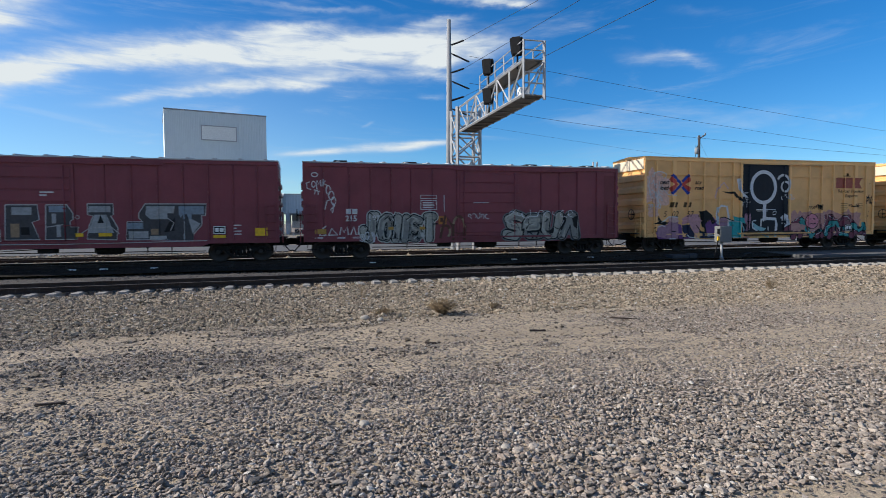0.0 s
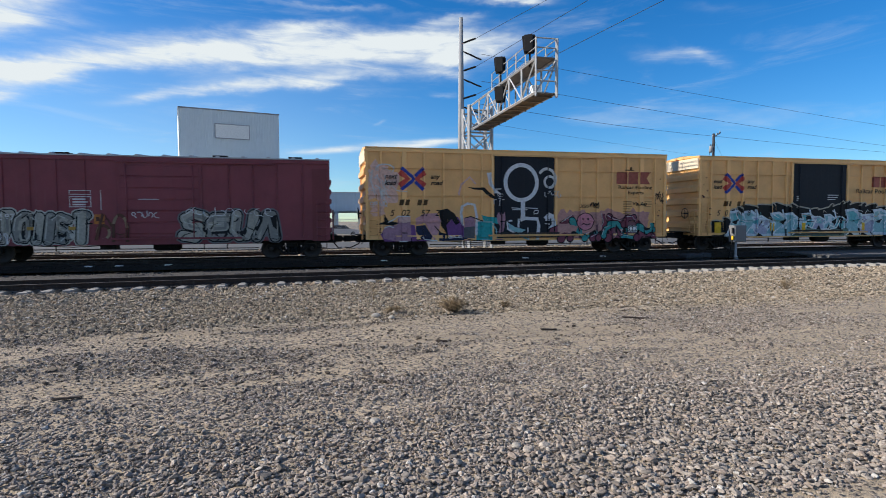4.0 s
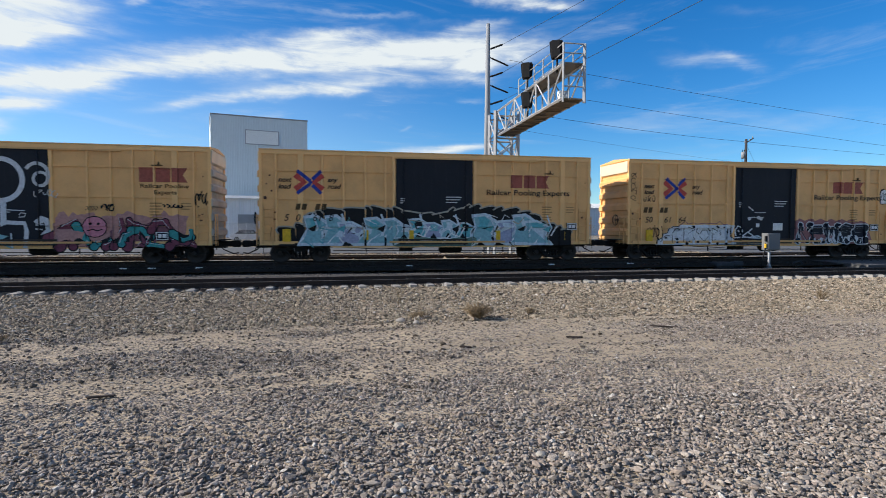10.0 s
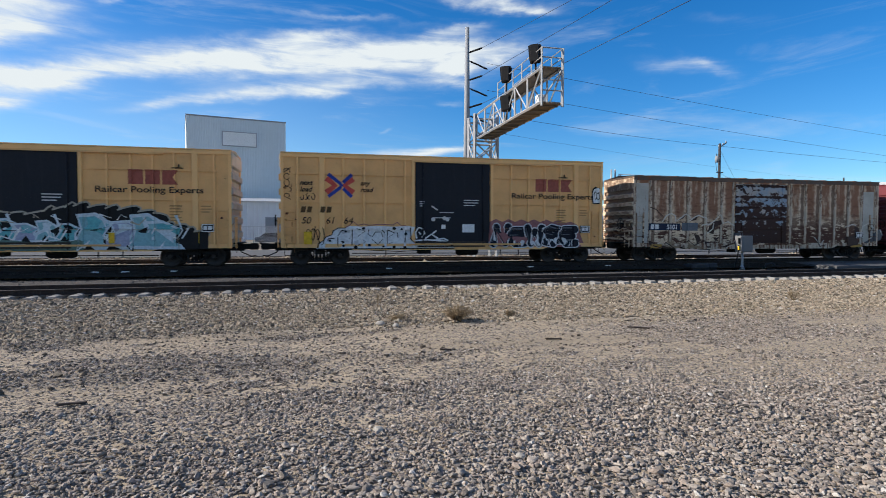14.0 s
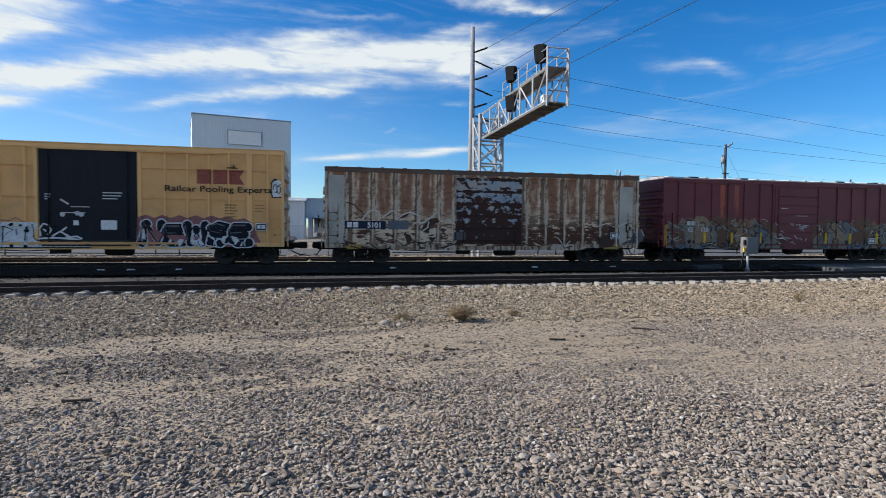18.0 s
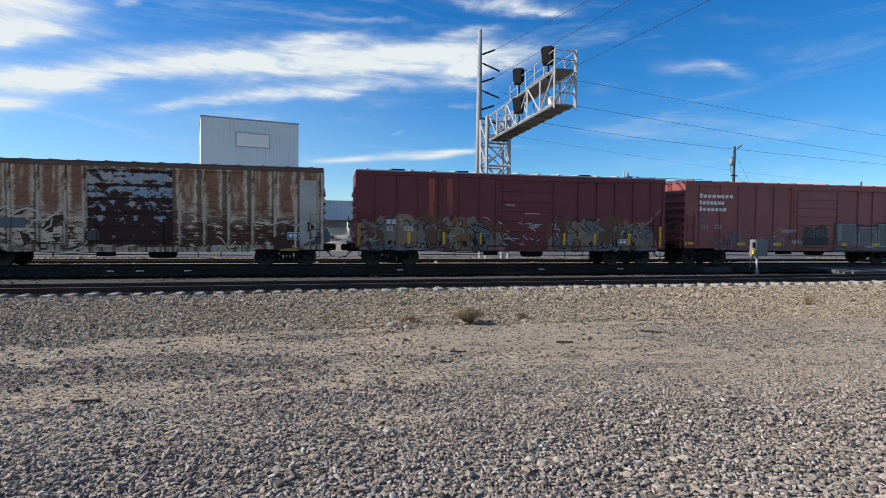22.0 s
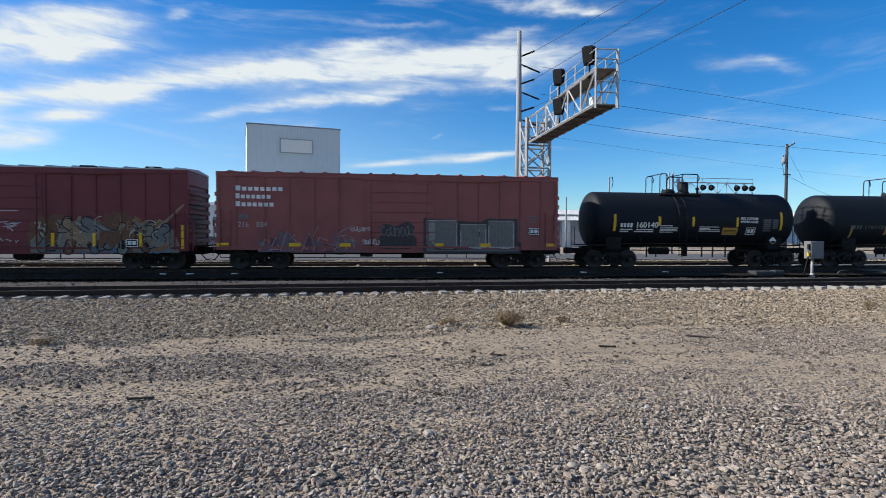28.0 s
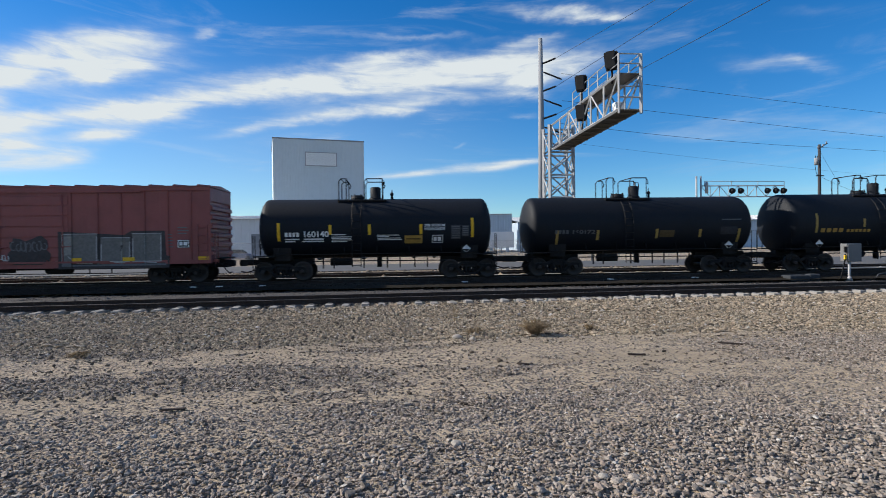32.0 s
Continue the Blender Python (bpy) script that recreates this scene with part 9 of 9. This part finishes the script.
# maroon car with the long tan piece
mats = [TAN, OLIVE_GREY, BLUE_GREY, MID_GREY, RUST_LINE, flat("dim_highlight_spray", (0.52, 0.48, 0.41)), ORANGE, BLACK, flat("brown_ground_spray", (0.15, 0.075, 0.045)), flat("ochre_edge_spray", (0.24, 0.125, 0.06)),
        flat("ash_spray", (0.205, 0.190, 0.160)), flat("dull_blue_spray", (0.10, 0.165, 0.26)), flat("charcoal_spray", (0.016, 0.013, 0.013))]
for x0, x1, seed in ((0.2, 7.2, 21), (9.4, 15.4, 24)):
    rng = random.Random(seed)
    sh = [(blob(x0 - 0.05 + 1.3 * i, x0 + 1.75 + 1.3 * i, 0.78, rng.uniform(1.9, 2.5), rng, 0.22, 40), (8, 0, 8, 9)[i % 4], 0) for i in range(int((x1 - x0) / 1.35))]
    ridge = [(x0 + (x1 - x0) * i / 22, (2.2 if i % 2 else 1.95) + rng.uniform(-0.12, 0.22) - 0.3 * max(0, 3 - min(i, 22 - i))) for i in range(23)]
    sh += [(ridge + [(x1, 0.78), (x0, 0.78)], 10, 0)] + [(f, 0, 0) for f in stroke(ridge, 0.05)]
    sh += [(blob(x, x + rng.uniform(0.5, 1.0), 0.74, rng.uniform(1.0, 1.25), rng, 0.25, 24), 11, 0) for x in (x0 + 0.3, x0 + 1.6, x0 + 2.9, x0 + 4.6)]
    n = int((x1 - x0) * 3.2)
    for i in range(n):       # interlocking bent strokes in greys, blue and tan
        x, d = x0 + 0.25 + (x1 - x0 - 0.9) * i / n + rng.uniform(-0.15, 0.15), rng.choice((-1, 1))
        line = [(x, rng.uniform(0.85, 1.2)), (x + d * rng.uniform(0.1, 0.3), rng.uniform(1.2, 1.5)), (x + rng.uniform(-0.1, 0.2), rng.uniform(1.5, 1.8)), (x + d * rng.uniform(0.2, 0.6), rng.uniform(1.75, 2.15))]
        line = [(min(max(a, x0 + 0.1), x1 - 0.1), b) for a, b in (line if i % 3 else line[::-1])]
        sh += ribbon(line, rng.uniform(0.22, 0.42), rng.choice((10, 1, 3, 10, 2, 8, 10, 0)), 12, rng.choice((5, 0, 5)), 0.045)
    for i in range(40):      # thin curved edges and glints
        cx, cz, a0 = rng.uniform(x0 + 0.3, x1 - 0.4), rng.uniform(0.95, 2.2), rng.uniform(0, 360)
        q = arc(cx, cz, rng.uniform(0.15, 0.45), rng.uniform(0.12, 0.35), a0, a0 + rng.uniform(70, 150), 5)
        sh += [(f, (12, 5, 0, 9)[i % 4], 1) for f in stroke(q, rng.uniform(0.025, 0.05), taper=0.3)]
    drape("graffiti", car_f, spec_f, sh, mats, "weathered tan, grey and blue sprayed piece")
sh = [(blob(6.6, 7.6, 0.8, 1.6, random.Random(5), 0.3, 24), 0, 0)]
rng = random.Random(29)
for i in range(24):
    x, z = rng.uniform(6.8, 9.8), rng.uniform(0.9, 2.2)
    sh += [(f, 1, 1) for f in stroke([(x, z), (x + rng.uniform(-0.3, 0.3), z + rng.uniform(-0.15, 0.15)), (x + rng.uniform(-0.1, 0.4), z + rng.uniform(-0.25, 0.1))], 0.03)]
drape("tag", car_f, spec_f, sh, [RUST_LINE, FADED_WHITE], "loose white lines and brown haze on the door")
drape("graffiti", car_f, spec_f, [(f, 0, 2) for f in stroke([(14.2, 1.6), (14.9, 2.2), (15.6, 2.9)], 0.16, taper=0.5)], [TAN], "tan sprayed swash")
rng = random.Random(66)
RAW_RUST = flat("raw_rust", (0.40, 0.10, 0.06))
for x in (3.42, 4.28):
    sh = [(rect(x + 0.04, x + 0.24, 3.3, 4.15), 0, 1)] + [([(x + d, 4.15), (x + d + 0.05, 4.15), (x + d + 0.045, z), (x + d + 0.012, z - 0.1)], rng.choice((0, 1, 1)), 1) for d, z in ((0.03 * i, rng.uniform(2.35, 3.4)) for i in range(9))]
    drape("rust_streak", car_f, spec_f, sh, [OXIDE, RAW_RUST], "rust-red vertical streaks")
for x in (0.1, 2.42, 4.1, 5.9, 10.2, 11.85, 13.75, 15.5):
    yellow_mark(car_f, x, x + 0.12, 0.95 if x in (0.1, 15.5) else 1.05, 2.0 if x in (0.1, 15.5) else 1.62)
for q in [(rect(1.42, 1.62, 1.98, 2.2), 0, 12), (rect(1.68, 1.88, 1.98, 2.2), 0, 12)]:
    drape("owner_mark", car_f, spec_f, [q], [FADED_WHITE], "plain white bar of an owner's mark")
for text, x in (("62", 1.42), ("128", 2.2)):
    rib_text(car_f, text, x, 1.66, 0.32, FADED_WHITE, thick=0.008).location.y -= 0.03
fine_print("small_print", car_f, spec_f, bars(7.2, 2.95, (0.45,), 0.04, 0.06, 0) + bars(8.2, 2.55, (0.75,), 0.035, 0.06, 0), [FADED_WHITE], "small white print")
plate(car_f, 13.2, 1.02)

# oxide red car: big white name as plain bars
sh = []
for z, n, w in ((3.56, 8, 0.262), (3.21, 7, 0.222), (2.86, 7, 0.242)):
    sh += [(rect(0.84 + w * i, 0.84 + w * i + w * 0.72, z, z + (0.22 if i == 0 else 0.17)), 0, 1) for i in range(n)]
fine_print("owner_name", car_g, spec_g, sh, [WHITE], "white bars of an owner's name")
for q in [(rect(0.95, 1.13, 2.28, 2.5), 0, 1), (rect(1.18, 1.36, 2.28, 2.5), 0, 1)]:
    drape("owner_mark", car_g, spec_g, [q], [MID_GREY], "plain grey bar of an owner's mark")
DUSTY = flat("dusty_white_lettering", (0.38, 0.32, 0.31))
rib_text(car_g, "216", 0.92, 1.94, 0.32, DUSTY, thick=0.006)
rib_text(car_g, "024", 1.72, 1.94, 0.32, DUSTY, thick=0.006)
for x in (0.02, 3.15, 5.4, 9.7, 11.95, 15.15):
    yellow_mark(car_g, x, x + 0.5, 1.06, 1.22)
plate(car_g, 14.3, 1.62)
mats = [flat("slate_block", (0.17, 0.162, 0.15)), flat("soot_block", (0.065, 0.055, 0.055)), flat("pale_block_line", (0.42, 0.41, 0.39)), flat("smoke_block", (0.27, 0.26, 0.24)), MID_GREY]
outer = [(9.25, 0.74), (9.25, 2.4), (10.8, 2.3), (12.0, 2.22), (12.3, 2.4), (13.75, 2.4), (13.8, 1.3), (13.95, 1.25), (13.95, 0.74)]
sh = [(outer, 1, 0), ([(9.4, 0.85), (13.8, 0.85), (13.8, 1.2), (9.4, 1.15)], 4, 1)]
for x0, x1, z1 in ((9.4, 10.85, 2.3), (11.0, 12.25, 2.12), (12.35, 13.6, 2.3)):
    sh += [(rect(x0, x1, 1.05, z1), 0, 1), (rect(x0 + 0.1, x0 + 0.55, 1.35, z1 - 0.12), 3, 1), (rect(x1 - 0.42, x1 - 0.08, 1.1, z1 - 0.2), 3, 1)] + [(q, 2, 1) for q in frame_lines(x0, x1, 1.02, z1, 0.045)]
    sh += [([(x0 + 0.62, 1.55), (x0 + 0.95, 1.8), (x0 + 0.9, 1.5)], 1, 1)] + [(f, 2, 1) for f in stroke([(x0 + 0.25, 1.3), (x0 + 0.6, 1.0), (x1 - 0.2, 0.98)], 0.035)]
drape("graffiti", car_g, spec_g, sh, mats, "grey block-shaped sprayed piece outlined in white")
haze = flat("violet_grey_haze", (0.17, 0.115, 0.135))
rng = random.Random(41)
sh = []
for i in range(9):       # slanting facets, each higher or lower than the last
    x, h = 1.9 + 0.48 * i, rng.uniform(0.35, 0.95)
    sh.append(([(x - 0.1, 0.8), (x + rng.uniform(-0.2, 0.2), 0.8 + h), (x + 0.45, 0.8 + h * rng.uniform(0.4, 0.9)), (x + 0.6, 0.8)], rng.choice((0, 0, 2)), 0))
    sh += [(f, 1, 1) for f in stroke([(x - 0.1, 0.85), (x + 0.2, 0.8 + h), (x + rng.uniform(0.3, 0.7), 0.8 + h * rng.uniform(0.2, 0.8))], 0.028)]
for i in range(10):
    x, z = rng.uniform(2.2, 6.0), rng.uniform(0.9, 1.9)
    sh += [(f, 1, 1) for f in stroke([(x, z), (x + rng.uniform(0.2, 0.6), z + rng.uniform(-0.1, 0.5))], 0.022)]
drape("graffiti", car_g, spec_g, sh, [haze, flat("faint_line", (0.42, 0.33, 0.32)), flat("plum_haze", (0.12, 0.06, 0.075))], "faint violet-grey facets along the foot")
sh = [(blob(7.2, 8.9, 0.95, 2.1, random.Random(43), 0.2, 34), 0, 0)] + scribble(7.3, 8.8, 1.5, 2.0, 7, 0.05, 1, 111) + scribble(7.3, 8.9, 1.1, 1.5, 6, 0.09, 2, 114)
drape("graffiti", car_g, spec_g, sh, [mats[1], MID_GREY, flat("dark_smoke", (0.06, 0.055, 0.055))], "dark smudged piece on the door")
drape("tag", car_g, spec_g, scribble(6.45, 7.2, 1.15, 1.4, 6, 0.035, 0, 112), [FADED_WHITE], "thin white scrawl")
drape("tag", car_g, spec_g, scribble(5.9, 6.8, 1.75, 2.0, 6, 0.03, 0, 113), [FADED_WHITE], "thin white scrawl")
fine_print("small_print", car_g, spec_g, bars(14.3, 2.5, (0.4, 0.5, 0.4), 0.05, 0.08, 0) + bars(13.9, 2.2, (0.16, 0.16, 0.2, 0.16, 0.2), 0.05, 0.09, 0) + bars(1.15, 3.0, (0.0,), 0.0, 0.0, 0)[:0], [MID_GREY], "lines of small print")


# tank cars
def tank_words(car, text, x, z, size, mat, **kw):
    o = words("lettering", text, size, mat, car, 0, 0, 0, **kw)
    R, zc = shell[car]
    R += 0.01
    for v in o.data.vertices:
        v.co.x += x
        v.co.z += z
        v.co.y = -math.sqrt(max(0.0, R * R - (v.co.z - zc) ** 2))
    return o


DIM_YELLOW = flat("dusty_yellow_mark", (0.36, 0.24, 0.07))


def tank_marks(car, mats, ends, lines, name):
    for x, z0, z1 in ends:
        tank_patch("edge_mark", car, [(x, x + 0.13, z0, z1, 0)], [SIGN_YELLOW if car is tank_h else DIM_YELLOW], "yellow reflective mark")
    tagged(tank_patch(name, car, lines, mats, "small painted print"), kind="stuff")


ENDS = [(0.6, 1.85, 2.68), (2.93, 2.12, 2.58), (4.73, 2.10, 2.58), (7.12, 2.10, 2.57), (9.55, 1.93, 2.85)]
L1 = [(3.05 + 0.0, 3.7, 2.10, 2.14, 0)] + [(3.05, 3.05 + w, 2.0 - 0.07 * i, 2.035 - 0.07 * i, 0) for i, w in enumerate((0.95, 0.9, 0.95, 0.7))] + [(5.15, 5.15 + w, 2.06 - 0.07 * i, 2.095 - 0.07 * i, 0) for i, w in enumerate((1.05, 0.55, 1.1, 1.15))]
L1 += [(6.42, 7.25, 1.68, 2.05, 1), (6.5, 7.18, 1.83, 1.92, 2)]
L1 += [(7.71, 8.22, 1.70, 1.73, 0), (7.71, 8.22, 2.03, 2.06, 0), (7.71, 7.74, 1.73, 2.03, 0), (8.19, 8.22, 1.73, 2.03, 0), (7.79, 7.93, 1.78, 1.97, 0), (7.98, 8.13, 1.78, 1.97, 0)]
L1 += [(8.6, 9.05, 1.86, 2.52, 3), (9.12, 9.45, 1.98, 2.5, 3)] + [(8.64, 9.02, 1.92 + 0.1 * j, 1.95 + 0.1 * j, 4) for j in range(6)] + [(9.15, 9.42, 2.03 + 0.1 * j, 2.06 + 0.1 * j, 4) for j in range(5)]
L1 += [(0.95 + 0.17 * i, 1.07 + 0.17 * i, 2.04, 2.24, 0) for i in range(4)]
L1 += [(0.95, 1.6, 1.90, 1.96, 0), (0.95, 1.4, 1.80, 1.86, 0), (1.8, 2.7, 1.90, 1.96, 0), (1.7, 2.7, 1.80, 1.86, 0)]
tank_marks(tank_h, [WHITE, OCHRE, ETCH, flat("dim_stencil_panel", (0.06, 0.064, 0.07)), MID_GREY], ENDS, L1, "painted_print")
tank_words(tank_h, "160140", 1.74, 2.03, 0.37, WHITE, stretch=1.12, thick=0.008)
tank_words(tank_h, "50% SODIUM\nHYDROXIDE", 7.35, 2.46, 0.17, WHITE, thick=0.004)
L2 = [(5.75, 6.5, 1.82, 2.16, 1), (8.85, 9.7, 1.92, 2.3, 3), (8.9, 9.9, 2.62, 2.68, 2)] + [(0.55 + 0.18 * i, 0.67 + 0.18 * i, 2.03, 2.22, 2) for i in range(4)]
tank_marks(tank_i, [FADED_WHITE, flat("dim_ochre_plate", (0.09, 0.065, 0.03)), FADED_GREY, flat("dim_print", (0.03, 0.033, 0.04))], [(0.05 + 0.55, 1.46, 2.2), (2.6, 1.72, 2.2), (5.55, 1.77, 2.23), (7.75, 1.8, 2.2), (9.75, 1.5, 2.2)], L2, "painted_print")
tank_words(tank_i, "160172", 1.35, 2.03, 0.26, FADED_GREY, stretch=1.1, thick=0.006)
tank_marks(tank_j, [OCHRE], [(0.62, 1.95, 2.9), (3.15, 2.2, 2.62), (5.6, 2.1, 2.6), (8.4, 2.1, 2.6)], [(0.92 + 0.32 * i, 1.14 + 0.32 * i, 1.96, 2.16, 0) for i in range(4)] + [(2.3 + 0.22 * i, 2.45 + 0.22 * i, 1.96, 2.1, 0) for i in range(6)], "painted_print")
for car, x in ((tank_h, 9.35), (tank_i, 9.4), (tank_j, 1.0)):
    (R, zc), z = shell[car], 1.4
    bm = bmesh.new()
    y = -math.sqrt(R * R - (z + 0.2 - zc) ** 2) - 0.01
    slab(bm, [(x, z - 0.2), (x + 0.2, z), (x, z + 0.2), (x - 0.2, z)], y - 0.012, y)
    p = part("placard", bm, WHITE, car, "white diamond-shaped placard")
    bm = bmesh.new()
    slab(bm, [(x, z - 0.17), (x + 0.16, z - 0.02), (x - 0.16, z - 0.02)], y - 0.016, y - 0.013)
    part("placard_print", bm, BLACK, p)


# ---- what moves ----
def motions():
    def along(t):
        return float(np.interp(t, [q[0] for q in SHIFT], [q[1] for q in SHIFT]))
    for car, x0 in TRAIN:
        walk(car, [(t, pose(x0 + s, TRACK_Y, RAIL_Z)) for t, s in SHIFT])
    times = [0.15 * i for i in range(213)] + [32.0]
    for w, dx in spun:
        walk(w, [(t, pose(dx, 0, WHEEL_R, 0, math.degrees(along(t) / WHEEL_R) % 360, 0)) for t in times])


motions()
